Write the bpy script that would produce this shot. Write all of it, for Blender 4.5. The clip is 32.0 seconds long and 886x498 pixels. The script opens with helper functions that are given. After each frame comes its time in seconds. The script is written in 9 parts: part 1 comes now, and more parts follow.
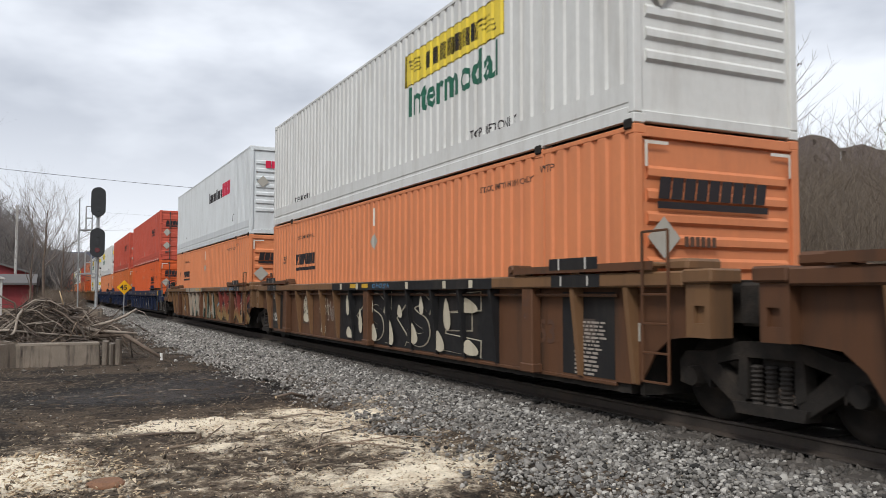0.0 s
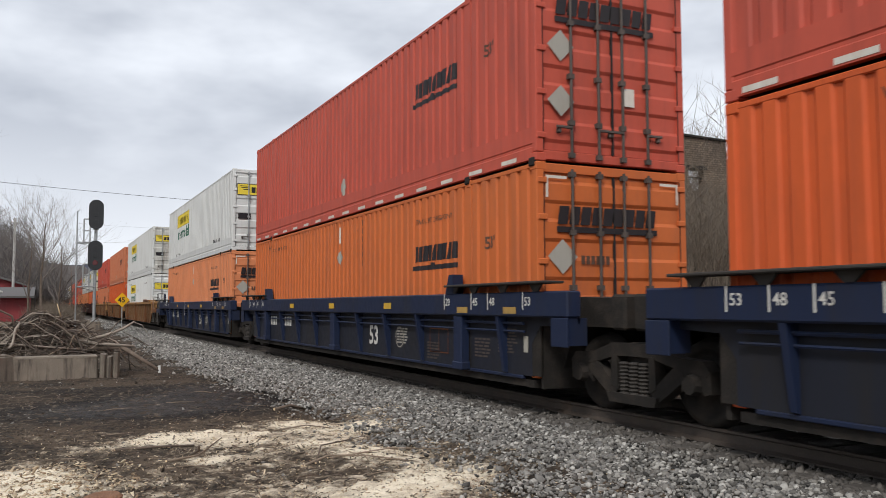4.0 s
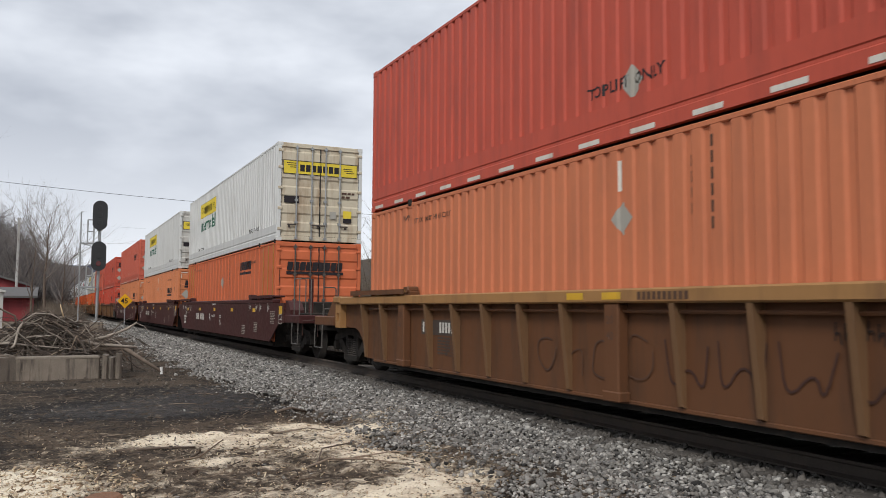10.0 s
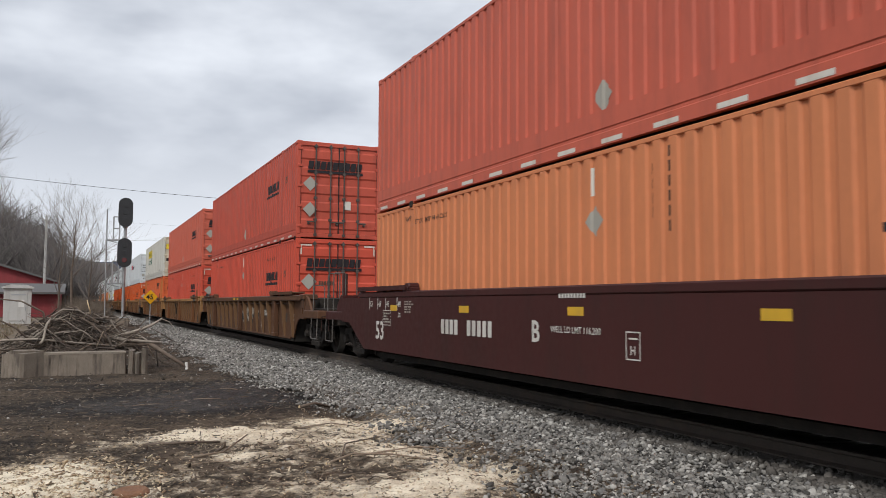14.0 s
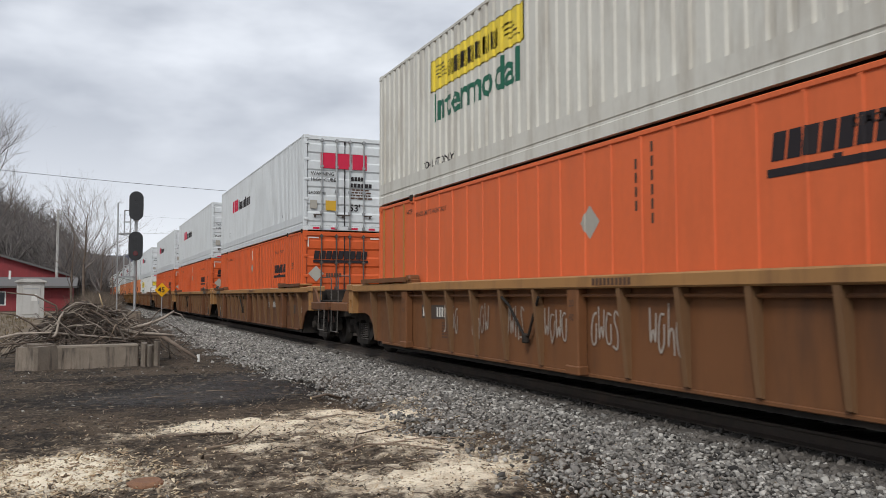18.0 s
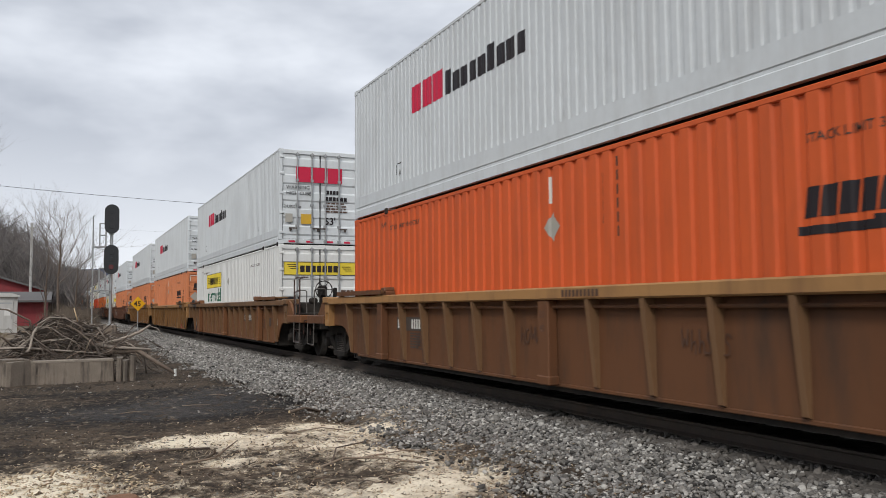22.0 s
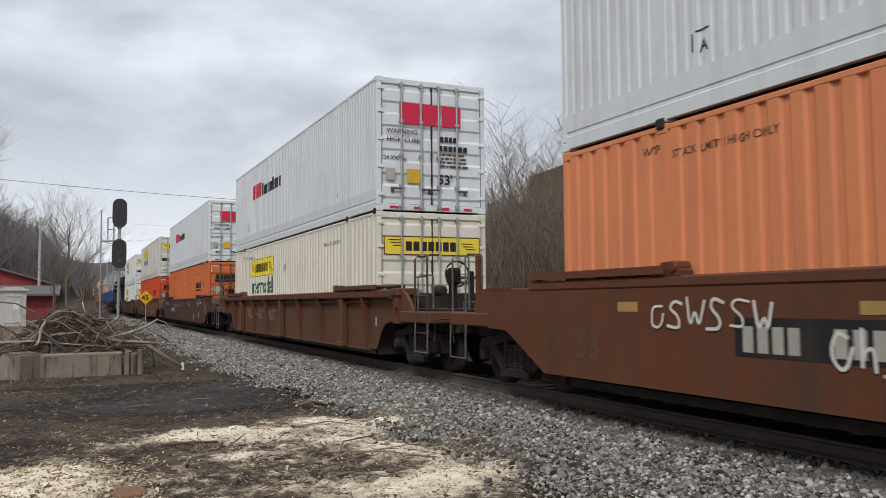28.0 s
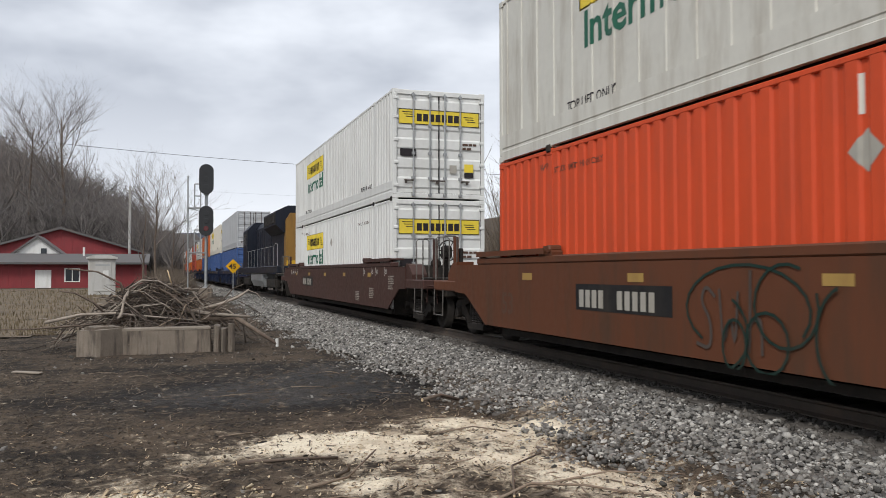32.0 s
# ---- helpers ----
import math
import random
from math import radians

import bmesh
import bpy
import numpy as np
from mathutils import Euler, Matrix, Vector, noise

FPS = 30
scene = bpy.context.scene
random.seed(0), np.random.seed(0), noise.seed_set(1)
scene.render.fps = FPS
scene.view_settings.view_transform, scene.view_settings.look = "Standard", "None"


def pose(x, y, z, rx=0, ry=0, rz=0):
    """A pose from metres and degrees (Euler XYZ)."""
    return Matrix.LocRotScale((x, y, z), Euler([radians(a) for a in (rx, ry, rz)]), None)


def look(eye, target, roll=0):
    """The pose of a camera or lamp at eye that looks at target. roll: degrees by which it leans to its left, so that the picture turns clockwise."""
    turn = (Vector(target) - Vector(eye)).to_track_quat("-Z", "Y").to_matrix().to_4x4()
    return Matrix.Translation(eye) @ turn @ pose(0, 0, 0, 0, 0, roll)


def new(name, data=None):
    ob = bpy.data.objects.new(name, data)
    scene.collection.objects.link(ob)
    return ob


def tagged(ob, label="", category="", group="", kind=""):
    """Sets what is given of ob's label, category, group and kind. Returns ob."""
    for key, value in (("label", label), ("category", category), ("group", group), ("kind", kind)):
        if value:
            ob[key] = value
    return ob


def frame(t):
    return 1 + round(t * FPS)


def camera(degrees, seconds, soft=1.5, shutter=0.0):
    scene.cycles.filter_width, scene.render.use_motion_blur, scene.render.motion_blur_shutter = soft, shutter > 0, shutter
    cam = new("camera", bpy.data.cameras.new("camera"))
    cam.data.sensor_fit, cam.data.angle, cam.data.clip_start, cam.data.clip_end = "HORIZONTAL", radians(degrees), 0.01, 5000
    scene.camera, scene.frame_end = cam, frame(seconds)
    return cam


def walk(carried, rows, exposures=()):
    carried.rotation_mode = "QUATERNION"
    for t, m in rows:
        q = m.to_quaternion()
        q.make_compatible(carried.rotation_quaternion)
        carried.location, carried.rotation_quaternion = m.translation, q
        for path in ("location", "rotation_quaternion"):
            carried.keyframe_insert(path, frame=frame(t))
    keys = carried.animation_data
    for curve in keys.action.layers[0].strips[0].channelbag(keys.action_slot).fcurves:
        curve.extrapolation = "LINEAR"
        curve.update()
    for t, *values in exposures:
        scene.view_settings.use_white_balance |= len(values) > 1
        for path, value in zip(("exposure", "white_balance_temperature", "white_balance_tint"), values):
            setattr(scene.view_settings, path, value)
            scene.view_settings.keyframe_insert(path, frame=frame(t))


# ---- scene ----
# ---------------------------------------------------------------- camera
cam = camera(56.8, 32.0, 0.58, 0.07)
# seconds, place, yaw, pitch, roll
PATH = [
    (0.0, -5.90, 0.00, 1.30, -25.85, 3.15, 0.16),
    (0.5, -5.90, 0.00, 1.30, -25.94, 3.21, 0.18),
    (1.0, -5.90, 0.00, 1.30, -25.95, 3.24, 0.15),
    (1.5, -5.90, 0.00, 1.30, -25.92, 3.20, 0.15),
    (2.0, -5.90, 0.00, 1.30, -25.90, 3.26, 0.18),
    (2.5, -5.90, 0.00, 1.30, -25.97, 3.31, 0.04),
    (3.0, -5.90, 0.00, 1.30, -26.00, 3.32, -0.09),
    (3.5, -5.90, 0.00, 1.30, -25.98, 3.66, -0.14),
    (5.5, -5.90, 0.00, 1.30, -26.05, 4.15, 0.02),
    (6.0, -5.90, 0.00, 1.30, -26.06, 4.24, 0.05),
    (6.5, -5.90, 0.00, 1.30, -26.17, 4.27, 0.00),
    (7.0, -5.90, 0.00, 1.30, -26.21, 4.23, 0.02),
    (7.5, -5.90, 0.00, 1.30, -26.18, 4.17, 0.04),
    (8.0, -5.90, 0.00, 1.30, -26.17, 4.11, 0.08),
    (8.5, -5.90, 0.00, 1.30, -26.16, 4.21, 0.18),
    (9.0, -5.90, 0.00, 1.30, -25.97, 4.17, 0.19),
    (9.5, -5.90, 0.00, 1.30, -25.81, 4.08, 0.25),
    (10.0, -5.90, 0.00, 1.30, -25.77, 4.19, 0.41),
    (10.5, -5.90, 0.00, 1.30, -25.73, 4.26, 0.49),
    (11.0, -5.90, 0.00, 1.30, -25.74, 4.16, 0.49),
    (11.5, -5.90, 0.00, 1.30, -25.64, 4.12, 0.48),
    (12.0, -5.90, 0.00, 1.30, -25.53, 4.05, 0.33),
    (12.5, -5.90, 0.00, 1.30, -25.39, 3.99, 0.23),
    (13.0, -5.90, 0.00, 1.30, -25.12, 3.94, 0.16),
    (13.5, -5.90, 0.00, 1.30, -24.77, 3.92, 0.21),
    (14.0, -5.90, 0.00, 1.30, -24.22, 3.87, 0.33),
    (14.5, -5.90, 0.00, 1.30, -23.94, 3.81, 0.42),
    (16.5, -5.90, 0.00, 1.30, -23.88, 3.84, 0.09),
    (17.0, -5.90, 0.00, 1.30, -23.79, 3.51, 0.02),
    (17.5, -5.90, 0.00, 1.30, -23.64, 3.25, -0.00),
    (18.0, -5.90, 0.00, 1.30, -23.54, 3.22, -0.11),
    (18.5, -5.90, 0.00, 1.30, -23.45, 3.29, -0.31),
    (19.0, -5.90, 0.00, 1.30, -23.61, 3.38, -0.29),
    (19.5, -5.90, 0.00, 1.30, -24.11, 3.62, -0.23),
    (20.0, -5.90, 0.00, 1.30, -24.53, 3.73, -0.28),
    (20.5, -5.90, 0.00, 1.30, -24.76, 3.69, -0.40),
    (21.0, -5.90, 0.00, 1.30, -24.85, 3.89, -0.44),
    (21.5, -5.90, 0.00, 1.30, -24.91, 4.01, -0.47),
    (22.0, -5.90, 0.00, 1.30, -25.03, 4.05, -0.47),
    (22.5, -5.90, 0.00, 1.30, -25.11, 4.15, -0.44),
    (23.0, -5.90, 0.00, 1.30, -25.03, 4.14, -0.27),
    (23.5, -5.90, 0.00, 1.30, -25.03, 4.35, -0.33),
    (24.0, -5.90, 0.00, 1.30, -25.15, 4.49, -0.36),
    (24.5, -5.90, 0.00, 1.30, -25.29, 4.57, -0.31),
    (25.0, -5.90, 0.00, 1.30, -25.12, 4.50, -0.14),
    (25.5, -5.90, 0.00, 1.30, -24.81, 4.27, -0.11),
    (27.5, -5.90, 0.00, 1.30, -24.46, 3.59, -0.48),
    (28.0, -5.90, 0.00, 1.30, -24.55, 3.65, -0.41),
    (28.5, -5.90, 0.00, 1.30, -24.70, 3.53, -0.40),
    (29.0, -5.90, 0.00, 1.30, -24.43, 3.27, -0.38),
    (29.5, -5.90, 0.00, 1.30, -23.12, 2.86, -0.29),
    (30.0, -5.89, 0.20, 1.30, -21.03, 2.42, -0.20),
    (30.5, -5.86, 0.98, 1.30, -19.90, 2.16, -0.02),
    (31.0, -5.79, 2.15, 1.30, -19.66, 1.88, 0.05),
    (31.5, -5.77, 2.75, 1.30, -19.35, 1.70, 0.00),
    (32.0, -5.76, 2.95, 1.30, -19.10, 1.60, -0.10),
]
walk(cam, [(t, pose(x, y, z, 90 + pitch, 0, yaw) @ pose(0, 0, 0, 0, 0, roll))
           for t, x, y, z, yaw, pitch, roll in PATH], [(0, 0.15), (1, 0.02), (2, 0.03), (3, 0.12), (6, 0.0), (29, 0.0), (30, 0.12), (31, 0.03), (32, 0.10)])

# ---------------------------------------------------------------- sky and sun
world = bpy.data.worlds.new("overcast_sky")
scene.world = world
world.use_nodes = True
wn, wl = world.node_tree.nodes, world.node_tree.links
wn.clear()
w_out = wn.new("ShaderNodeOutputWorld")
w_bg = wn.new("ShaderNodeBackground")
w_sky = wn.new("ShaderNodeTexSky")
w_sky.sky_type, w_sky.sun_disc = "NISHITA", False
w_sky.sun_elevation, w_sky.sun_rotation = radians(48), radians(200)
w_tc = wn.new("ShaderNodeTexCoord")
w_map = wn.new("ShaderNodeMapping")
w_map.inputs["Scale"].default_value = (1.0, 1.0, 2.3)
w_n1 = wn.new("ShaderNodeTexNoise")
w_n1.inputs["Scale"].default_value, w_n1.inputs["Detail"].default_value = 2.6, 5.0
w_n1.inputs["Roughness"].default_value = 0.52
w_ramp = wn.new("ShaderNodeValToRGB")
w_ramp.color_ramp.elements[0].position, w_ramp.color_ramp.elements[0].color = 0.28, (0.455, 0.49, 0.562, 1)
w_ramp.color_ramp.elements[1].position, w_ramp.color_ramp.elements[1].color = 0.53, (0.915, 0.955, 1.025, 1)
w_mix = wn.new("ShaderNodeMixRGB")
w_mix.inputs["Fac"].default_value = 0.93
w_gain = wn.new("ShaderNodeMixRGB")
w_gain.blend_type, w_gain.inputs["Fac"].default_value = "MULTIPLY", 1.0
w_gain.inputs["Color2"].default_value = (0.1, 0.1, 0.1, 1)
wl.new(w_tc.outputs["Generated"], w_map.inputs["Vector"])
wl.new(w_map.outputs["Vector"], w_n1.inputs["Vector"])
w_thin = wn.new("ShaderNodeMath")
w_thin.operation, w_thin.inputs[1].default_value = "MULTIPLY_ADD", -0.175
wl.new(w_sky.outputs["Color"], w_gain.inputs["Color1"])
wl.new(w_gain.outputs["Color"], w_mix.inputs["Color1"])
# the cloud thins and brightens towards the horizon
w_sep = wn.new("ShaderNodeSeparateXYZ")
w_low = wn.new("ShaderNodeMapRange")
w_low.interpolation_type = "SMOOTHSTEP"
for key, val in (("From Min", 0.0), ("From Max", 0.30), ("To Min", 0.92), ("To Max", 0.0)):
    w_low.inputs[key].default_value = val
w_hor = wn.new("ShaderNodeMixRGB")
w_hor.inputs["Color2"].default_value = (0.925, 0.955, 1.02, 1)
wl.new(w_tc.outputs["Generated"], w_sep.inputs["Vector"])
w_dot = wn.new("ShaderNodeVectorMath")
w_dot.operation, w_dot.inputs[1].default_value = "DOT_PRODUCT", (-1.3, 1.0, 0.0)
wl.new(w_tc.outputs["Generated"], w_dot.inputs[0])
wl.new(w_dot.outputs["Value"], w_thin.inputs[0])
wl.new(w_n1.outputs["Fac"], w_thin.inputs[2])
wl.new(w_thin.outputs[0], w_ramp.inputs["Fac"])
wl.new(w_sep.outputs["Z"], w_low.inputs["Value"])
wl.new(w_low.outputs[0], w_hor.inputs["Fac"])
wl.new(w_ramp.outputs["Color"], w_hor.inputs["Color1"])
wl.new(w_hor.outputs["Color"], w_mix.inputs["Color2"])
wl.new(w_mix.outputs["Color"], w_bg.inputs["Color"])
w_bg.inputs["Strength"].default_value = 1.0
wl.new(w_bg.outputs["Background"], w_out.inputs["Surface"])
sun_data = bpy.data.lights.new("sun", "SUN")
sun_data.energy, sun_data.angle, sun_data.color = 2.05, radians(12), (1.0, 0.975, 0.935)
sun = new("sun", sun_data)
sun.matrix_world = look((-34, -24, 50), (0, 10, 0))

# ---------------------------------------------------------------- materials


def material(name, colour, rough=0.6, metal=0.0, vary=0.12, scale=3.0, grain=40.0, bump=0.15, dirt=None, dirt_amount=0.35,
             dirt_scale=(1.0, 1.0, 1.0), sheen=0.5):
    """A node material with two scales of variation, an optional layer of dirt with a shape of its own, and a fine bump."""
    m = bpy.data.materials.new(name)
    m.use_nodes = True
    n, l = m.node_tree.nodes, m.node_tree.links
    b = n["Principled BSDF"]
    b.inputs["Metallic"].default_value = metal
    b.inputs["Specular IOR Level"].default_value = sheen
    tc = n.new("ShaderNodeTexCoord")
    big = n.new("ShaderNodeTexNoise")
    big.inputs["Scale"].default_value, big.inputs["Detail"].default_value = scale, 4
    fine = n.new("ShaderNodeTexNoise")
    fine.inputs["Scale"].default_value, fine.inputs["Detail"].default_value = grain, 3
    l.new(tc.outputs["Object"], big.inputs["Vector"])
    l.new(tc.outputs["Object"], fine.inputs["Vector"])
    add = n.new("ShaderNodeMath")
    add.operation = "ADD"
    l.new(big.outputs["Fac"], add.inputs[0])
    l.new(fine.outputs["Fac"], add.inputs[1])
    info = n.new("ShaderNodeObjectInfo")
    add2 = n.new("ShaderNodeMath")
    add2.operation, add2.inputs[2].default_value = "MULTIPLY_ADD", 0.0
    add2.inputs[1].default_value = 0.4
    l.new(info.outputs["Random"], add2.inputs[0])
    l.new(add.outputs[0], add2.inputs[2])
    ramp = n.new("ShaderNodeMapRange")
    ramp.inputs["From Min"].default_value, ramp.inputs["From Max"].default_value = 0.7, 1.7
    ramp.inputs["To Min"].default_value, ramp.inputs["To Max"].default_value = 1 - vary, 1 + vary
    l.new(add2.outputs[0], ramp.inputs["Value"])
    mul = n.new("ShaderNodeMixRGB")
    mul.blend_type, mul.inputs["Fac"].default_value = "MULTIPLY", 1
    mul.inputs["Color1"].default_value = (*colour, 1)
    l.new(ramp.outputs[0], mul.inputs["Color2"])
    top = mul.outputs["Color"]
    if dirt:
        mp = n.new("ShaderNodeMapping")
        mp.inputs["Scale"].default_value = dirt_scale
        l.new(tc.outputs["Object"], mp.inputs["Vector"])
        dn = n.new("ShaderNodeTexNoise")
        dn.inputs["Scale"].default_value, dn.inputs["Detail"].default_value, dn.inputs["Roughness"].default_value = 1.0, 8, 0.65
        l.new(mp.outputs["Vector"], dn.inputs["Vector"])
        dr = n.new("ShaderNodeMapRange")
        dr.inputs["From Min"].default_value, dr.inputs["From Max"].default_value = 0.48, 0.72
        dr.inputs["To Min"].default_value, dr.inputs["To Max"].default_value = 0.0, dirt_amount
        l.new(dn.outputs["Fac"], dr.inputs["Value"])
        mx = n.new("ShaderNodeMixRGB")
        mx.inputs["Color2"].default_value = (*dirt, 1)
        l.new(dr.outputs[0], mx.inputs["Fac"])
        l.new(top, mx.inputs["Color1"])
        top = mx.outputs["Color"]
    l.new(top, b.inputs["Base Color"])
    rr = n.new("ShaderNodeMapRange")
    rr.inputs["To Min"].default_value, rr.inputs["To Max"].default_value = max(rough - 0.12, 0.03), min(rough + 0.12, 1)
    l.new(fine.outputs["Fac"], rr.inputs["Value"])
    l.new(rr.outputs[0], b.inputs["Roughness"])
    if bump:
        bp = n.new("ShaderNodeBump")
        bp.inputs["Strength"].default_value, bp.inputs["Distance"].default_value = bump, 0.02
        l.new(fine.outputs["Fac"], bp.inputs["Height"])
        l.new(bp.outputs["Normal"], b.inputs["Normal"])
    return m


def faded_paint(name, low, high, z0, z1):
    """Spray paint that was laid on in one colour above and another below, fading into each other."""
    m = material(name, low, 0.5, 0, 0.1, 0.8, 9.0, 0.04, high, 1.0, (1, 1, 1))
    n, l = m.node_tree.nodes, m.node_tree.links
    mix = [k for k in n if k.type == "MIX_RGB" and k.blend_type == "MIX"][0]
    tc = [k for k in n if k.type == "TEX_COORD"][0]
    sep, wav, rng = n.new("ShaderNodeSeparateXYZ"), n.new("ShaderNodeMath"), n.new("ShaderNodeMapRange")
    big = [k for k in n if k.type == "TEX_NOISE"][0]
    wav.operation, wav.inputs[1].default_value = "MULTIPLY_ADD", 0.5
    l.new(tc.outputs["Object"], sep.inputs[0])
    l.new(big.outputs["Fac"], wav.inputs[0])
    l.new(sep.outputs["Z"], wav.inputs[2])
    rng.inputs["From Min"].default_value, rng.inputs["From Max"].default_value = z0 + 0.25, z1 + 0.25
    l.new(wav.outputs[0], rng.inputs["Value"])
    l.new(rng.outputs[0], mix.inputs["Fac"])
    return m


def paint(name, colour, grime=(0.12, 0.10, 0.085), amount=0.35):
    """Weathered vehicle paint: faint vertical streaks of grime."""
    return material(name, colour, 0.5, 0, 0.07, 0.8, 9.0, 0.04, grime, amount, (2.6, 2.6, 0.45), 0.24)


def brick_wall(name, low, high, soot):
    """Old brickwork: courses of uneven bricks, stained in patches."""
    m = material(name, low, 0.95, 0, 0.3, 0.6, 12, 0.4, soot, 0.9, (0.9, 0.9, 0.35))
    n, l = m.node_tree.nodes, m.node_tree.links
    mul = [k for k in n if k.type == "MIX_RGB" and k.blend_type == "MULTIPLY"][0]
    tc = [k for k in n if k.type == "TEX_COORD"][0]
    sep, add, com, tex = n.new("ShaderNodeSeparateXYZ"), n.new("ShaderNodeMath"), n.new("ShaderNodeCombineXYZ"), n.new("ShaderNodeTexBrick")
    add.operation = "ADD"
    l.new(tc.outputs["Object"], sep.inputs[0])
    l.new(sep.outputs["X"], add.inputs[0])
    l.new(sep.outputs["Y"], add.inputs[1])
    l.new(add.outputs[0], com.inputs["X"])
    l.new(sep.outputs["Z"], com.inputs["Y"])
    l.new(com.outputs[0], tex.inputs["Vector"])
    tex.inputs["Scale"].default_value = 2.2
    tex.inputs["Mortar Size"].default_value = 0.03
    for key, c in (("Color1", low), ("Color2", high), ("Mortar", tuple(0.55 * v for v in low))):
        tex.inputs[key].default_value = (*c, 1)
    l.new(tex.outputs["Color"], mul.inputs["Color1"])
    return m


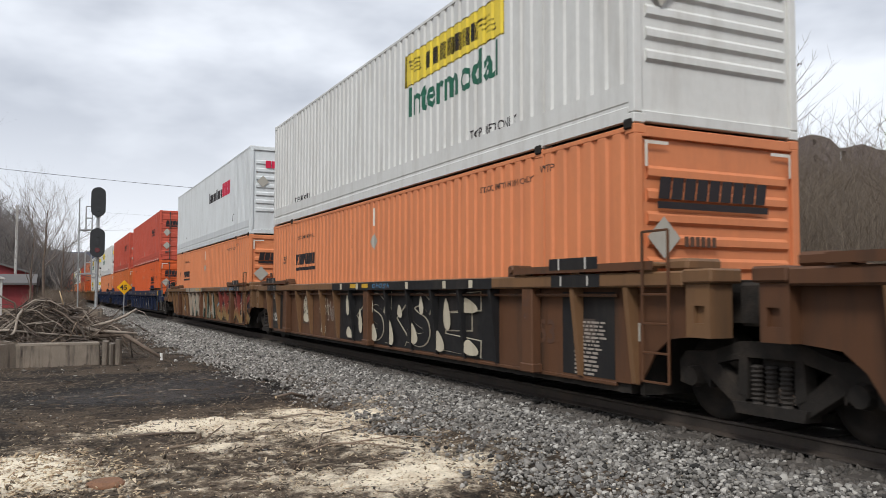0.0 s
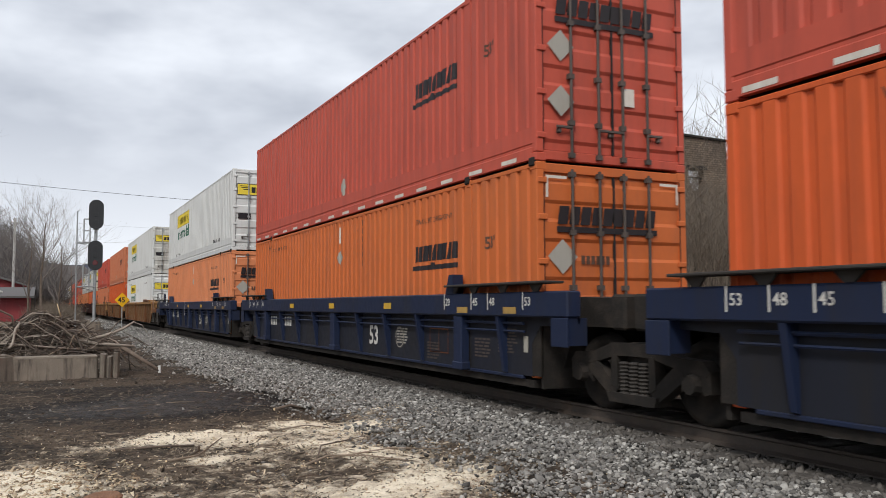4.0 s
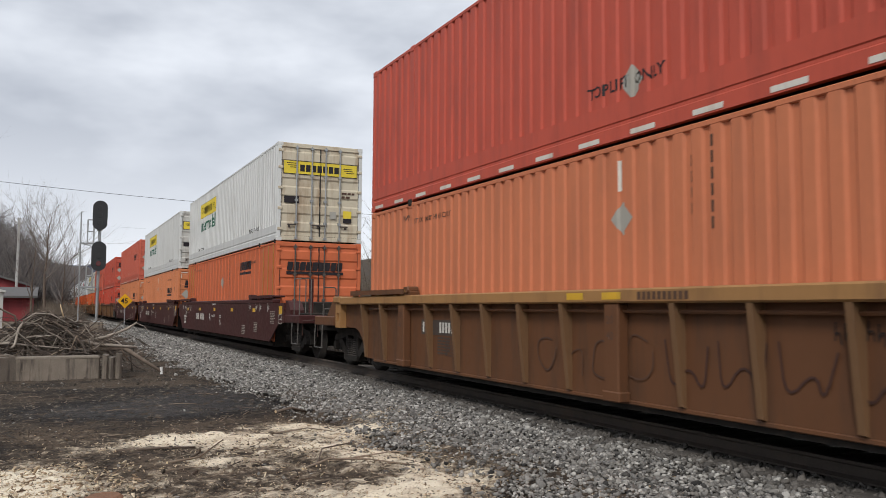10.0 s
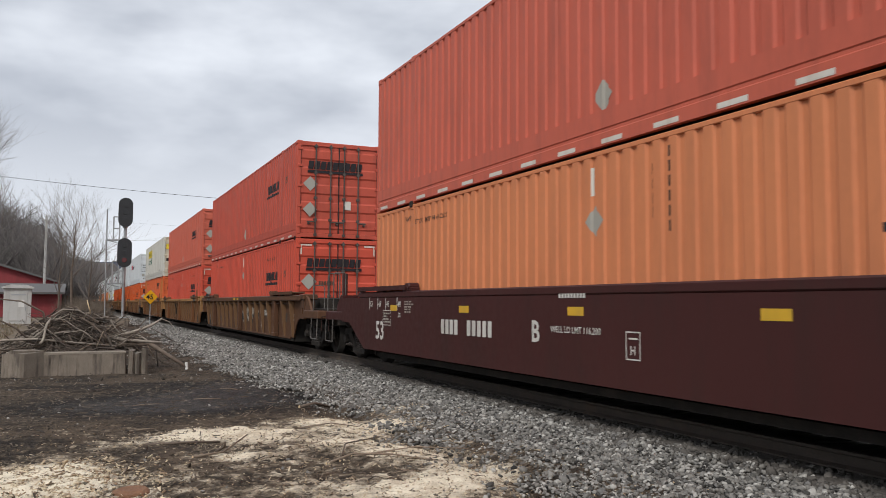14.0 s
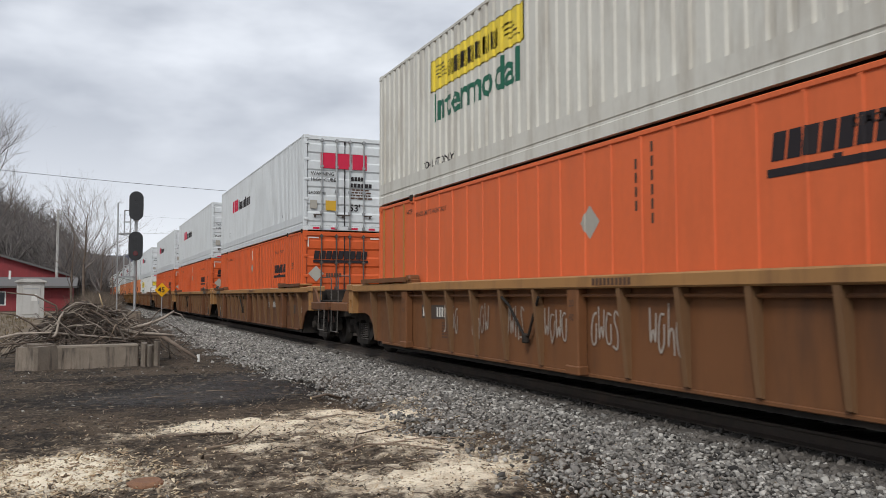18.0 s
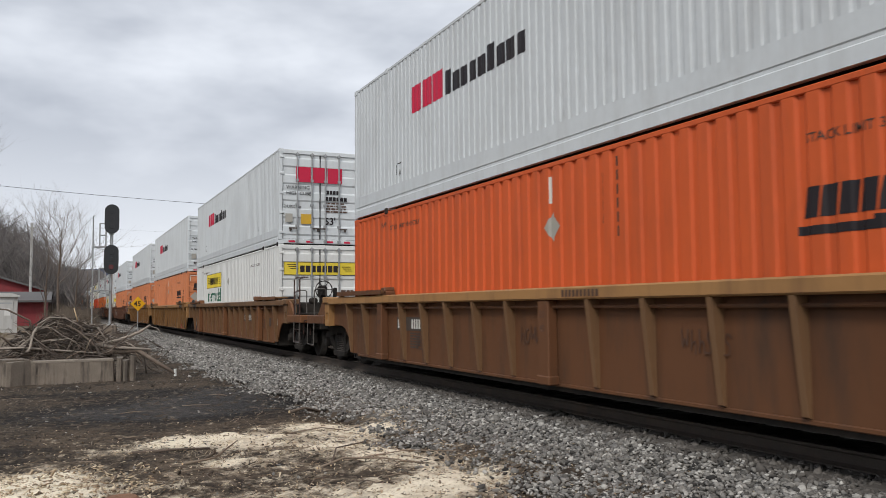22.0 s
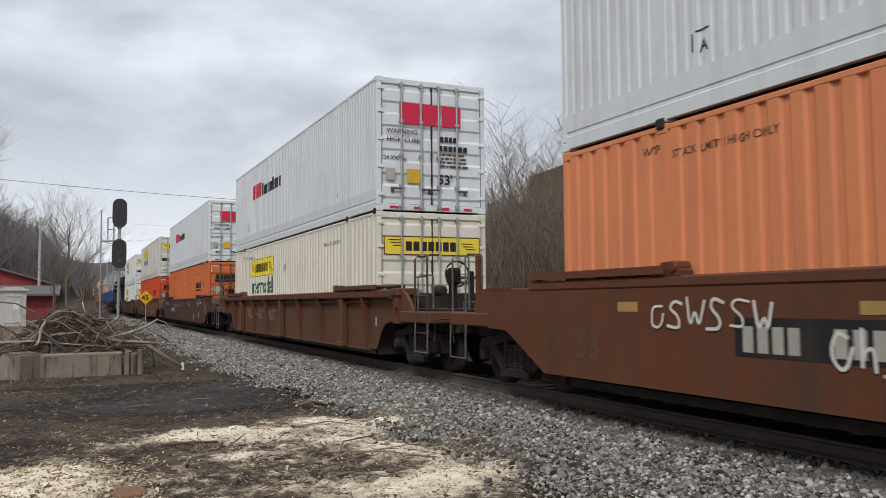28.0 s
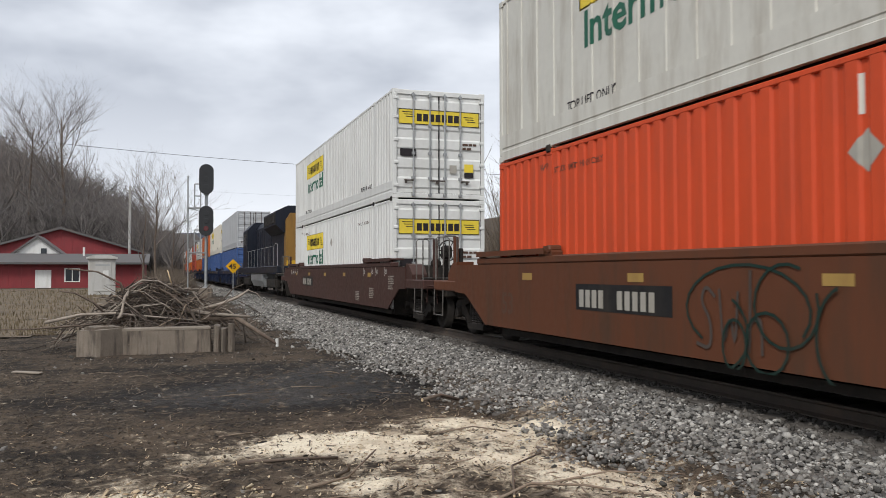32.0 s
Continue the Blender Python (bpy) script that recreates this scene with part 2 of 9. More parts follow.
M = {
    "white": paint("container_white_paint", (0.635, 0.635, 0.610), (0.34, 0.31, 0.27), 0.35),
    "white_clean": paint("container_clean_white_paint", (0.685, 0.685, 0.655), (0.38, 0.35, 0.31), 0.3),
    "cool_white": paint("container_cool_white_paint", (0.615, 0.640, 0.645), (0.34, 0.33, 0.31), 0.3),
    "cream": paint("container_cream_paint", (0.64, 0.60, 0.51), (0.33, 0.28, 0.22), 0.3),
    "dirty_white": paint("container_stained_white_paint", (0.58, 0.51, 0.385), (0.25, 0.14, 0.065), 0.8),
    "grey": paint("container_grey_paint", (0.42, 0.43, 0.44)),
    "pale_orange": paint("container_faded_orange_paint", (0.625, 0.222, 0.098), (0.38, 0.145, 0.075), 0.4),
    "dull_orange": paint("container_dull_orange_paint", (0.55, 0.182, 0.088), (0.31, 0.12, 0.07), 0.45),
    "orange": paint("container_orange_paint", (0.55, 0.138, 0.038), (0.30, 0.10, 0.05), 0.5),
    "bright_orange": paint("container_bright_orange_paint", (0.59, 0.104, 0.028), (0.30, 0.07, 0.03), 0.45),
    "red": paint("container_red_orange_paint", (0.50, 0.090, 0.056), (0.23, 0.055, 0.04), 0.5),
    "coral": paint("container_coral_red_paint", (0.56, 0.085, 0.05), (0.27, 0.06, 0.04), 0.45),
    "orange_red": paint("container_vivid_red_paint", (0.58, 0.074, 0.024), (0.30, 0.06, 0.03), 0.4),
    "old_white": paint("container_dingy_white_paint", (0.60, 0.585, 0.525), (0.27, 0.22, 0.16), 0.55),
    "vivid_orange": paint("container_vivid_orange_paint", (0.64, 0.135, 0.048), (0.40, 0.10, 0.04), 0.35),
    "coral_orange": paint("container_coral_orange_paint", (0.58, 0.145, 0.060), (0.33, 0.10, 0.05), 0.4),
    "faded_red": paint("container_faded_red_paint", (0.55, 0.125, 0.078), (0.28, 0.08, 0.055), 0.5),
    "stained_end": paint("container_grimy_white_door_paint", (0.53, 0.515, 0.47), (0.15, 0.11, 0.075), 0.85),
    "seam_ochre": paint("ochre_sealed_seam", (0.40, 0.20, 0.055), (0.28, 0.12, 0.05), 0.6),
    "dull_red": paint("container_dull_red_paint", (0.44, 0.085, 0.05), (0.22, 0.07, 0.05), 0.4),
    "blue_box": paint("container_blue_paint", (0.05, 0.10, 0.25)),
    "brown": paint("railcar_brown_paint", (0.104, 0.049, 0.026), (0.050, 0.033, 0.024), 0.85),
    "tan_ochre": paint("railcar_ochre_paint", (0.188, 0.097, 0.037), (0.095, 0.055, 0.030), 0.75),
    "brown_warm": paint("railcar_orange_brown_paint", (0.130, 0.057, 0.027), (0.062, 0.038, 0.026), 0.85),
    "spray_beige": paint("beige_and_pink_spray_paint", (0.33, 0.285, 0.225), (0.36, 0.14, 0.085), 0.9),
    "spray_cream": paint("cream_spray_paint", (0.52, 0.47, 0.36), (0.25, 0.2, 0.14), 0.5),
    "spray_bottle": paint("bottle_green_spray_paint", (0.012, 0.030, 0.024), (0.04, 0.04, 0.032), 0.5),
    "spray_mint": paint("pale_mint_spray_paint", (0.30, 0.42, 0.36), (0.12, 0.12, 0.09), 0.5),
    "spray_sky": paint("sky_blue_spray_paint", (0.06, 0.20, 0.34), (0.1, 0.08, 0.06), 0.5),
    "spray_blue_dark": paint("dark_blue_spray_paint", (0.018, 0.026, 0.05), (0.05, 0.035, 0.025), 0.7),
    "spray_fade": faded_paint("red_to_ochre_spray_paint", (0.245, 0.150, 0.058), (0.185, 0.036, 0.028), 0.45, 0.85),
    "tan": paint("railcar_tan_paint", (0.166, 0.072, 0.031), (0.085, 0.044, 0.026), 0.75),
    # chord tan: ochre paint, lightened in colour for the light along its top edge
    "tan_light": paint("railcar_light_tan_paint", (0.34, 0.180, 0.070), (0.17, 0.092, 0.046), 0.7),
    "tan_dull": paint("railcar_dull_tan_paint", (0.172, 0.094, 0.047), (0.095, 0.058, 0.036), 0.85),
    "rust": paint("railcar_rusty_orange_brown_paint", (0.114, 0.042, 0.021), (0.062, 0.038, 0.024), 0.8),
    "rust_dark": paint("railcar_dull_brown_paint", (0.062, 0.031, 0.025), (0.045, 0.028, 0.022), 0.7),
    "faded_white": paint("faded_white_spray_paint", (0.33, 0.29, 0.25), (0.15, 0.08, 0.05), 0.6),
    "spray_grey": paint("pale_grey_spray_paint", (0.33, 0.29, 0.245), (0.25, 0.15, 0.1), 0.5),
    "spray_red": paint("dull_red_spray_paint", (0.28, 0.05, 0.035), (0.12, 0.04, 0.03), 0.5),
    "spray_ochre": paint("ochre_spray_paint", (0.36, 0.23, 0.07), (0.2, 0.1, 0.05), 0.5),
    "navy": paint("railcar_navy_paint", (0.0135, 0.021, 0.050), (0.024, 0.023, 0.025), 0.7),
    "navy_sheet": paint("railcar_grimy_navy_paint", (0.0165, 0.0185, 0.027), (0.022, 0.020, 0.019), 0.95),
    "maroon": paint("railcar_maroon_paint", (0.057, 0.0180, 0.0165), (0.030, 0.019, 0.016), 0.45),
    "black_paint": paint("black_paint", (0.016, 0.016, 0.017), (0.06, 0.05, 0.04), 0.4),
    "grimy_steel": material("grimy_dark_steel", (0.020, 0.0172, 0.0148), 0.85, 0.0, 0.3, 3, 30, 0.3, (0.054, 0.041, 0.031), 0.6, (3, 3, 3), 0.25),
    "dusty_steel": material("dusty_spring_steel", (0.030, 0.025, 0.021), 0.8, 0.0, 0.3, 3, 30, 0.2, (0.06, 0.047, 0.036), 0.5, (5, 5, 5)),
    "worn_rail": material("worn_bare_handrail_steel", (0.135, 0.123, 0.110), 0.5, 0.3, 0.3, 6, 40, 0.1, (0.05, 0.036, 0.028), 0.85, (3, 3, 5)),
    "yellow": paint("yellow_paint", (0.62, 0.365, 0.035), (0.3, 0.22, 0.08), 0.4),
    "logo_yellow": paint("logo_yellow_paint", (0.75, 0.57, 0.055), (0.4, 0.32, 0.12), 0.25),
    "logo_green": paint("logo_green_paint", (0.022, 0.12, 0.075), (0.1, 0.14, 0.1), 0.2),
    "logo_black": paint("logo_black_paint", (0.022, 0.018, 0.02), (0.08, 0.06, 0.05), 0.2),
    "logo_red": paint("logo_red_paint", (0.55, 0.02, 0.06), (0.3, 0.05, 0.07), 0.2),
    "logo_white": paint("letter_white_paint", (0.60, 0.58, 0.53), (0.3, 0.26, 0.22), 0.4),
    "logo_brown": paint("letter_faded_paint", (0.09, 0.05, 0.035), (0.15, 0.08, 0.05), 0.5),
    "faded_print": paint("faded_grey_stencil_paint", (0.075, 0.060, 0.052), (0.05, 0.04, 0.03), 0.6),
    "placard": paint("placard_grey_paint", (0.37, 0.35, 0.305), (0.26, 0.23, 0.18), 0.5),
    "tape_white": paint("tape_white", (0.66, 0.62, 0.55), (0.4, 0.25, 0.15), 0.5),
    "rod_grime": material("grimy_lock_rod_paint", (0.085, 0.066, 0.055), 0.7, 0, 0.3, 4, 30, 0.1, (0.03, 0.025, 0.02), 0.6, (3, 3, 1)),
    "pole_wood": material("bleached_grey_pole_wood", (0.36, 0.35, 0.33), 0.9, 0, 0.2, 4, 30, 0.3, (0.2, 0.17, 0.14), 0.4, (5, 5, 0.6)),
    "galvanised": material("galvanised_steel", (0.36, 0.37, 0.37), 0.5, 0.6, 0.15, 4, 50, 0.08, (0.2, 0.17, 0.14), 0.3),
    "concrete": material("weathered_concrete", (0.200, 0.165, 0.130), 0.9, 0, 0.35, 4, 60, 0.6, (0.042, 0.032, 0.025), 1.0, (7, 7, 0.9)),
    "bark": material("brown_bark", (0.12, 0.088, 0.066), 0.9, 0, 0.3, 6, 60, 0.6, (0.23, 0.19, 0.15), 0.5, (4, 4, 4)),
    "dead_wood": material("dry_branch_wood", (0.22, 0.165, 0.12), 0.9, 0, 0.45, 5, 50, 0.5, (0.27, 0.22, 0.17), 0.5, (4, 4, 4)),
    "fresh_cut": material("fresh_cut_wood", (0.66, 0.50, 0.30), 0.8, 0, 0.2, 5, 50, 0.3),
    "far_twigs": material("bare_far_twigs", (0.165, 0.140, 0.125), 0.95, 0, 0.3, 0.4, 3, 0),
    "red_barn": material("red_barn_siding", (0.235, 0.030, 0.034), 0.7, 0, 0.15, 1.5, 20, 0.1, (0.13, 0.03, 0.03), 0.5, (2, 2, 0.5)),
    "barn_roof": material("grey_metal_roof", (0.105, 0.10, 0.097), 0.75, 0.1, 0.12, 1, 20, 0.05, (0.12, 0.08, 0.06), 0.5, (1, 1, 1)),
    "worn_concrete": material("pale_brown_concrete", (0.27, 0.23, 0.185), 0.9, 0, 0.3, 5, 60, 0.4, (0.18, 0.14, 0.1), 0.7, (4, 4, 4)),
    "barn_white": paint("white_trim_paint", (0.7, 0.69, 0.66), (0.4, 0.36, 0.3), 0.4),
    "hut_grey": paint("pale_grey_cabinet_paint", (0.47, 0.46, 0.435), (0.25, 0.215, 0.18), 0.5),
    "brick": brick_wall("old_brown_brick", (0.120, 0.086, 0.060), (0.195, 0.142, 0.100), (0.050, 0.038, 0.031)),
    "dark_brick": brick_wall("sooty_brick", (0.150, 0.118, 0.108), (0.225, 0.178, 0.160), (0.075, 0.060, 0.055)),
    "rubber": material("black_door_rubber", (0.014, 0.014, 0.014), 0.8, 0, 0.15, 4, 30, 0),
    "sign_yellow": paint("sign_yellow", (0.80, 0.42, 0.01), (0.5, 0.3, 0.05), 0.2),
    "glass_dark": material("dark_window_glass", (0.02, 0.025, 0.03), 0.08, 0, 0.05, 1, 5, 0),
    "lens_red": material("dark_red_lens", (0.08, 0.01, 0.01), 0.15, 0, 0.05, 1, 5, 0),
    "loco_ochre": paint("locomotive_ochre_paint", (0.26, 0.14, 0.035), (0.08, 0.05, 0.03), 0.6),
    "loco_blue": paint("locomotive_dark_blue_paint", (0.010, 0.013, 0.022), (0.03, 0.028, 0.025), 0.5),
}

# ---------------------------------------------------------------- mesh helpers
MESHES = {}


def mesh(name, verts, faces, smooth=False):
    me = bpy.data.meshes.new(name)
    me.from_pydata([tuple(v) for v in verts], [], [tuple(f) for f in faces])
    if smooth:
        me.polygons.foreach_set("use_smooth", [True] * len(me.polygons))
    me.update()
    return me


class Build:
    """Collects boxes, tubes and sweeps into one mesh."""

    def __init__(self):
        self.v, self.f = [], []

    def add(self, verts, faces):
        o = len(self.v)
        self.v += [tuple(p) for p in verts]
        self.f += [tuple(i + o for i in f) for f in faces]
        return self

    def box(self, x0, x1, y0, y1, z0, z1, bevel=0.0):
        if bevel <= 0:
            v = [(x, y, z) for z in (z0, z1) for y in (y0, y1) for x in (x0, x1)]
            return self.add(v, [(0, 2, 3, 1), (4, 5, 7, 6), (0, 1, 5, 4), (2, 6, 7, 3), (0, 4, 6, 2), (1, 3, 7, 5)])
        b = min(bevel, (x1 - x0) / 3, (y1 - y0) / 3, (z1 - z0) / 3)
        v, f, idx = [], [], {}
        for ix, x in ((0, x0), (1, x1)):
            for iy, y in ((0, y0), (1, y1)):
                for iz, z in ((0, z0), (1, z1)):
                    sx, sy, sz = (b, -b)[ix], (b, -b)[iy], (b, -b)[iz]
                    for k, p in enumerate(((x, y + sy, z + sz), (x + sx, y, z + sz), (x + sx, y + sy, z))):
                        idx[ix, iy, iz, k] = len(v)
                        v.append(p)
        g = lambda a, c, d, k: idx[a, c, d, k]
        f += [tuple(g(i, *q, 0) for q in ((0, 0), (0, 1), (1, 1), (1, 0))) for i in (0, 1)]
        f += [tuple(g(q[0], i, q[1], 1) for q in ((0, 0), (0, 1), (1, 1), (1, 0))) for i in (0, 1)]
        f += [tuple(g(*q, i, 2) for q in ((0, 0), (0, 1), (1, 1), (1, 0))) for i in (0, 1)]
        for a in (0, 1):
            for c in (0, 1):
                f.append((g(a, c, 0, 0), g(a, c, 1, 0), g(a, c, 1, 1), g(a, c, 0, 1)))
                f.append((g(a, 0, c, 0), g(a, 1, c, 0), g(a, 1, c, 2), g(a, 0, c, 2)))
                f.append((g(0, a, c, 1), g(1, a, c, 1), g(1, a, c, 2), g(0, a, c, 2)))
        for a in (0, 1):
            for c in (0, 1):
                for d in (0, 1):
                    f.append((g(a, c, d, 0), g(a, c, d, 1), g(a, c, d, 2)))
        return self.add(v, f)

    def tube(self, points, radii, sides=6, caps=True):
        pts = [Vector(p) for p in points]
        if not hasattr(radii, "__len__"):
            radii = [radii] * len(pts)
        v, f = [], []
        for i, p in enumerate(pts):
            d = (pts[min(i + 1, len(pts) - 1)] - pts[max(i - 1, 0)]).normalized()
            up = Vector((0, 0, 1)) if abs(d.z) < 0.9 else Vector((1, 0, 0))
            a = d.cross(up).normalized()
            c = a.cross(d)
            for k in range(sides):
                w = 2 * math.pi * k / sides
                v.append(p + (a * math.cos(w) + c * math.sin(w)) * radii[i])
        for i in range(len(pts) - 1):
            for k in range(sides):
                k2 = (k + 1) % sides
                f.append((i * sides + k, i * sides + k2, (i + 1) * sides + k2, (i + 1) * sides + k))
        if caps:
            f.append(tuple(range(sides))[::-1])
            f.append(tuple(range((len(pts) - 1) * sides, len(pts) * sides)))
        return self.add(v, f)

    def lathe(self, axis, centre, profile, sides=20):
        """profile: (along the axis, radius). axis 'x', 'y' or 'z'."""
        v, f = [], []
        for a, r in profile:
            for k in range(sides):
                w = 2 * math.pi * k / sides
                c, s = r * math.cos(w), r * math.sin(w)
                p = {"x": (a, c, s), "y": (c, a, s), "z": (c, s, a)}[axis]
                v.append(tuple(p[i] + centre[i] for i in range(3)))
        for i in range(len(profile) - 1):
            for k in range(sides):
                k2 = (k + 1) % sides
                f.append((i * sides + k, i * sides + k2, (i + 1) * sides + k2, (i + 1) * sides + k))
        f.append(tuple(range(sides))[::-1])
        f.append(tuple(range((len(profile) - 1) * sides, len(profile) * sides)))
        return self.add(v, f)

    def plate(self, outline, axis, lo, hi):
        """An outline extruded along an axis from lo to hi. outline: pairs in the two other axes, in order."""
        n = len(outline)
        put = {"x": lambda a, b, c: (c, a, b), "y": lambda a, b, c: (a, c, b), "z": lambda a, b, c: (a, b, c)}[axis]
        v = [put(a, b, lo) for a, b in outline] + [put(a, b, hi) for a, b in outline]
        f = [tuple(range(n))[::-1], tuple(range(n, 2 * n))]
        f += [(i, (i + 1) % n, n + (i + 1) % n, n + i) for i in range(n)]
        return self.add(v, f)

    def mesh(self, name, smooth=False):
        return mesh(name, self.v, self.f, smooth)


def shared(key, make):
    if key not in MESHES:
        MESHES[key] = make()
    return MESHES[key]


def part(name, data, mat, parent, label="", at=None):
    """Links a mesh as one part under a thing or a part, with its own material."""
    if isinstance(data, Build):
        data = data.mesh(name)
    ob = new(name, data)
    if not data.materials:
        data.materials.append(None)
    ob.material_slots[0].link = "OBJECT"
    ob.material_slots[0].material = mat
    ob.parent = parent
    if at is not None:
        ob.matrix_basis = at
    if label:
        ob["label"] = label
    return ob


def thing(name, label, category, at=None, group="", kind=""):
    ob = new(name)
    ob.empty_display_size = 0.2
    if at is not None:
        ob.matrix_basis = at
    return tagged(ob, label, category, group, kind)


def solid(name, data, mat, label, category, at=None, group="", kind=""):
    """A thing or a piece of the setting that is one mesh."""
    ob = part(name, data, mat, None, "", at)
    return tagged(ob, label, category, group, kind)


def text_mesh(text, size, depth=0.004):
    """Flat lettering in the xy plane, its lower left at the origin."""
    cu = bpy.data.curves.new("text", "FONT")
    cu.body, cu.size, cu.extrude, cu.resolution_u = text, size, depth, 2
    cu.offset = 0.022 * size if size > 0.22 else 0.012 * size
    ob = bpy.data.objects.new("text", cu)
    scene.collection.objects.link(ob)
    bpy.context.view_layer.update()
    me = bpy.data.meshes.new_from_object(ob.evaluated_get(bpy.context.evaluated_depsgraph_get()))
    bpy.data.objects.remove(ob)
    bpy.data.curves.remove(cu)
    return me

# ---------------------------------------------------------------- containers
LEN, WID, HGT, POST = 16.154, 2.591, 2.896, 1.98
PITCH = 0.272


def ripple_line(pitch=PITCH, deep=0.034, flat=0.90):
    """Break points (along, depth) of a corrugated long wall, from corner post to corner post."""
    pts = [(0.10, 0.012)]

    def field(a, b):
        n = max(1, round((b - a) / pitch))
        p = (b - a) / n
        for i in range(n):
            y = a + i * p
            pts.extend([(y + 0.03 * p, deep), (y + 0.29 * p, deep), (y + 0.39 * p, 0.004), (y + flat * p, 0.004)])
        pts.append((b - 0.001, deep))
    field(0.14, POST - 0.11)
    pts.extend([(POST - 0.10, 0.002), (POST + 0.10, 0.002)])
    field(POST + 0.11, LEN - POST - 0.11)
    pts.extend([(LEN - POST - 0.10, 0.002), (LEN - POST + 0.10, 0.002)])
    field(LEN - POST + 0.11, LEN - 0.14)
    pts.append((LEN - 0.10, 0.012))
    return pts


SEAM0, SEAM = 0.32, 0.5966


def plank_line():
    """Break points of a smooth plate wall with narrow raised seams."""
    pts = [(0.10, 0.02)]
    for i in range(27):
        y = SEAM0 + i * SEAM
        pts.extend([(y - 0.03, 0.02), (y - 0.02, 0.002), (y + 0.02, 0.002), (y + 0.03, 0.02)])
    pts.append((LEN - 0.10, 0.02))
    return pts


LINES = {"ripple": ripple_line(), "fine": ripple_line(0.190, 0.018, 0.86), "plank": plank_line()}


def depth_at(line, y):
    for (a, da), (b, db) in zip(line, line[1:]):
        if a <= y <= b:
            return da + (db - da) * (y - a) / max(b - a, 1e-6)
    return 0.01


def wall_mesh(kind):
    pts, z0, z1, th = LINES[kind], 0.36, HGT - 0.07, 0.03
    v, f = [], []
    for y, d in pts:
        v += [(d, y, z0), (d, y, z1), (d + th, y, z0), (d + th, y, z1)]
    for i in range(len(pts) - 1):
        a, b = i * 4, i * 4 + 4
        f += [(a, a + 1, b + 1, b), (a + 2, b + 2, b + 3, a + 3), (a + 1, a + 3, b + 3, b + 1), (a, b, b + 2, a + 2)]
    return mesh("side_wall", v, f)


def seam_mesh():
    b = Build()
    for i in (0, 1, 2, 24, 25, 26):
        y = SEAM0 + i * SEAM
        b.box(-0.004, 0.012, y - 0.035, y + 0.035, 0.40, HGT - 0.08, 0.003)
    return b.mesh("panel_seams")


TURNED = [False]


def drape(me, kind, y0, z0, name):
    """Lays flat lettering (u, v) on the long wall, so that it follows the corrugation. u runs towards the front."""
    line = LINES[kind]
    if TURNED[0]:
        y0 = LEN - y0 + max(p.co.x for p in me.vertices) + min(p.co.x for p in me.vertices)
    bm = bmesh.new()
    bm.from_mesh(me)
    us = [p.co.x for p in bm.verts]
    lo, hi = y0 - max(us), y0 - min(us)
    for y, _ in line:
        if lo < y < hi:
            bmesh.ops.bisect_plane(bm, geom=bm.verts[:] + bm.edges[:] + bm.faces[:], plane_co=(y0 - y, 0, 0), plane_no=(1, 0, 0))
    for p in bm.verts:
        y = y0 - p.co.x
        p.co = (depth_at(line, y) - 0.004 - max(p.co.z, 0), y, z0 + p.co.y)
    out = bpy.data.meshes.new(name)
    bm.to_mesh(out)
    bm.free()
    return out


def bars(spec, slant=0.0):
    """Plain flat bars: a list of (u0, u1, v0, v1)."""
    v, f = [], []
    for u0, u1, v0, v1 in spec:
        o = len(v)
        v += [(u0 + slant * v0, v0, 0), (u1 + slant * v0, v0, 0), (u1 + slant * v1, v1, 0), (u0 + slant * v1, v1, 0)]
        f.append((o, o + 1, o + 2, o + 3))
    return mesh("bars", v, f)


def letter_bars(n, width, height, gap=0.22, slant=0.0, tall=()):
    """A row of n plain bars with the rhythm of n letters."""
    p = width / n
    return bars([(i * p, (i + 1 - gap) * p, 0, height * (1.3 if i in tall else 1)) for i in range(n)], slant)


def block_marks(n, width, height, gap=0.14, slant=0.0, tall=()):
    """A row of n plain solid blocks with the weight of n letters."""
    p = width / n
    return bars([(i * p, (i + 1 - min(gap, 0.2)) * p, 0, height * (1.3 if i in tall else 1)) for i in range(n)], slant)


def small_print(rows, width, height):
    """Unreadable print: rows of short bars."""
    rnd = random.Random(rows * 7 + int(width * 100))
    spec, h = [], height / rows
    for r in range(rows):
        u = 0.0
        while u < width:
            w = rnd.uniform(0.03, 0.16)
            if u + w > width:
                break
            spec.append((u, u + w, height - (r + 0.75) * h, height - (r + 0.2) * h))
            u += w + 0.025
    return bars(spec)


def on_end(me, x0, z0, name, off=-0.012):
    """Lays flat lettering on the short end that faces the front."""
    out = me.copy()
    out.name = name
    for p in out.vertices:
        x, y, z = p.co
        p.co = (x0 + x, off - max(z, 0), z0 + y)
    return out


def diamond(s):
    return mesh("diamond", [(0, -s, 0), (s, 0, 0), (0, s, 0), (-s, 0, 0)], [(0, 1, 2, 3)])


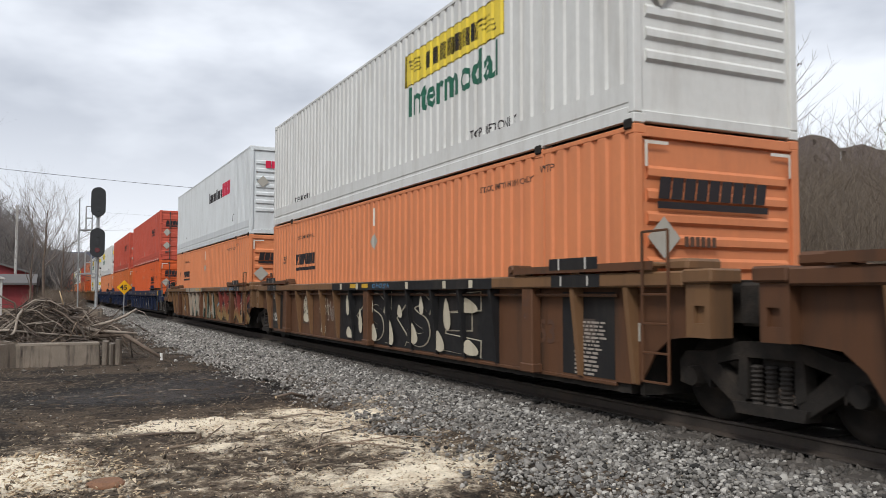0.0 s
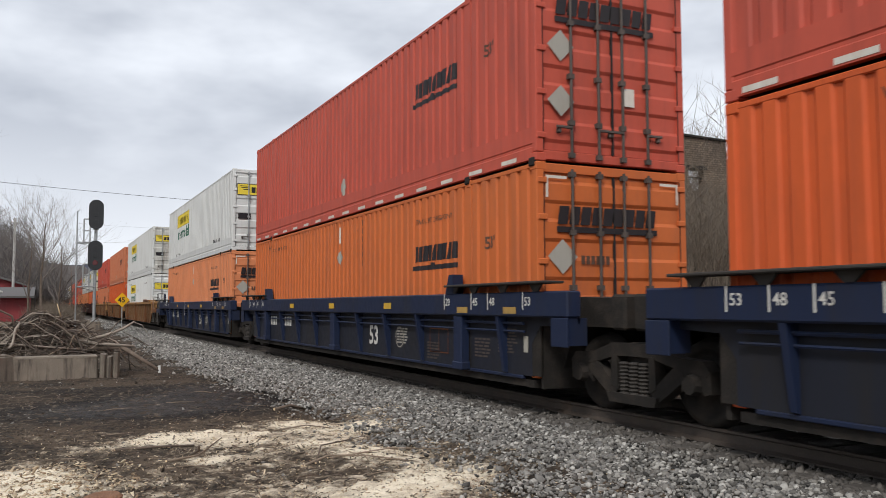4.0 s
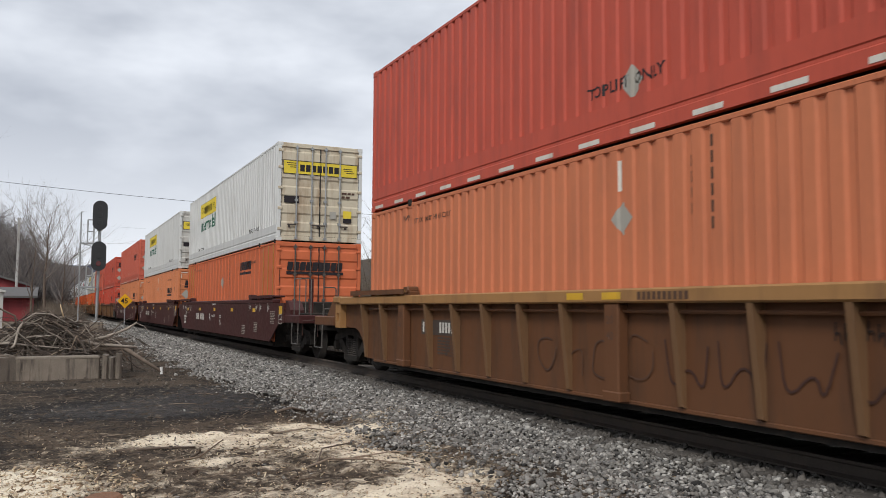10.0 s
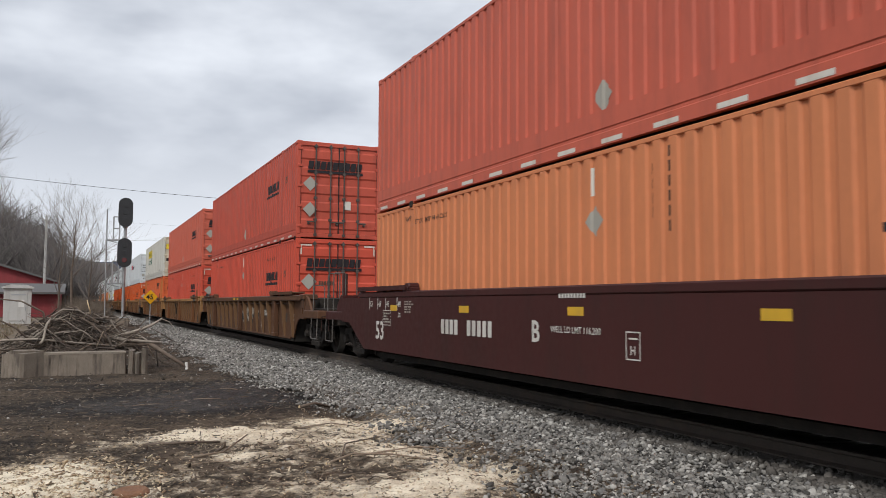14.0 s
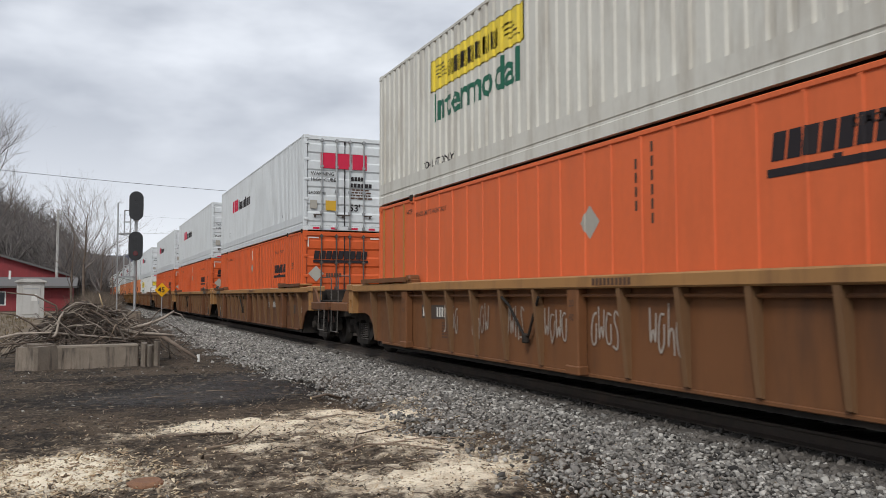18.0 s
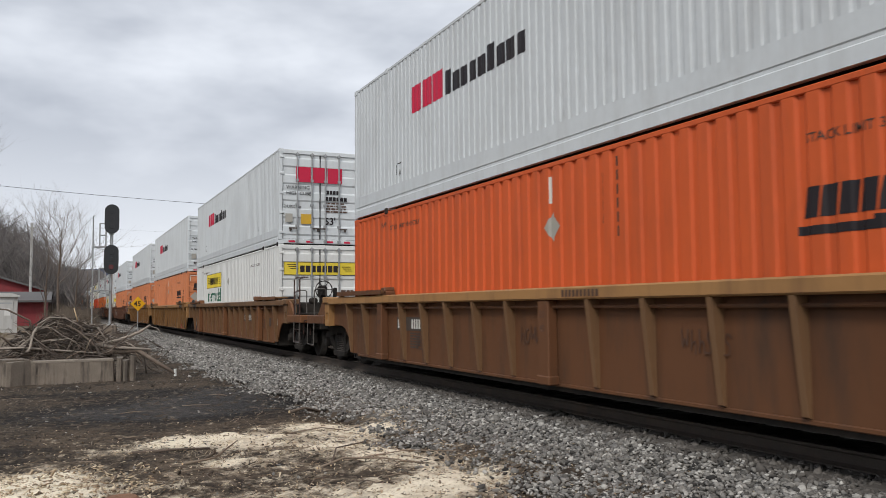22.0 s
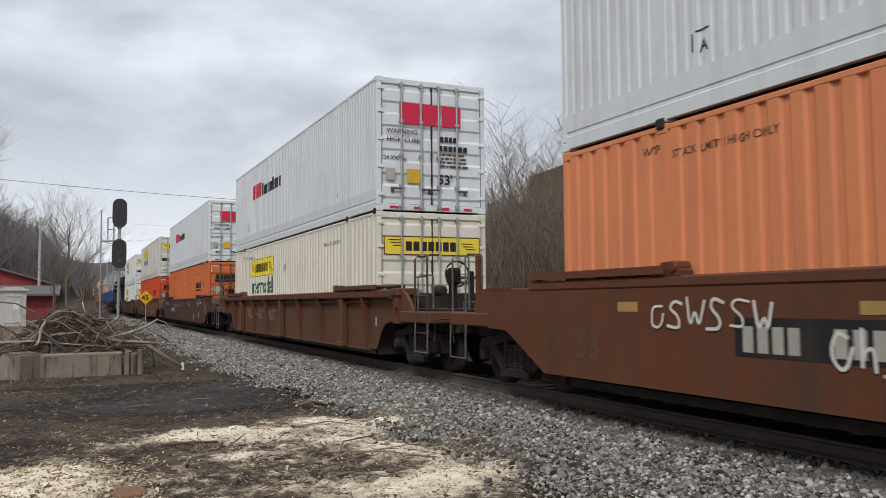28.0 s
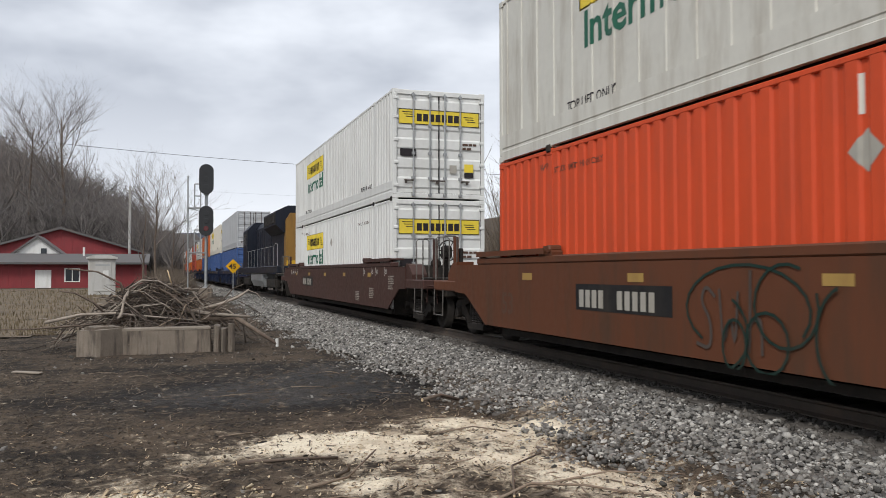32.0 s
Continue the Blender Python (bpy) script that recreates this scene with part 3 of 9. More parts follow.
def frame_meshes():
    """Corner posts, rails, castings and so on, once for all containers."""
    out = {}
    for nm, x in (("near", 0.0), ("far", WID - 0.12)):
        out["post_front_" + nm] = Build().box(x, x + 0.12, 0.0, 0.11, 0.12, HGT - 0.10, 0.012).mesh("corner_post")
        out["post_rear_" + nm] = Build().box(x, x + 0.12, LEN - 0.11, LEN, 0.12, HGT - 0.10, 0.012).mesh("corner_post")
    for nm, x in (("near", 0.0), ("far", WID - 0.08)):
        out["top_rail_" + nm] = Build().box(x, x + 0.08, 0.1, LEN - 0.1, HGT - 0.075, HGT - 0.01, 0.01).mesh("top_rail")
        d = 1 if nm == "near" else -1
        e = x if nm == "near" else x + 0.08
        q = [(e - 0.004 * d, 0.03), (e - 0.004 * d, 0.185), (e + 0.012 * d, 0.20), (e + 0.012 * d, 0.235), (e + 0.001 * d, 0.25), (e + 0.001 * d, 0.475), (e + 0.07 * d, 0.495), (e + 0.08 * d, 0.03)]
        out["bottom_rail_" + nm] = Build().plate(q if d > 0 else q[::-1], "y", 0.1, LEN - 0.1).mesh("bottom_rail")
    b = Build().box(0.03, WID - 0.03, 0.03, LEN - 0.03, HGT - 0.05, HGT - 0.022)
    for i in range(40):
        y = 0.3 + i * 0.4
        b.box(0.1, WID - 0.1, y, y + 0.18, HGT - 0.022, HGT - 0.006)
    out["roof"] = b.mesh("roof")
    out["floor"] = Build().box(0.08, WID - 0.08, 0.05, LEN - 0.05, 0.04, 0.16).mesh("floor")
    out["casting"] = Build().box(0, 0.166, 0, 0.17, 0, 0.115, 0.012).mesh("corner_casting")
    for k, y in (("lock_a", POST - 0.07), ("lock_b", LEN - POST - 0.07), ("lock_c", 0.03)):
        out[k] = Build().box(-0.03, 0.12, y, y + 0.14, -0.07, 0.05, 0.015).mesh("twist_lock")
    z, rows = 0.16, 5
    h = (HGT - 0.30) / rows
    line = [(0.06, z), (0.035, z)]
    for r in range(rows):
        line += [(0.035, z + r * h + 0.10), (0.010, z + r * h + 0.15), (0.010, z + (r + 1) * h - 0.15), (0.035, z + (r + 1) * h - 0.10)]
    line += [(0.035, z + rows * h), (0.06, z + rows * h)]
    out["door_near"] = Build().plate(line, "x", 0.12, 1.268).mesh("door")
    out["door_far"] = Build().plate(line, "x", 1.296, WID - 0.12).mesh("door")
    for i, x in enumerate((0.56, 1.02, 1.44, 1.88)):
        b = Build().tube([(x, -0.028, 0.10), (x, -0.028, HGT - 0.08)], 0.021, 6)
        for z in (0.10, 0.55, 1.20, 1.95, HGT - 0.15):
            b.box(x - 0.045, x + 0.045, -0.05, 0.02, z - 0.035, z + 0.035)
        out["rod_%d" % i] = b.mesh("lock_rod")
        s = -1 if i % 2 == 0 else 1
        out["handle_%d" % i] = Build().box(min(x, x + 0.26 * s), max(x, x + 0.26 * s), -0.055, -0.03, 0.46, 0.50, 0.008).box(x + 0.2 * s - 0.03, x + 0.2 * s + 0.03, -0.04, 0.02, 0.40, 0.47, 0.01).mesh("door_handle")
    out["hinge"] = Build().box(0, 0.14, -0.02, 0.03, -0.04, 0.04, 0.01).mesh("hinge")
    b = Build()
    for x0, x1 in ((0.113, 0.119), (1.269, 1.295), (WID - 0.119, WID - 0.113)):
        b.box(x0, x1, -0.004, 0.03, 0.155, HGT - 0.145)
    out["gasket"] = b.mesh("door_gasket")
    out["head"] = Build().box(0.11, WID - 0.11, 0.005, 0.1, HGT - 0.14, HGT - 0.01, 0.01).mesh("door_header")
    out["sill"] = Build().box(0.11, WID - 0.11, 0.005, 0.1, 0.02, 0.15, 0.01).mesh("door_sill")
    b = Build().box(0.12, WID - 0.12, 0.05, 0.075, 0.15, HGT - 0.1)
    for r in range(7):
        z = 0.72 + r * 0.26
        b.plate([(0.05, z), (0.012, z + 0.04), (0.012, z + 0.12), (0.05, z + 0.16)], "x", 0.2, WID - 0.2)
    out["front_wall"] = b.mesh("end_wall")
    out["rear_wall"] = Build().box(0.12, WID - 0.12, LEN - 0.075, LEN - 0.05, 0.15, HGT - 0.1).mesh("end_wall")
    return out


FR = frame_meshes()
SIDE_WALL = {k: wall_mesh(k) for k in LINES}
FAR_SIDE = Matrix.Translation((WID, LEN, 0)) @ pose(0, 0, 0, 0, 0, 180)


def side_marks():
    """All that is painted on the long walls, by livery."""
    s = {}
    panel = bars([(0, 3.6, 0, 0.6)])
    word = text_mesh("Intermodal", 0.74, 0.0)
    for p in word.vertices:
        p.co.x *= 1.02
    name_bars = block_marks(7, 2.05, 0.29, 0.2)
    wing = bars([(0.18, 0.62, 0.40, 0.44), (0.22, 0.66, 0.33, 0.36), (0.26, 0.70, 0.26, 0.29), (0.34, 0.72, 0.19, 0.22),
                 (2.85, 3.22, 0.36, 0.40), (2.90, 3.30, 0.28, 0.31), (2.98, 3.38, 0.20, 0.23), (3.10, 3.42, 0.12, 0.15)])
    rim = bars([(0, 3.6, 0, 0.02), (0, 3.6, 0.58, 0.6), (0, 0.03, 0.02, 0.58), (3.57, 3.6, 0.02, 0.58)])
    top = text_mesh("TOP LIFT ONLY", 0.20, 0.0)
    stack = text_mesh("STACK LIMIT 3 HIGH ONLY", 0.12, 0.0)
    wtp = text_mesh("WTP", 0.14, 0.0)
    fifty = text_mesh("53'", 0.26, 0.0)
    code = bars([(0.0, 0.045, -i * 0.165, -i * 0.165 + 0.12) for i in range(4)] + [(0.30, 0.345, 0.16 - i * 0.165, 0.28 - i * 0.165) for i in range(6)])
    for k in ("ripple", "plank"):
        s["yellow_" + k] = [("logo_panel", drape(panel, k, 13.2, 1.86, "logo_panel"), "logo_yellow", "yellow painted panel"),
                   ("logo_panel_rim", drape(rim, k, 13.2, 1.862, "logo_rim"), "logo_black", ""),
                   ("logo_mark", drape(name_bars, k, 12.45, 2.0, "logo_mark"), "logo_black", "dark bars on the panel"),
                   ("logo_wing", drape(wing, k, 13.2, 1.88, "logo_wing"), "logo_black", ""),
                   ("lettering", drape(word, k, 13.1, 1.30, "lettering"), "logo_green", "green word Intermodal")]
    for k in ("ripple", "plank", "fine"):
        s["top_" + k] = [("lettering", drape(top, k, 13.6, 0.46, "lettering"), "logo_black", "black words TOP LIFT ONLY"),
                         ("lettering", drape(top, k, 3.6, 0.46, "lettering"), "logo_black", "black words TOP LIFT ONLY")]
        s["top_mid_" + k] = [("lettering", drape(top, k, 8.75, 0.62, "lettering"), "logo_black", "black words TOP LIFT ONLY")]
        s["stack_" + k] = [("lettering", drape(stack, k, 14.0, 2.50, "lettering"), "logo_brown", ""), ("lettering", drape(stack, k, 4.0, 2.38, "lettering"), "logo_brown", ""),
                           ("lettering", drape(wtp, k, 14.5, 2.58, "lettering"), "logo_brown", ""), ("code_mark", drape(code, k, 7.0, 2.45, "code_mark"), "logo_brown", "column of dark bars")]
        mark = block_marks(9, 1.68, 0.27, 0.14, 0.15)
        under = bars([(-0.05, 1.66, -0.13, -0.05), (0.7, 0.8, -0.05, -0.01)])
        ly, lz = (4.9, 2.22) if k == "plank" else (4.05, 1.72)
        s["dark_" + k] = [("logo_mark", drape(mark, k, ly, lz, "logo_mark"), "logo_black", "row of black slanted bars"), ("logo_underline", drape(under, k, ly, lz - 0.02, "logo_underline"), "logo_black", "")]
        s["fifty_" + k] = [("lettering", drape(fifty, k, 1.45, 1.80, "lettering"), "logo_brown", "")]
    red = block_marks(3, 1.42, 0.50, 0.10)
    grey = block_marks(9, 2.75, 0.32, 0.20, 0.0, (0, 5))
    s["red"] = [("logo_mark", drape(red, "fine", 12.86, 1.68, "logo_mark"), "logo_red", "red bars"),
                ("logo_mark", drape(grey, "fine", 11.40, 1.68, "logo_mark"), "logo_black", "dark grey bars"),
                ("height_mark", drape(text_mesh("A", 0.20, 0.0), "fine", 13.55, 0.62, "height_mark"), "logo_black", ""),
                ("height_mark", drape(bars([(0, 0.2, 0, 0.02), (-0.06, -0.035, -0.2, 0)]), "fine", 13.6, 0.84, "height_mark"), "logo_black", ""),
                ("height_mark", drape(text_mesh("A", 0.20, 0.0), "fine", 2.9, 0.62, "height_mark"), "logo_black", "")]
    s["dash"] = [("reflector_strip", mesh("reflector", [(-0.009, y, 0.05), (-0.009, y + 0.42, 0.05), (-0.009, y + 0.42, 0.11), (-0.009, y, 0.11)], [(0, 1, 2, 3)]), "tape_white", "")
                 for y in (0.5 + i for i in range(16))]
    return s


SIDE_PLAIN = side_marks()
TURNED[0] = True
SIDE_TURNED = side_marks()
TURNED[0] = False
DIA = {"low": drape(diamond(0.195), "ripple", 8.10, 2.02, "placard"), "high": drape(diamond(0.20), "ripple", 7.9, 0.66, "placard"),
       "high_fine": drape(diamond(0.20), "fine", 7.9, 0.66, "placard"), "low_plank": drape(diamond(0.22), "plank", 7.95, 1.9, "placard")}
DIA_LINE = drape(bars([(-0.025, 0.025, 0, 0.36)]), "ripple", 8.15, 2.34, "placard_tag")


def end_marks():
    e = {}
    e["yellow"] = [("logo_panel", on_end(bars([(0, 2.27, 0, 0.40)]), 0.16, 1.97, "logo_panel", -0.004), "logo_yellow", "yellow painted panel"),
                   ("logo_panel_rim", on_end(bars([(0, 2.27, 0, 0.016), (0, 2.27, 0.384, 0.4), (0, 0.016, 0.016, 0.384), (2.254, 2.27, 0.016, 0.384)]), 0.16, 1.97, "logo_rim", -0.007), "logo_black", ""),
                   ("logo_mark", on_end(block_marks(7, 1.22, 0.20, 0.2), 0.66, 2.06, "logo_mark", -0.008), "logo_black", "dark bars on the panel"),
                   ("logo_wing", on_end(bars([(0.1, 0.42, 0.31, 0.33), (0.14, 0.42, 0.25, 0.27), (0.2, 0.44, 0.19, 0.21), (1.82, 2.1, 0.25, 0.27), (1.86, 2.12, 0.19, 0.21), (1.92, 2.16, 0.13, 0.15)]), 0.16, 1.97, "logo_wing", -0.008), "logo_black", ""),
                   ("notice_plate", on_end(bars([(0, 0.44, 0, 0.20)]), 0.2, 1.12, "notice_plate", -0.006), "logo_black", "small black notice plate"),
                   ("sticker", on_end(bars([(0, 0.26, 0, 0.22)]), 2.0, 0.74, "sticker", -0.006), "logo_yellow", "yellow warning sticker"),
                   ("notice_plate", on_end(bars([(0, 0.26, 0, 0.13)]), 2.0, 0.60, "notice_plate", -0.006), "logo_black", ""),
                   ("sticker", on_end(bars([(0, 0.2, 0, 0.22)]), 1.58, 0.70, "sticker", -0.006), "placard", ""),
                   ("code_mark", on_end(small_print(2, 0.42, 0.22), 1.95, 1.32, "code_mark", -0.006), "logo_brown", "")]
    e["red"] = [("logo_mark", on_end(block_marks(3, 1.5, 0.47, 0.08), 0.52, 1.90, "logo_mark"), "logo_red", "three red bars"),
                ("lettering", on_end(text_mesh("WARNING", 0.15, 0.0), 0.22, 1.68, "lettering"), "logo_black", "black words WARNING HIGH CUBE"),
                ("lettering", on_end(text_mesh("HIGH CUBE", 0.15, 0.0), 0.22, 1.50, "lettering"), "logo_black", ""),
                ("lettering", on_end(text_mesh("24,000 lbs", 0.13, 0.0), 0.15, 1.10, "lettering"), "logo_black", ""),
                ("lettering", on_end(text_mesh("53'", 0.30, 0.0), 1.42, 0.62, "lettering"), "logo_black", ""),
                ("code_mark", on_end(block_marks(6, 0.72, 0.12, 0.25), 1.44, 1.36, "code_mark"), "logo_black", ""),
                ("code_mark", on_end(block_marks(4, 0.42, 0.12, 0.25), 1.48, 1.56, "code_mark"), "logo_black", ""),
                ("code_mark", on_end(small_print(4, 0.72, 0.34), 1.44, 0.98, "code_mark"), "logo_brown", ""),
                ("sticker", on_end(bars([(0, 0.34, 0, 0.30)]), 0.68, 0.62, "sticker"), "yellow", "yellow customs sticker"),
                ("sticker", on_end(bars([(0, 0.22, 0, 0.26)]), 0.2, 0.66, "sticker"), "placard", "")]
    e["red_small"] = [("logo_mark", on_end(block_marks(3, 0.58, 0.24, 0.10), 0.50, 2.18, "logo_mark"), "logo_red", "three small red bars"),
                      ("logo_mark", on_end(block_marks(8, 0.98, 0.17, 0.2, 0.0, (0, 5)), 1.10, 2.18, "logo_mark"), "logo_black", "dark grey bars"),
                      ("placard", on_end(diamond(0.20), 0.42, 1.72, "placard"), "placard", "grey diamond placard"),
                      ("lettering", on_end(text_mesh("53'", 0.20, 0.0), 1.05, 1.35, "lettering"), "logo_black", "")]
    e["dark"] = [("logo_mark", on_end(block_marks(9, 1.68, 0.25, 0.14, 0.15), 0.32, 2.06, "logo_mark"), "logo_black", "row of black slanted bars"),
                 ("logo_underline", on_end(bars([(0, 1.72, 0, 0.08)]), 0.31, 1.95, "logo_underline"), "logo_black", ""),
                 ("placard", on_end(diamond(0.24), 0.40, 1.62, "placard"), "placard", "grey diamond placard"),
                 ("code_mark", on_end(letter_bars(6, 0.5, 0.12, 0.25), 0.7, 1.52, "code_mark"), "logo_brown", ""),
                 ("corner_tape", on_end(bars([(0, 0.34, 0.26, 0.30), (0, 0.04, 0, 0.26)]), 0.14, 2.42, "corner_tape", -0.006), "tape_white", "white corner tape"),
                 ("corner_tape", on_end(bars([(0, 0.34, 0.26, 0.30), (0.30, 0.34, 0, 0.26)]), 2.1, 2.42, "corner_tape", -0.006), "tape_white", "")]
    e["dark_high"] = e["dark"][:2] + [("placard", on_end(diamond(0.22), 0.40, 1.62, "placard"), "placard", "grey diamond placard"),
                                      ("placard", on_end(diamond(0.22), 0.40, 0.85, "placard"), "placard", "grey diamond placard"),
                                      ("sticker", on_end(bars([(0, 0.2, 0, 0.26)]), 1.46, 0.88, "sticker"), "tape_white", "")]
    e["foot"] = [("reflector", on_end(bars([(0, 0.2, 0, 0.06), (0.55, 0.75, 0, 0.06), (1.2, 1.4, 0, 0.06), (1.75, 1.95, 0, 0.06)]), 0.3, 0.05, "reflector", 0.0), "logo_red", "red reflectors")]
    return e


END = end_marks()
LABELS = {
    "yellow": "%s corrugated container with yellow logo panels",
    "red": "%s corrugated container with red logo bars",
    "dark": "%s corrugated container with black logo bars",
    "plank": "%s smooth-sided container with black logo bars",
    "none": "%s corrugated container without markings",
}
TRAIN = []


def container(livery, colour, level, front, door=True, end_colour=None):
    """livery: yellow, red, dark, plank or none. level: 0 in the well, 1 on top. front: the place of its leading end."""
    kind = {"plank": "plank", "red": "fine"}.get(livery, "ripple")
    if livery == "yellow" and front == 493.72:
        kind = "plank"
    words = M[colour].name.replace("container_", "").replace("_paint", "").replace("_", " ")
    where = " stacked on another" if level else " in a well car"
    c = thing("freight_container", LABELS[livery] % words + where, "container", pose(0, front, 3.24 if level else 0.33), "containers on the train")
    mat = M[colour]
    endm = M[end_colour or colour]
    part("side_wall", SIDE_WALL[kind], mat, c)
    part("side_wall", SIDE_WALL[kind], mat, c, at=FAR_SIDE)
    for k in ("post_front_near", "post_front_far", "post_rear_near", "post_rear_far"):
        part("corner_post", FR[k], mat, c)
    for k in ("top_rail_near", "top_rail_far"):
        part("top_rail", FR[k], mat, c)
    for k in ("bottom_rail_near", "bottom_rail_far"):
        part("bottom_rail", FR[k], mat, c)
    part("roof", FR["roof"], mat, c)
    part("floor", FR["floor"], M["grimy_steel"], c)
    part("end_wall", FR["rear_wall"], mat, c)
    for y in (0.0, LEN - 0.17, POST - 0.09, LEN - POST - 0.09):
        for x in (-0.006, WID - 0.16) if y == 0 else (-0.006,):
            for z in (0.0, HGT - 0.11):
                part("corner_casting", FR["casting"], mat, c, at=Matrix.Translation((x, y, z)))
    if level:
        for k in ("lock_a", "lock_b", "lock_c"):
            part("twist_lock", FR[k], M["grimy_steel"], c)
    part("door_header", FR["head"], endm, c)
    part("door_sill", FR["sill"], endm, c)
    if door:
        for k in ("door_near", "door_far"):
            part("door", FR[k], endm, c)
        for i in range(4):
            part("lock_rod", FR["rod_%d" % i], M["galvanised"] if "white" in colour or colour == "cream" else M["rod_grime"], c)
            part("door_handle", FR["handle_%d" % i], M["rod_grime"], c)
        part("door_gasket", FR["gasket"], M["rubber"], c)
        for x in (0.02, WID - 0.16) if front < 540 else ():
            for z in (0.35, 0.95, 1.55, 2.15, 2.65):
                part("hinge", FR["hinge"], endm, c, at=Matrix.Translation((x, 0, z)))
    else:
        part("end_wall", FR["front_wall"], endm, c, "ribbed end wall without doors")
    marks = []
    SIDE = SIDE_PLAIN if door else SIDE_TURNED
    if livery == "yellow":
        marks += SIDE["yellow_" + kind] + (SIDE["top_" + kind] if level else SIDE["stack_ripple"][:3])
        marks += END["yellow"] if door else END["dark"][2:3]
    elif livery == "red":
        marks += SIDE["red"] + ([] if level else SIDE["stack_fine"])
        marks += END["red"] + END["foot"] if door else END["red_small"]
    elif livery == "dark":
        marks += SIDE["dark_ripple"] + SIDE["fifty_ripple"] + (SIDE["dash"] + (SIDE["top_mid_ripple"] if front == 151.39 else []) if level else SIDE["stack_ripple"])
        marks += END["dark_high" if level else "dark"]
    elif livery == "plank":
        marks += SIDE["dark_plank"] + SIDE["stack_plank"] + END["dark"][:2]
    if livery == "plank":
        tagged(part("panel_seams", shared("seams", seam_mesh), M["seam_ochre"], c, "ochre sealed seams between the end panels"), kind="stuff")
    for nm, me, mk, lab in marks:
        m = part(nm, me, M[mk], c, lab)
        if nm in ("code_mark", "logo_wing"):
            tagged(m, kind="stuff")
    if livery != "none":
        pm = DIA["low_plank"] if kind == "plank" else DIA[("high_fine" if livery == "red" else "high") if level else "low"]
        part("placard", pm, mat if livery in ("yellow", "red") and level else M["placard"], c, "diamond placard holder")
        if not level and livery == "dark":
            part("placard_tag", DIA_LINE, M["tape_white"], c)
    TRAIN.append((c, front, 3.24 if level else 0.33, 0.0))
    return c

# ---------------------------------------------------------------- railway cars
XC = WID / 2


def wheel_mesh():
    b = Build().lathe("x", (0, 0, 0), [(-0.07, 0.10), (-0.07, 0.17), (-0.03, 0.19), (-0.02, 0.33), (-0.06, 0.36), (-0.06, 0.455), (0.05, 0.465), (0.055, 0.49), (0.08, 0.49), (0.08, 0.36), (0.03, 0.33), (0.03, 0.12)], 24)
    return b.mesh("wheel", True)


def side_frame_mesh():
    """A cast side frame: top member, sloping lower members with open triangles, spring seat and bearing boxes."""
    b = Build().plate([(-1.22, 0.60), (-1.12, 0.71), (-0.75, 0.73), (-0.36, 0.85), (0.36, 0.85), (0.75, 0.73), (1.12, 0.71), (1.22, 0.60), (1.16, 0.55), (0.74, 0.60), (0.30, 0.70), (-0.30, 0.70), (-0.74, 0.60), (-1.16, 0.55)], "x", -0.08, 0.08)
    for s in (-1, 1):
        fix = (lambda q: [(s * y, z) for y, z in (q if s > 0 else q[::-1])])
        b.plate(fix([(0.36, 0.17), (0.86, 0.50), (0.80, 0.61), (0.66, 0.61), (0.30, 0.32)]), "x", -0.075, 0.075)
        b.plate(fix([(0.28, 0.30), (0.40, 0.36), (0.38, 0.71), (0.28, 0.71)]), "x", -0.085, 0.07)
        b.plate(fix([(0.78, 0.36), (0.90, 0.46), (1.06, 0.46), (1.12, 0.36), (1.22, 0.38), (1.22, 0.61), (0.78, 0.61)]), "x", -0.07, 0.07)
        b.lathe("x", (0, s * 0.98, 0.46), [(-0.15, 0.05), (-0.15, 0.10), (-0.06, 0.12)], 10)
    b.plate([(-0.40, 0.16), (0.40, 0.16), (0.44, 0.27), (-0.44, 0.27)], "x", -0.12, 0.10)
    return b.mesh("side_frame")


def spring_mesh():
    prof = []
    for k in range(9):
        prof += [(0.27 + k * 0.043, 0.066), (0.29 + k * 0.043, 0.046)]
    return Build().lathe("z", (-0.06, 0, 0), prof, 8).mesh("spring")


RAILGEAR = {
    "wheel": wheel_mesh(), "side_frame": side_frame_mesh(), "spring": spring_mesh(),
    "axle": Build().lathe("x", (0, 0, 0), [(-1.05, 0.07), (-0.8, 0.085), (0.8, 0.085), (1.05, 0.07)], 10).mesh("axle"),
    "bolster": Build().box(-1.0, 1.0, -0.2, 0.2, 0.55, 0.86, 0.04).mesh("bolster"),
}


def truck(car, y):
    t = part("truck", RAILGEAR["bolster"], M["grimy_steel"], car, "dark grimy steel railway truck", Matrix.Translation((XC, y, 0)))
    for s in (-1, 1):
        part("side_frame", RAILGEAR["side_frame"], M["grimy_steel"], t, at=Matrix.Translation((s * 1.0, 0, 0)) if s < 0 else pose(1.0, 0, 0, 0, 0, 180))
        for a in (-0.9, 0.9):
            part("wheel", RAILGEAR["wheel"], M["grimy_steel"], t, at=pose(s * 0.755, a, 0.46, 0, 0, 0 if s < 0 else 180))
    for a in (-0.17, 0.0, 0.17):
        part("spring", RAILGEAR["spring"], M["dusty_steel"], t, at=Matrix.Translation((-1.0, a, 0)))
    for a in (-0.9, 0.9):
        part("axle", RAILGEAR["axle"], M["grimy_steel"], t, at=Matrix.Translation((0, a, 0.46)))
    return t


def both_sides(b_near):
    """Copies a Build across the middle of the car."""
    v = [(WID - x, y, z) for x, y, z in b_near.v]
    return Build().add(v, [tuple(reversed(f)) for f in b_near.f])


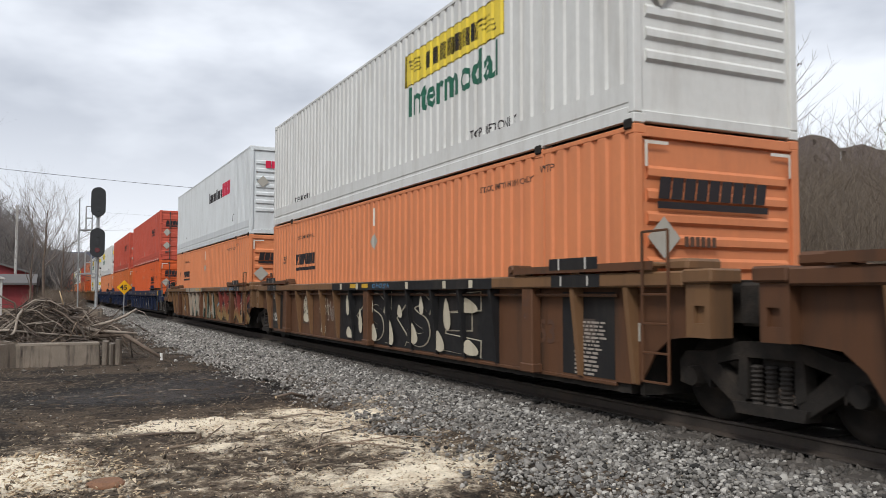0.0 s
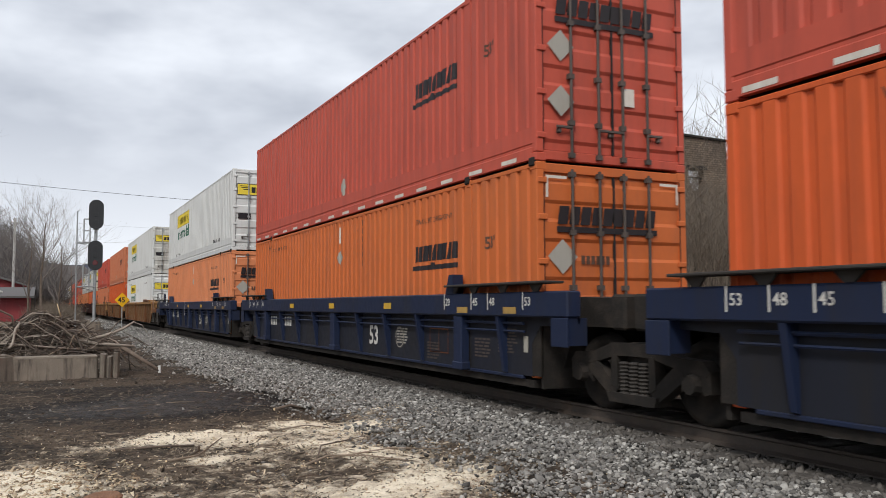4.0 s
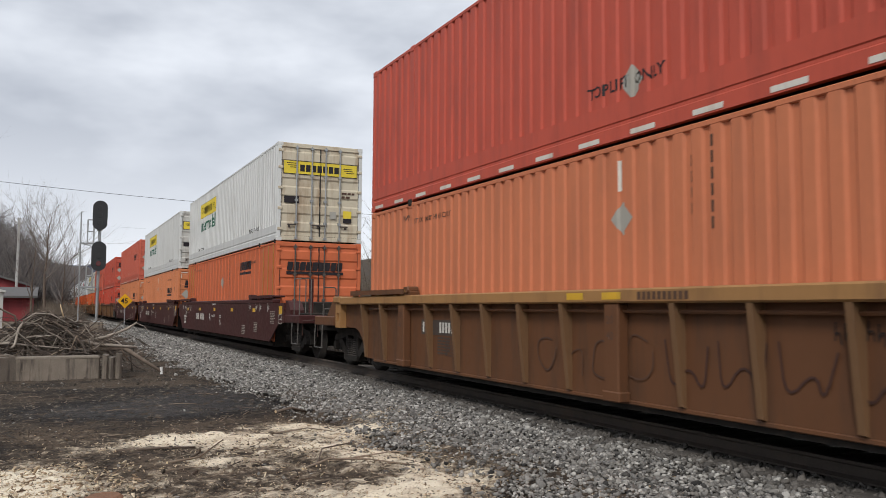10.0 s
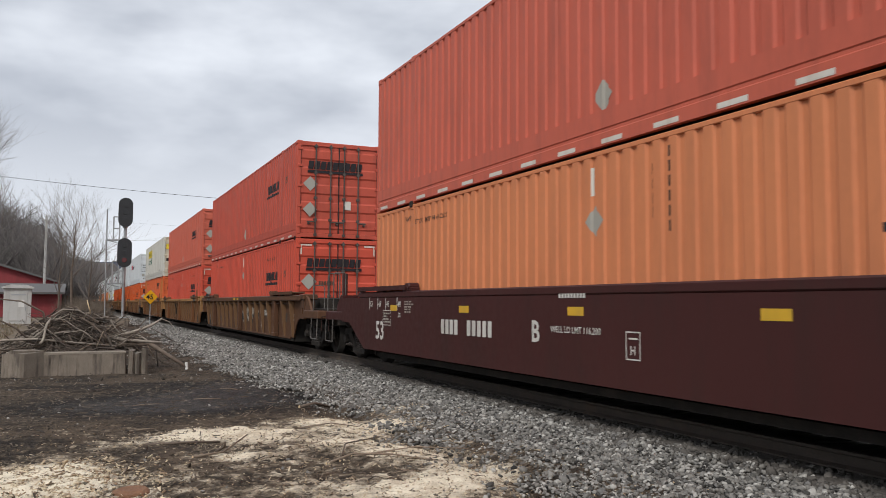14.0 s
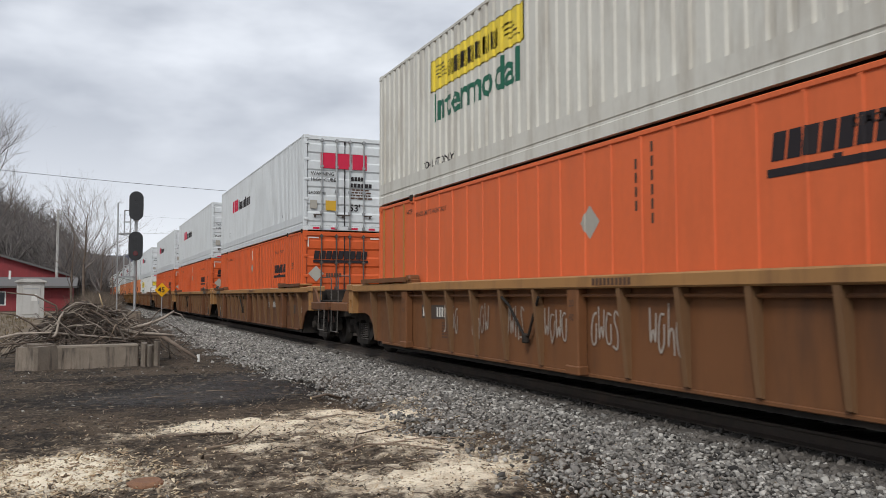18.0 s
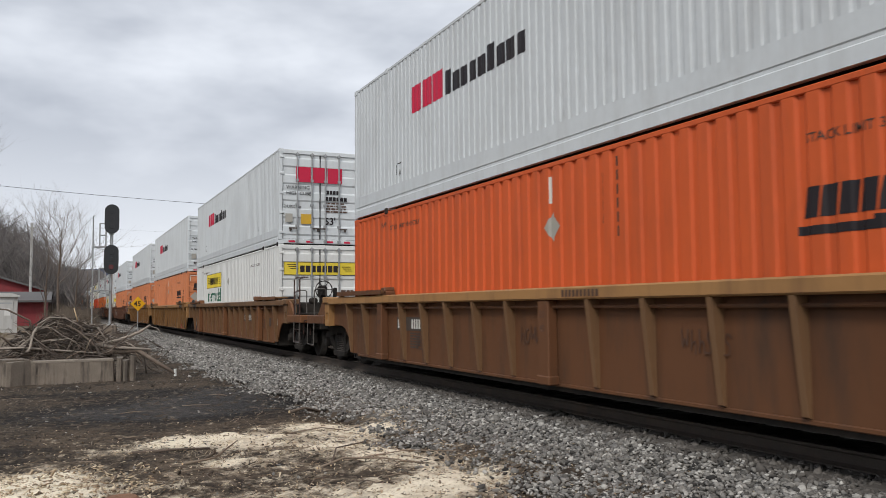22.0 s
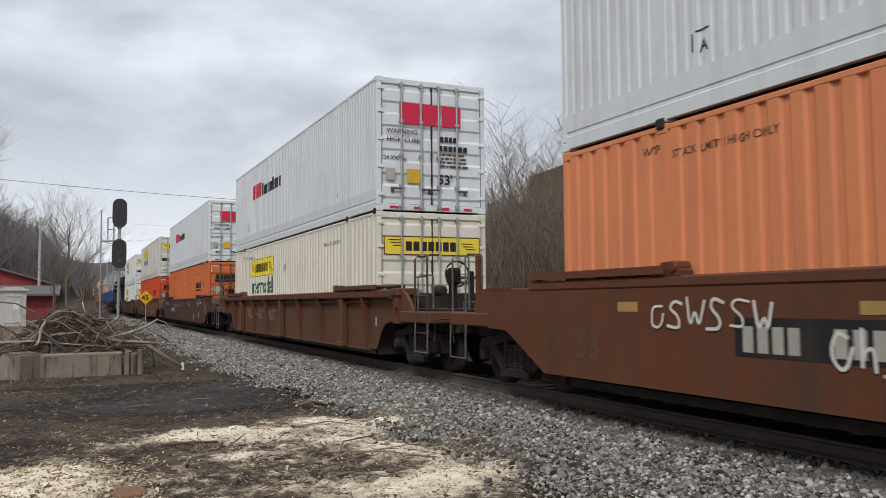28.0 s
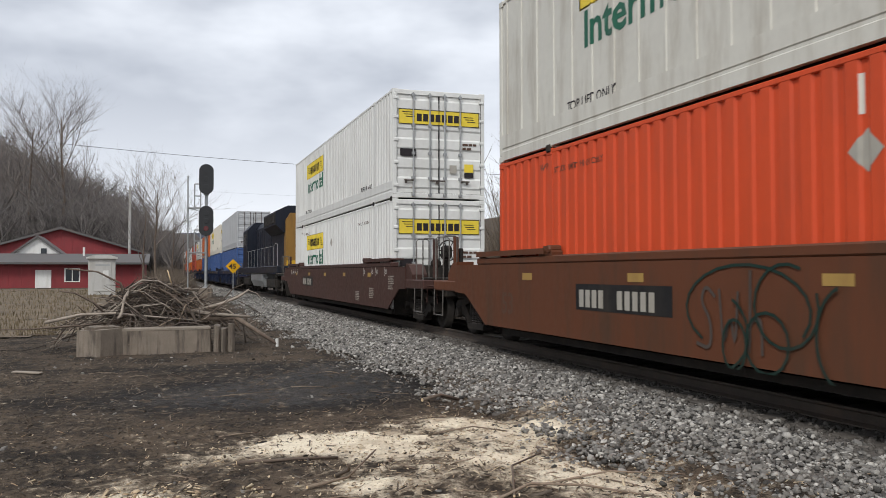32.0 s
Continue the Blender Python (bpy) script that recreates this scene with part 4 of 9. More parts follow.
def rib_build(w, z0, z1, x0=-0.03, out=0.165):
    """A gusset rib that widens towards the top."""
    return Build().add([(x0, -w / 2, z0), (x0, w / 2, z0), (x0, w / 2, z1), (x0, -w / 2, z1),
                        (x0 - 0.05, -w / 2, z0 + 0.02), (x0 - 0.05, w / 2, z0 + 0.02), (x0 - out, w / 2, z1), (x0 - out, -w / 2, z1)],
                       [(4, 5, 6, 7), (0, 4, 7, 3), (1, 2, 6, 5), (0, 1, 5, 4), (3, 7, 6, 2)])


def car_shapes(style):
    """The large pieces of a well car, each for the near side, by style."""
    g = {}
    top, low = {"ribbed": (1.54, 0.31), "blue": (1.47, 0.35), "smooth": (1.55, 0.35)}[style]
    chord = {"ribbed": 0.16, "blue": 0.33, "smooth": 0.12}[style]
    x = -0.20 if style == "smooth" else -0.035
    # how far chord and side sheet run past the load: the sheet's lower edge as (past the end, height), by kind of end
    run = {("ribbed", "joint"): 0.96, ("ribbed", "coupler"): 1.34, ("blue", "joint"): 0.98, ("blue", "coupler"): 1.72, ("smooth", "joint"): 0.30, ("smooth", "coupler"): 0.60}
    edge = {("ribbed", "joint"): [(0.07, low), (0.20, low + 0.15), (0.35, 0.68), (0.57, 0.84), (1.20, 0.90)],
            ("ribbed", "coupler"): [(0.07, low), (0.20, low + 0.15), (0.35, 0.68), (0.57, 0.84), (0.80, 0.89), (1.60, 0.90)],
            ("blue", "joint"): [(-0.10, low), (-0.10, 0.78), (0.10, 1.02), (0.95, 1.06)],
            ("blue", "coupler"): [(-0.06, low), (-0.06, 0.78), (0.14, 1.02), (1.66, 1.06)],
            ("smooth", "joint"): [(-0.05, low), (0.63, 0.80), (0.77, 0.86), (1.20, 0.88)],
            ("smooth", "coupler"): [(0.22, low), (1.08, 0.80), (1.25, 0.88), (1.80, 0.90)]}
    for fe in ("joint", "coupler"):
        for re in ("joint", "coupler"):
            g["chord_%s_%s" % (fe, re)] = Build().box(-0.21, 0.0, -run[style, fe], LEN + run[style, re], top - chord, top, 0.02)
            head = top - chord - 0.002
            front, rear = edge[style, fe], edge[style, re]
            outline = [(LEN + d, z) for d, z in rear] + [(LEN + rear[-1][0], head), (-front[-1][0], head)] + [(-d, z) for d, z in front[::-1]]
            g["sheet_%s_%s" % (fe, re)] = Build().plate(outline, "x", x, x + 0.03)
    g["flange"] = Build().box(x - 0.012, 0.0, 0.32, LEN - 0.32, low - 0.05, low - 0.001, 0.01)
    g["rib"] = rib_build(0.075, low, top - chord - 0.002)
    g["wide_rib"] = Build().box(-0.185, -0.036, -0.13, 0.13, low + 0.03, top - chord - 0.002, 0.015).box(-0.20, -0.036, -0.16, 0.16, low - 0.03, low + 0.09, 0.015)
    g["rod"] = Build().tube([(-0.10, 0.2, top - chord - 0.09), (-0.10, LEN - 0.2, top - chord - 0.09)], 0.022, 6)
    # ends: sloped end plates and the deck over the truck
    g["deck"] = Build().plate([(-1.45, 1.02), (-0.35, 1.02), (-0.05, 0.35), (0.0, 0.35), (0.0, top - 0.06), (-1.45, top - 0.10)], "x", 0.34, WID - 0.34)
    g["end_post"] = Build().box(-0.17, 0.12, -1.30, -1.22, 0.88, top - 0.132).box(-0.17, 0.12, -1.08, -0.97, 0.88, top - 0.132).box(-0.17, 0.12, -1.22, -1.08, 0.88, 1.02).box(-0.17, 0.12, -1.22, -1.08, 1.19, top - 0.132).box(-0.12, 0.10, -1.22, -1.08, 1.02, 1.19).box(-0.215, 0.2, -1.36, -0.962, top - 0.13, top + 0.015, 0.02)
    post = g["end_post"]
    g["end_post_far_out"] = Build().add([(px, py - 0.40, pz) for px, py, pz in post.v], post.f)
    g["end_block"] = Build().box(-0.12, 0.36, -0.94, -0.60, top + 0.003, top + 0.13, 0.03)
    g["rod_low"] = Build().tube([(-0.09, 0.2, top - chord - 0.20), (-0.09, LEN - 0.2, top - chord - 0.20)], 0.018, 6)
    g["bulkhead"] = Build().box(0.02, WID - 0.02, -0.10, -0.04, 0.2, 1.26)
    # dark side plates added so the gap beside the load stays dark
    if style == "blue":
        for xx in (-0.031, WID + 0.011):
            g["bulkhead"].box(xx, xx + 0.02, -0.11, 0.20, 0.36, 1.10)
    g["end_box"] = Build().plate([(-1.802, 0.92), (-1.802, top - 0.05), (-2.05, top - 0.08), (-2.30, 1.24), (-2.30, 0.94)], "x", -0.17, 0.2)
    g["end_panel"] = Build().box(-0.215, -0.19, -0.98, -0.62, 0.78, top - chord - 0.003, 0.008).box(-0.19, 0.1, -0.95, -0.65, 0.80, top - chord - 0.003)
    g["end_panel_out"] = Build().add([(px, py - 0.72, pz) for px, py, pz in g["end_panel"].v], g["end_panel"].f)
    g["end_gusset"] = Build().plate([(-1.77, 1.125), (-1.77, top - 0.02), (-2.00, top - 0.10), (-2.35, 1.125)], "x", -0.15, -0.09)
    g["blade"] = Build().box(-0.30, 0.05, -0.55, 2.25, top + 0.10, top + 0.135, 0.01)
    for yy in (-0.3, 0.55, 1.4, 2.05):
        g["blade"].plate([(yy, top), (yy + 0.10, top), (yy + 0.2, top + 0.10), (yy - 0.1, top + 0.10)], "x", -0.20, -0.17)
    g["upright"] = Build().plate([(2.10, top), (2.36, top), (2.24, top + 0.30), (2.10, top + 0.30)], "x", -0.21, -0.03)
    g["floor"] = Build().box(0.0, WID, 0.1, LEN - 0.1, 0.20, 0.30)
    g["walk"] = Build().box(-0.22, 0.16, -0.55, 2.25, top + 0.045, top + 0.10, 0.015).box(-0.20, -0.12, -0.5, -0.35, top, top + 0.045).box(-0.20, -0.12, 2.0, 2.15, top, top + 0.045).box(-0.20, -0.12, 0.8, 0.95, top, top + 0.045)
    g["walk_lip"] = Build().box(-0.24, -0.2205, -0.55, 2.25, top + 0.02, top + 0.11)
    g["guide"] = Build().plate([(2.12, top), (2.46, top), (2.46, top + 0.05), (2.32, top + 0.15), (2.16, top + 0.14)], "x", -0.20, -0.02).lathe("x", (0, 2.36, top + 0.09), [(-0.23, 0.05), (-0.2, 0.065), (-0.02, 0.065)], 10)
    lad = Build()
    for yy in (-0.82, -0.42):
        lad.tube([(-0.26, yy, 0.40), (-0.26, yy, top + 0.42)], 0.016, 5)
    for zz in (0.40, 0.70, 1.0, 1.3):
        lad.tube([(-0.26, -0.82, zz), (-0.26, -0.42, zz)], 0.014, 5)
    lad.tube([(-0.26, -0.82, top + 0.42), (-0.26, -0.42, top + 0.42)], 0.014, 5)
    g["ladder"] = lad
    rail = 1.78 if style == "ribbed" else top + 0.50
    end_lad = Build()
    for yy in (-2.50, -3.06):
        end_lad.tube([(-0.17, yy, 0.42), (-0.17, yy, 2.06), (-0.12, yy, 2.12), (0.06, yy, 2.12)], 0.019, 6)
    for zz in (0.42, 0.74, 1.05, 1.40, 1.74):
        end_lad.tube([(-0.17, -2.50, zz), (-0.17, -3.06, zz)], 0.013, 5)
    g["end_ladder"] = end_lad
    for k, yy in enumerate((-2.62, -3.10)):
        g["handrail%d" % k] = Build().tube([(-0.16, yy, 1.08), (-0.16, yy, rail - 0.04), (-0.12, yy, rail), (0.10, yy, rail), (0.14, yy, rail - 0.04), (0.14, yy, 1.10)], 0.015, 6)
    g["end_post_tall"] = Build().box(0.16, 0.26, -2.92, -2.82, 1.12, top + 0.50, 0.015)
    g["end_sill"] = Build().box(-0.19, WID + 0.19, -3.18, -1.765, 0.91, 1.12, 0.02)
    g["coupler"] = Build().box(XC - 0.16, XC + 0.16, -3.30, -1.70, 0.68, 0.90, 0.04).box(XC - 0.22, XC + 0.20, -3.58, -3.19, 0.66, 1.01, 0.06)
    g["step"] = Build().tube([(-0.19, -2.56, 0.93), (-0.20, -2.56, 0.40), (-0.20, -3.12, 0.40), (-0.19, -3.12, 0.93)], 0.016, 5)
    g["end_frame"] = Build().box(0.35, WID - 0.35, -3.20, -1.451, 0.72, 0.905, 0.03).box(0.5, 0.8, -3.28, -3.201, 0.84, 1.06, 0.02).box(WID - 0.8, WID - 0.5, -3.28, -3.201, 0.84, 1.06, 0.02)
    g["air_hose"] = Build().tube([(0.95, -3.0, 0.85), (0.95, -3.2, 0.75), (0.95, -3.3, 0.50), (0.97, -3.4, 0.40), (1.0, -3.48, 0.42)], 0.03, 6)
    g["uncoupling_lever"] = Build().tube([(-0.10, -3.2, 0.62), (-0.10, -3.24, 0.98), (0.3, -3.26, 1.0), (XC - 0.1, -3.3, 1.03)], 0.016, 5)
    g["grab_iron"] = Build().tube([(0.45, -3.19, 1.02), (0.45, -3.25, 1.28), (1.05, -3.25, 1.28), (1.05, -3.19, 1.02)], 0.014, 5)
    g["platform"] = Build().box(0.05, WID - 0.05, -3.10, -1.45, 1.124, 1.17, 0.01)
    bw = Build()
    hub = Vector((0.62, -2.62, 1.80))
    bw.tube([hub + Vector((0.235 * math.cos(a * math.pi / 10), 0, 0.235 * math.sin(a * math.pi / 10))) for a in range(21)], 0.016, 6, False)
    for a in range(6):
        w = 2 * math.pi * a / 6
        bw.tube([hub + Vector((0, 0.03, 0)), hub + Vector((0.235 * math.cos(w), 0, 0.235 * math.sin(w)))], 0.010, 5)
    g["brake_wheel"] = bw
    g["brake_stand"] = Build().box(0.55, 0.69, -2.50, -2.38, 1.17, 1.66, 0.02).box(0.50, 0.74, -2.58, -2.36, 1.60, 1.92, 0.05).box(0.92, 1.02, -2.55, -2.45, 1.17, 1.86, 0.02)
    g["brake_cylinder"] = Build().lathe("y", (0.40, 0, 1.50), [(-2.50, 0.05), (-2.48, 0.09), (-2.24, 0.10), (-2.20, 0.06)], 12)
    g["joint"] = Build().box(XC - 0.35, XC + 0.35, -2.1, -1.2, 0.80, 1.14, 0.05).box(0.15, 0.7, -1.62, -1.35, 1.0, 1.42, 0.03).box(WID - 0.7, WID - 0.15, -1.62, -1.35, 1.0, 1.42, 0.03)
    return g, top, low, chord


def flip(b):
    """Turns a Build of the front end into one for the rear end."""
    return Build().add([(WID - x, LEN - y, z) for x, y, z in b.v], b.f)


CAR = {}
for style in ("ribbed", "blue", "smooth"):
    g, top, low, chord = car_shapes(style)
    meshes = {}
    for k, b in g.items():
        meshes[k] = b.mesh(k)
        meshes[k + "_far"] = both_sides(b).mesh(k)
        meshes[k + "_rear_far"] = flip(b).mesh(k)
        meshes[k + "_rear"] = both_sides(flip(b)).mesh(k)
    CAR[style] = (meshes, top, low, chord)


# height by which paint on the side sheets of a car is raised, by style
RAISE = {"ribbed": 0.13, "blue": 0.0, "smooth": 0.05}
RAISED = {}


def raised(car):
    return Matrix.Translation((0, 0, RAISED[car.name]))


def side_at(me, y0, z0, x, name):
    """Lays flat lettering on the near side of a car."""
    out = me.copy()
    out.name = name
    for p in out.vertices:
        u, v, w = p.co
        p.co = (x - max(w, 0), y0 - u, z0 + v)
    return out


def letters(key, text, size):
    return shared(("t", text, size), lambda: text_mesh(text, size, 0.0))


def mark(car, name, me, mat, y, z, x, label=""):
    m = part(name, shared((name, me.name, round(y, 2), round(z, 2), round(x, 3)), lambda: side_at(me, y, z, x, name)), M[mat], car, label, raised(car))
    if name in ("code_mark", "stencil_print"):
        tagged(m, kind="stuff")
    return m


B_CODE = letter_bars(4, 0.42, 0.17, 0.38)
B_NUM = letter_bars(6, 0.66, 0.17, 0.38)
B_BIG = letter_bars(4, 0.70, 0.24, 0.28)
B_BIGN = letter_bars(5, 0.9, 0.24, 0.32)
B_PRINT = small_print(6, 0.5, 0.30)
B_PRINT2 = small_print(8, 0.55, 0.36)


def plate_bars(w, h):
    return shared(("pl", w, h), lambda: bars([(0, w, 0, h)]))


# side ribs of a car by their place from its middle
RIBS = {"ribbed": [s * d for d in (1.0, 2.03, 3.05, 4.05, 5.05, 7.1, 8.12) for s in (-1, 1)], "blue": [s * d for d in (1.5, 3.0, 4.5, 7.3) for s in (-1, 1)], "smooth": [],
        "sparse": [s * d for d in (2.05, 4.1, 7.6) for s in (-1, 1)]}
STYLE_WORDS = {"brown": "brown ribbed steel", "tan": "tan brown ribbed steel", "tan_ochre": "ochre-tan ribbed steel", "brown_warm": "orange-brown ribbed steel", "rust": "rusty orange-brown smooth-sided", "rust_dark": "dull brown smooth-sided", "navy": "dark blue ribbed steel", "maroon": "dark maroon smooth-sided", "rustrib": "rusty red-brown ribbed"}


RIB_COLOUR = {"brown": "tan_dull", "brown_warm": "tan_dull", "tan": "tan_dull"}
# ends that carry a brake wheel
BRAKED = {(49.91, ""), (361.84, ""), (447.75, ""), (470.76, ""), (493.72, ""), (517.00, "")}


def well_car(front, style, colour, front_end, rear_end, chord_colour=None, panels=True, ribs=(), note="", rib_paint=()):
    """front_end, rear_end: 'joint' where the next unit shares the truck, 'coupler' at the end of a car."""
    g, top, low, chord = CAR[style]
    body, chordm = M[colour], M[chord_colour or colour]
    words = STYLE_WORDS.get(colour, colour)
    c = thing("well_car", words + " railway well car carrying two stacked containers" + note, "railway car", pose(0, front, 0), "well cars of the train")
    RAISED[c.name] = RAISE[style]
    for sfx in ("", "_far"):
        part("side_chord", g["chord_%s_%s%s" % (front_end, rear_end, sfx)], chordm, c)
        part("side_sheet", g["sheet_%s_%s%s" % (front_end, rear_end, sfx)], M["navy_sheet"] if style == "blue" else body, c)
        if not sfx and style != "smooth":
            part("bottom_flange", g["flange"], body, c)
        if style != "smooth" and not sfx:
            part("rod", g["rod"], body, c)
            if style == "blue":
                part("rod", g["rod_low"], body, c)
            for d in ribs:
                y = LEN / 2 + d
                over = [m for a, b, m in rib_paint if a < y < b]
                part("rib", g["rib" + sfx], M[over[0]] if over else chordm if chord_colour == "rust" else M[RIB_COLOUR.get(colour, colour)], c, "rib covered in spray paint" if over else "", at=Matrix.Translation((0, y, 0)))
            for y in (LEN / 2 - 6.07, LEN / 2, LEN / 2 + 6.07):
                part("post_rib", g["wide_rib" + sfx], body, c, at=Matrix.Translation((0, y, 0)))
                if style == "ribbed":
                    mark(c, "lettering", letters("t", "20", 0.13), "logo_brown", y + 0.08, 1.02, -0.1875)
                    mark(c, "lettering", letters("u", "40", 0.13), "logo_brown", y + 0.08, 0.84, -0.1875)
    part("well_floor", g["floor"], M["grimy_steel"], c)
    for sfx, kind in (("", front_end), ("_rear", rear_end)):
        part("bulkhead", g["bulkhead" + sfx], M["grimy_steel"], c)
        # deck coloured near black for the shaded gap between the end posts
        part("end_deck", g["deck" + sfx], M["grimy_steel"], c, "soot-black end deck")
        for side in ("", "_far"):
            if style == "ribbed":
                part("end_post", g[("end_post" if kind == "joint" else "end_post_far_out") + sfx + side], chordm, c)
                if kind == "joint":
                    part("end_block", g["end_block" + sfx + side], chordm, c)
            elif style == "smooth" and kind == "coupler":
                part("end_box", g["end_box" + sfx + side], body, c)
            elif style == "blue":
                part("end_panel", g[("end_panel" if kind == "joint" else "end_panel_out") + sfx + side], body, c)
        if style == "blue":
            part("walkway", g["blade" + sfx], M["dusty_steel"], c, "thin dark walkway plate on brackets")
            part("upright", g["upright" + sfx], body, c)
        else:
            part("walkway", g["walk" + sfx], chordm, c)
            part("walkway_lip", g["walk_lip" + sfx], body, c)
            part("container_guide", g["guide" + sfx], body, c)
        if style == "ribbed" and sfx == "" and kind == "joint":
            part("ladder", g["ladder" + sfx], body, c)
        if kind == "joint":
            part("joint", g["joint" + sfx], M["grimy_steel"], c, "articulated joint casting")
        else:
            part("end_sill", g["end_sill" + sfx], body, c)
            if style == "ribbed":
                part("end_gusset", g["end_gusset" + sfx], body, c)
            part("coupler", g["coupler" + sfx], M["grimy_steel"], c)
            part("platform", g["platform" + sfx], M["grimy_steel"], c)
            part("end_frame", g["end_frame" + sfx], M["grimy_steel"], c)
            part("air_hose", g["air_hose" + sfx], M["rubber"], c)
            part("uncoupling_lever", g["uncoupling_lever" + sfx], M["rust_dark"], c)
            part("grab_iron", g["grab_iron" + sfx], M["worn_rail"], c)
            if style != "ribbed":
                part("end_upright", g["end_post_tall" + sfx], body, c)
            part("handrail", g["handrail0" + sfx], M["worn_rail"], c, "worn bare steel handrail")
            if style != "ribbed":
                part("handrail", g["handrail1" + sfx], M["worn_rail"], c, "worn bare steel handrail")
            part("step", g["step" + sfx], M["worn_rail"], c)
            if (front, sfx) in BRAKED:
                if style == "ribbed":
                    part("ladder", g["end_ladder" + sfx], M["rust_dark"], c, "brown end ladder")
                for nm in ("brake_stand", "brake_wheel", "brake_cylinder"):
                    part(nm, g[nm + sfx], M["grimy_steel"], c, at=Matrix.Translation((0, 1.3 if style == "blue" else 0, 0)))
    tm, lm = top - RAISE[style], low - RAISE[style]
    truck(c, -1.66)
    if rear_end == "coupler":
        truck(c, LEN + 1.68)
    xs = -0.2045 if style == "smooth" else -0.0395
    xo = -0.2145
    if style == "ribbed":
        if panels and front_end == "joint":
            mark(c, "stencil_panel", plate_bars(1.05, 1.0), "black_paint", 1.38, lm + 0.02, xs, "black painted stencil panel")
            mark(c, "lettering", letters("a", "48", 0.16), "logo_white", 1.10, 1.02, xs - 0.004)
            mark(c, "stencil_print", B_PRINT2, "faded_white", 1.02, 0.50, xs - 0.004)
            mark(c, "stencil_print", B_PRINT, "faded_white", 1.12, 0.20, xs - 0.004)
        if panels and rear_end == "joint":
            mark(c, "stencil_panel", plate_bars(1.05, 1.0), "black_paint", 15.95, lm + 0.02, xs, "black painted stencil panel")
            mark(c, "lettering", letters("b", "125T", 0.30), "logo_white", 15.88, 0.42, xs - 0.004)
            mark(c, "lettering", letters("c", "53", 0.15), "logo_white", 15.88, 1.02, xs - 0.004)
        for y0, on in ((1.38, front_end), (15.95, rear_end)):
            if panels and on == "joint":
                mark(c, "stencil_panel", plate_bars(1.0, 0.15), "black_paint", y0, tm - 0.155, xo, "black painted stencil panel")
                mark(c, "stencil_panel", plate_bars(1.0, 0.14), "black_paint", y0, tm + 0.055, -0.2425, "black painted stencil panel")
                for k in (0.2, 0.75):
                    mark(c, "tick", plate_bars(0.03, 0.14), "logo_white", y0 - k, tm + 0.055, -0.2445)
                    mark(c, "tick", plate_bars(0.03, 0.12), "logo_white", y0 - k, tm - 0.14, xo - 0.002)
        mark(c, "lettering", letters("d", "53", 0.42), "logo_brown", 1.95, 0.55, xs - 0.002)
        for y, on in ((4.75, front_end), (13.55, rear_end)):
            if on == "coupler" and front != 447.75:
                mark(c, "number_patch", plate_bars(1.46, 0.25), "faded_print", y, 0.74, xs - 0.001, "dark painted patch behind the marks")
                mark(c, "code_mark", B_CODE, "logo_white", y - 0.06, 0.78, xs - 0.003)
                mark(c, "code_mark", B_NUM, "logo_white", y - 0.72, 0.78, xs - 0.003)
        mark(c, "stencil_print", B_PRINT, "logo_brown", 12.6, 0.40, xs - 0.002)
        if colour in ("brown", "brown_warm"):
            mark(c, "stencil_print", B_PRINT, "faded_print", 12.9, 0.42, xs - 0.002)
        mark(c, "notice_patch", plate_bars(0.32, 0.26), "faded_print", 1.02, 0.62, xs - 0.002)
        mark(c, "sticker", plate_bars(0.10, 0.20), "placard", -0.02, 0.66, xs - 0.002, "small pale sticker")
        mark(c, "code_mark", shared("chord_code", lambda: letter_bars(10, 0.80, 0.085, 0.3)), "logo_brown", LEN / 2 - 0.5, tm - 0.125, xo, "row of dark bars")
        if colour == "tan_ochre":
            mark(c, "plate_outline", shared("hplate", lambda: bars([(0, 0.26, 0, 0.015), (0, 0.26, 0.305, 0.32), (0, 0.015, 0.015, 0.305), (0.245, 0.26, 0.015, 0.305), (0.05, 0.21, 0.23, 0.25)])), "logo_brown", LEN / 2 + 0.62, 0.76, xs - 0.002)
            mark(c, "lettering", letters("i", "H", 0.15), "logo_brown", LEN / 2 + 0.545, 0.82, xs - 0.002)
        for y in (8.9, 8.2) if front in (-12.1, 7.26, 26.59, 151.39, 237.42) else ():
            mark(c, "reflector", plate_bars(0.34, 0.08), "yellow", y, tm - 0.12, xo, "yellow reflector")
    else:
        for y in (11.4, 8.2, 4.95) if style == "blue" else (14.75, 11.6, 8.4, 5.2, 1.9):
            mark(c, "reflector", plate_bars(0.36, 0.11), "spray_ochre" if colour.startswith("rust") else "yellow", y, tm - (0.24 if style == "blue" else 0.38), xo if style == "blue" else xs, "yellow reflector")
        for txt, y in (("20", 2.35), ("45", 1.45), ("48", 0.95), ("53", 0.0), ("53", 15.95), ("48", 15.45), ("45", 14.98), ("40", 14.35)) if colour != "rust" else ():
            zz = tm - (0.18 if style == "blue" else 0.30)
            xx = xo if style == "blue" else xs
            mark(c, "lettering", letters("e", txt, 0.16), "logo_white", y, zz, xx)
            mark(c, "tick", plate_bars(0.025, 0.24), "logo_white", y + 0.05, zz - 0.06, xx)
        mark(c, "lettering", letters("f", "53", 0.50), "logo_brown" if colour.startswith("rust") else "logo_white", 15.6 if style == "smooth" else 6.15, 0.55, xs - 0.001)
        if colour.startswith("rust"):
            mark(c, "stencil_panel", plate_bars(2.3, 0.36), "black_paint", 12.95, 0.72, xs, "black stencil panel")
        mark(c, "code_mark", B_BIG, "placard" if colour.startswith("rust") else "logo_white", (12.85 if colour.startswith("rust") else 12.3) if style == "smooth" else 14.0, 0.76, xs - 0.002)
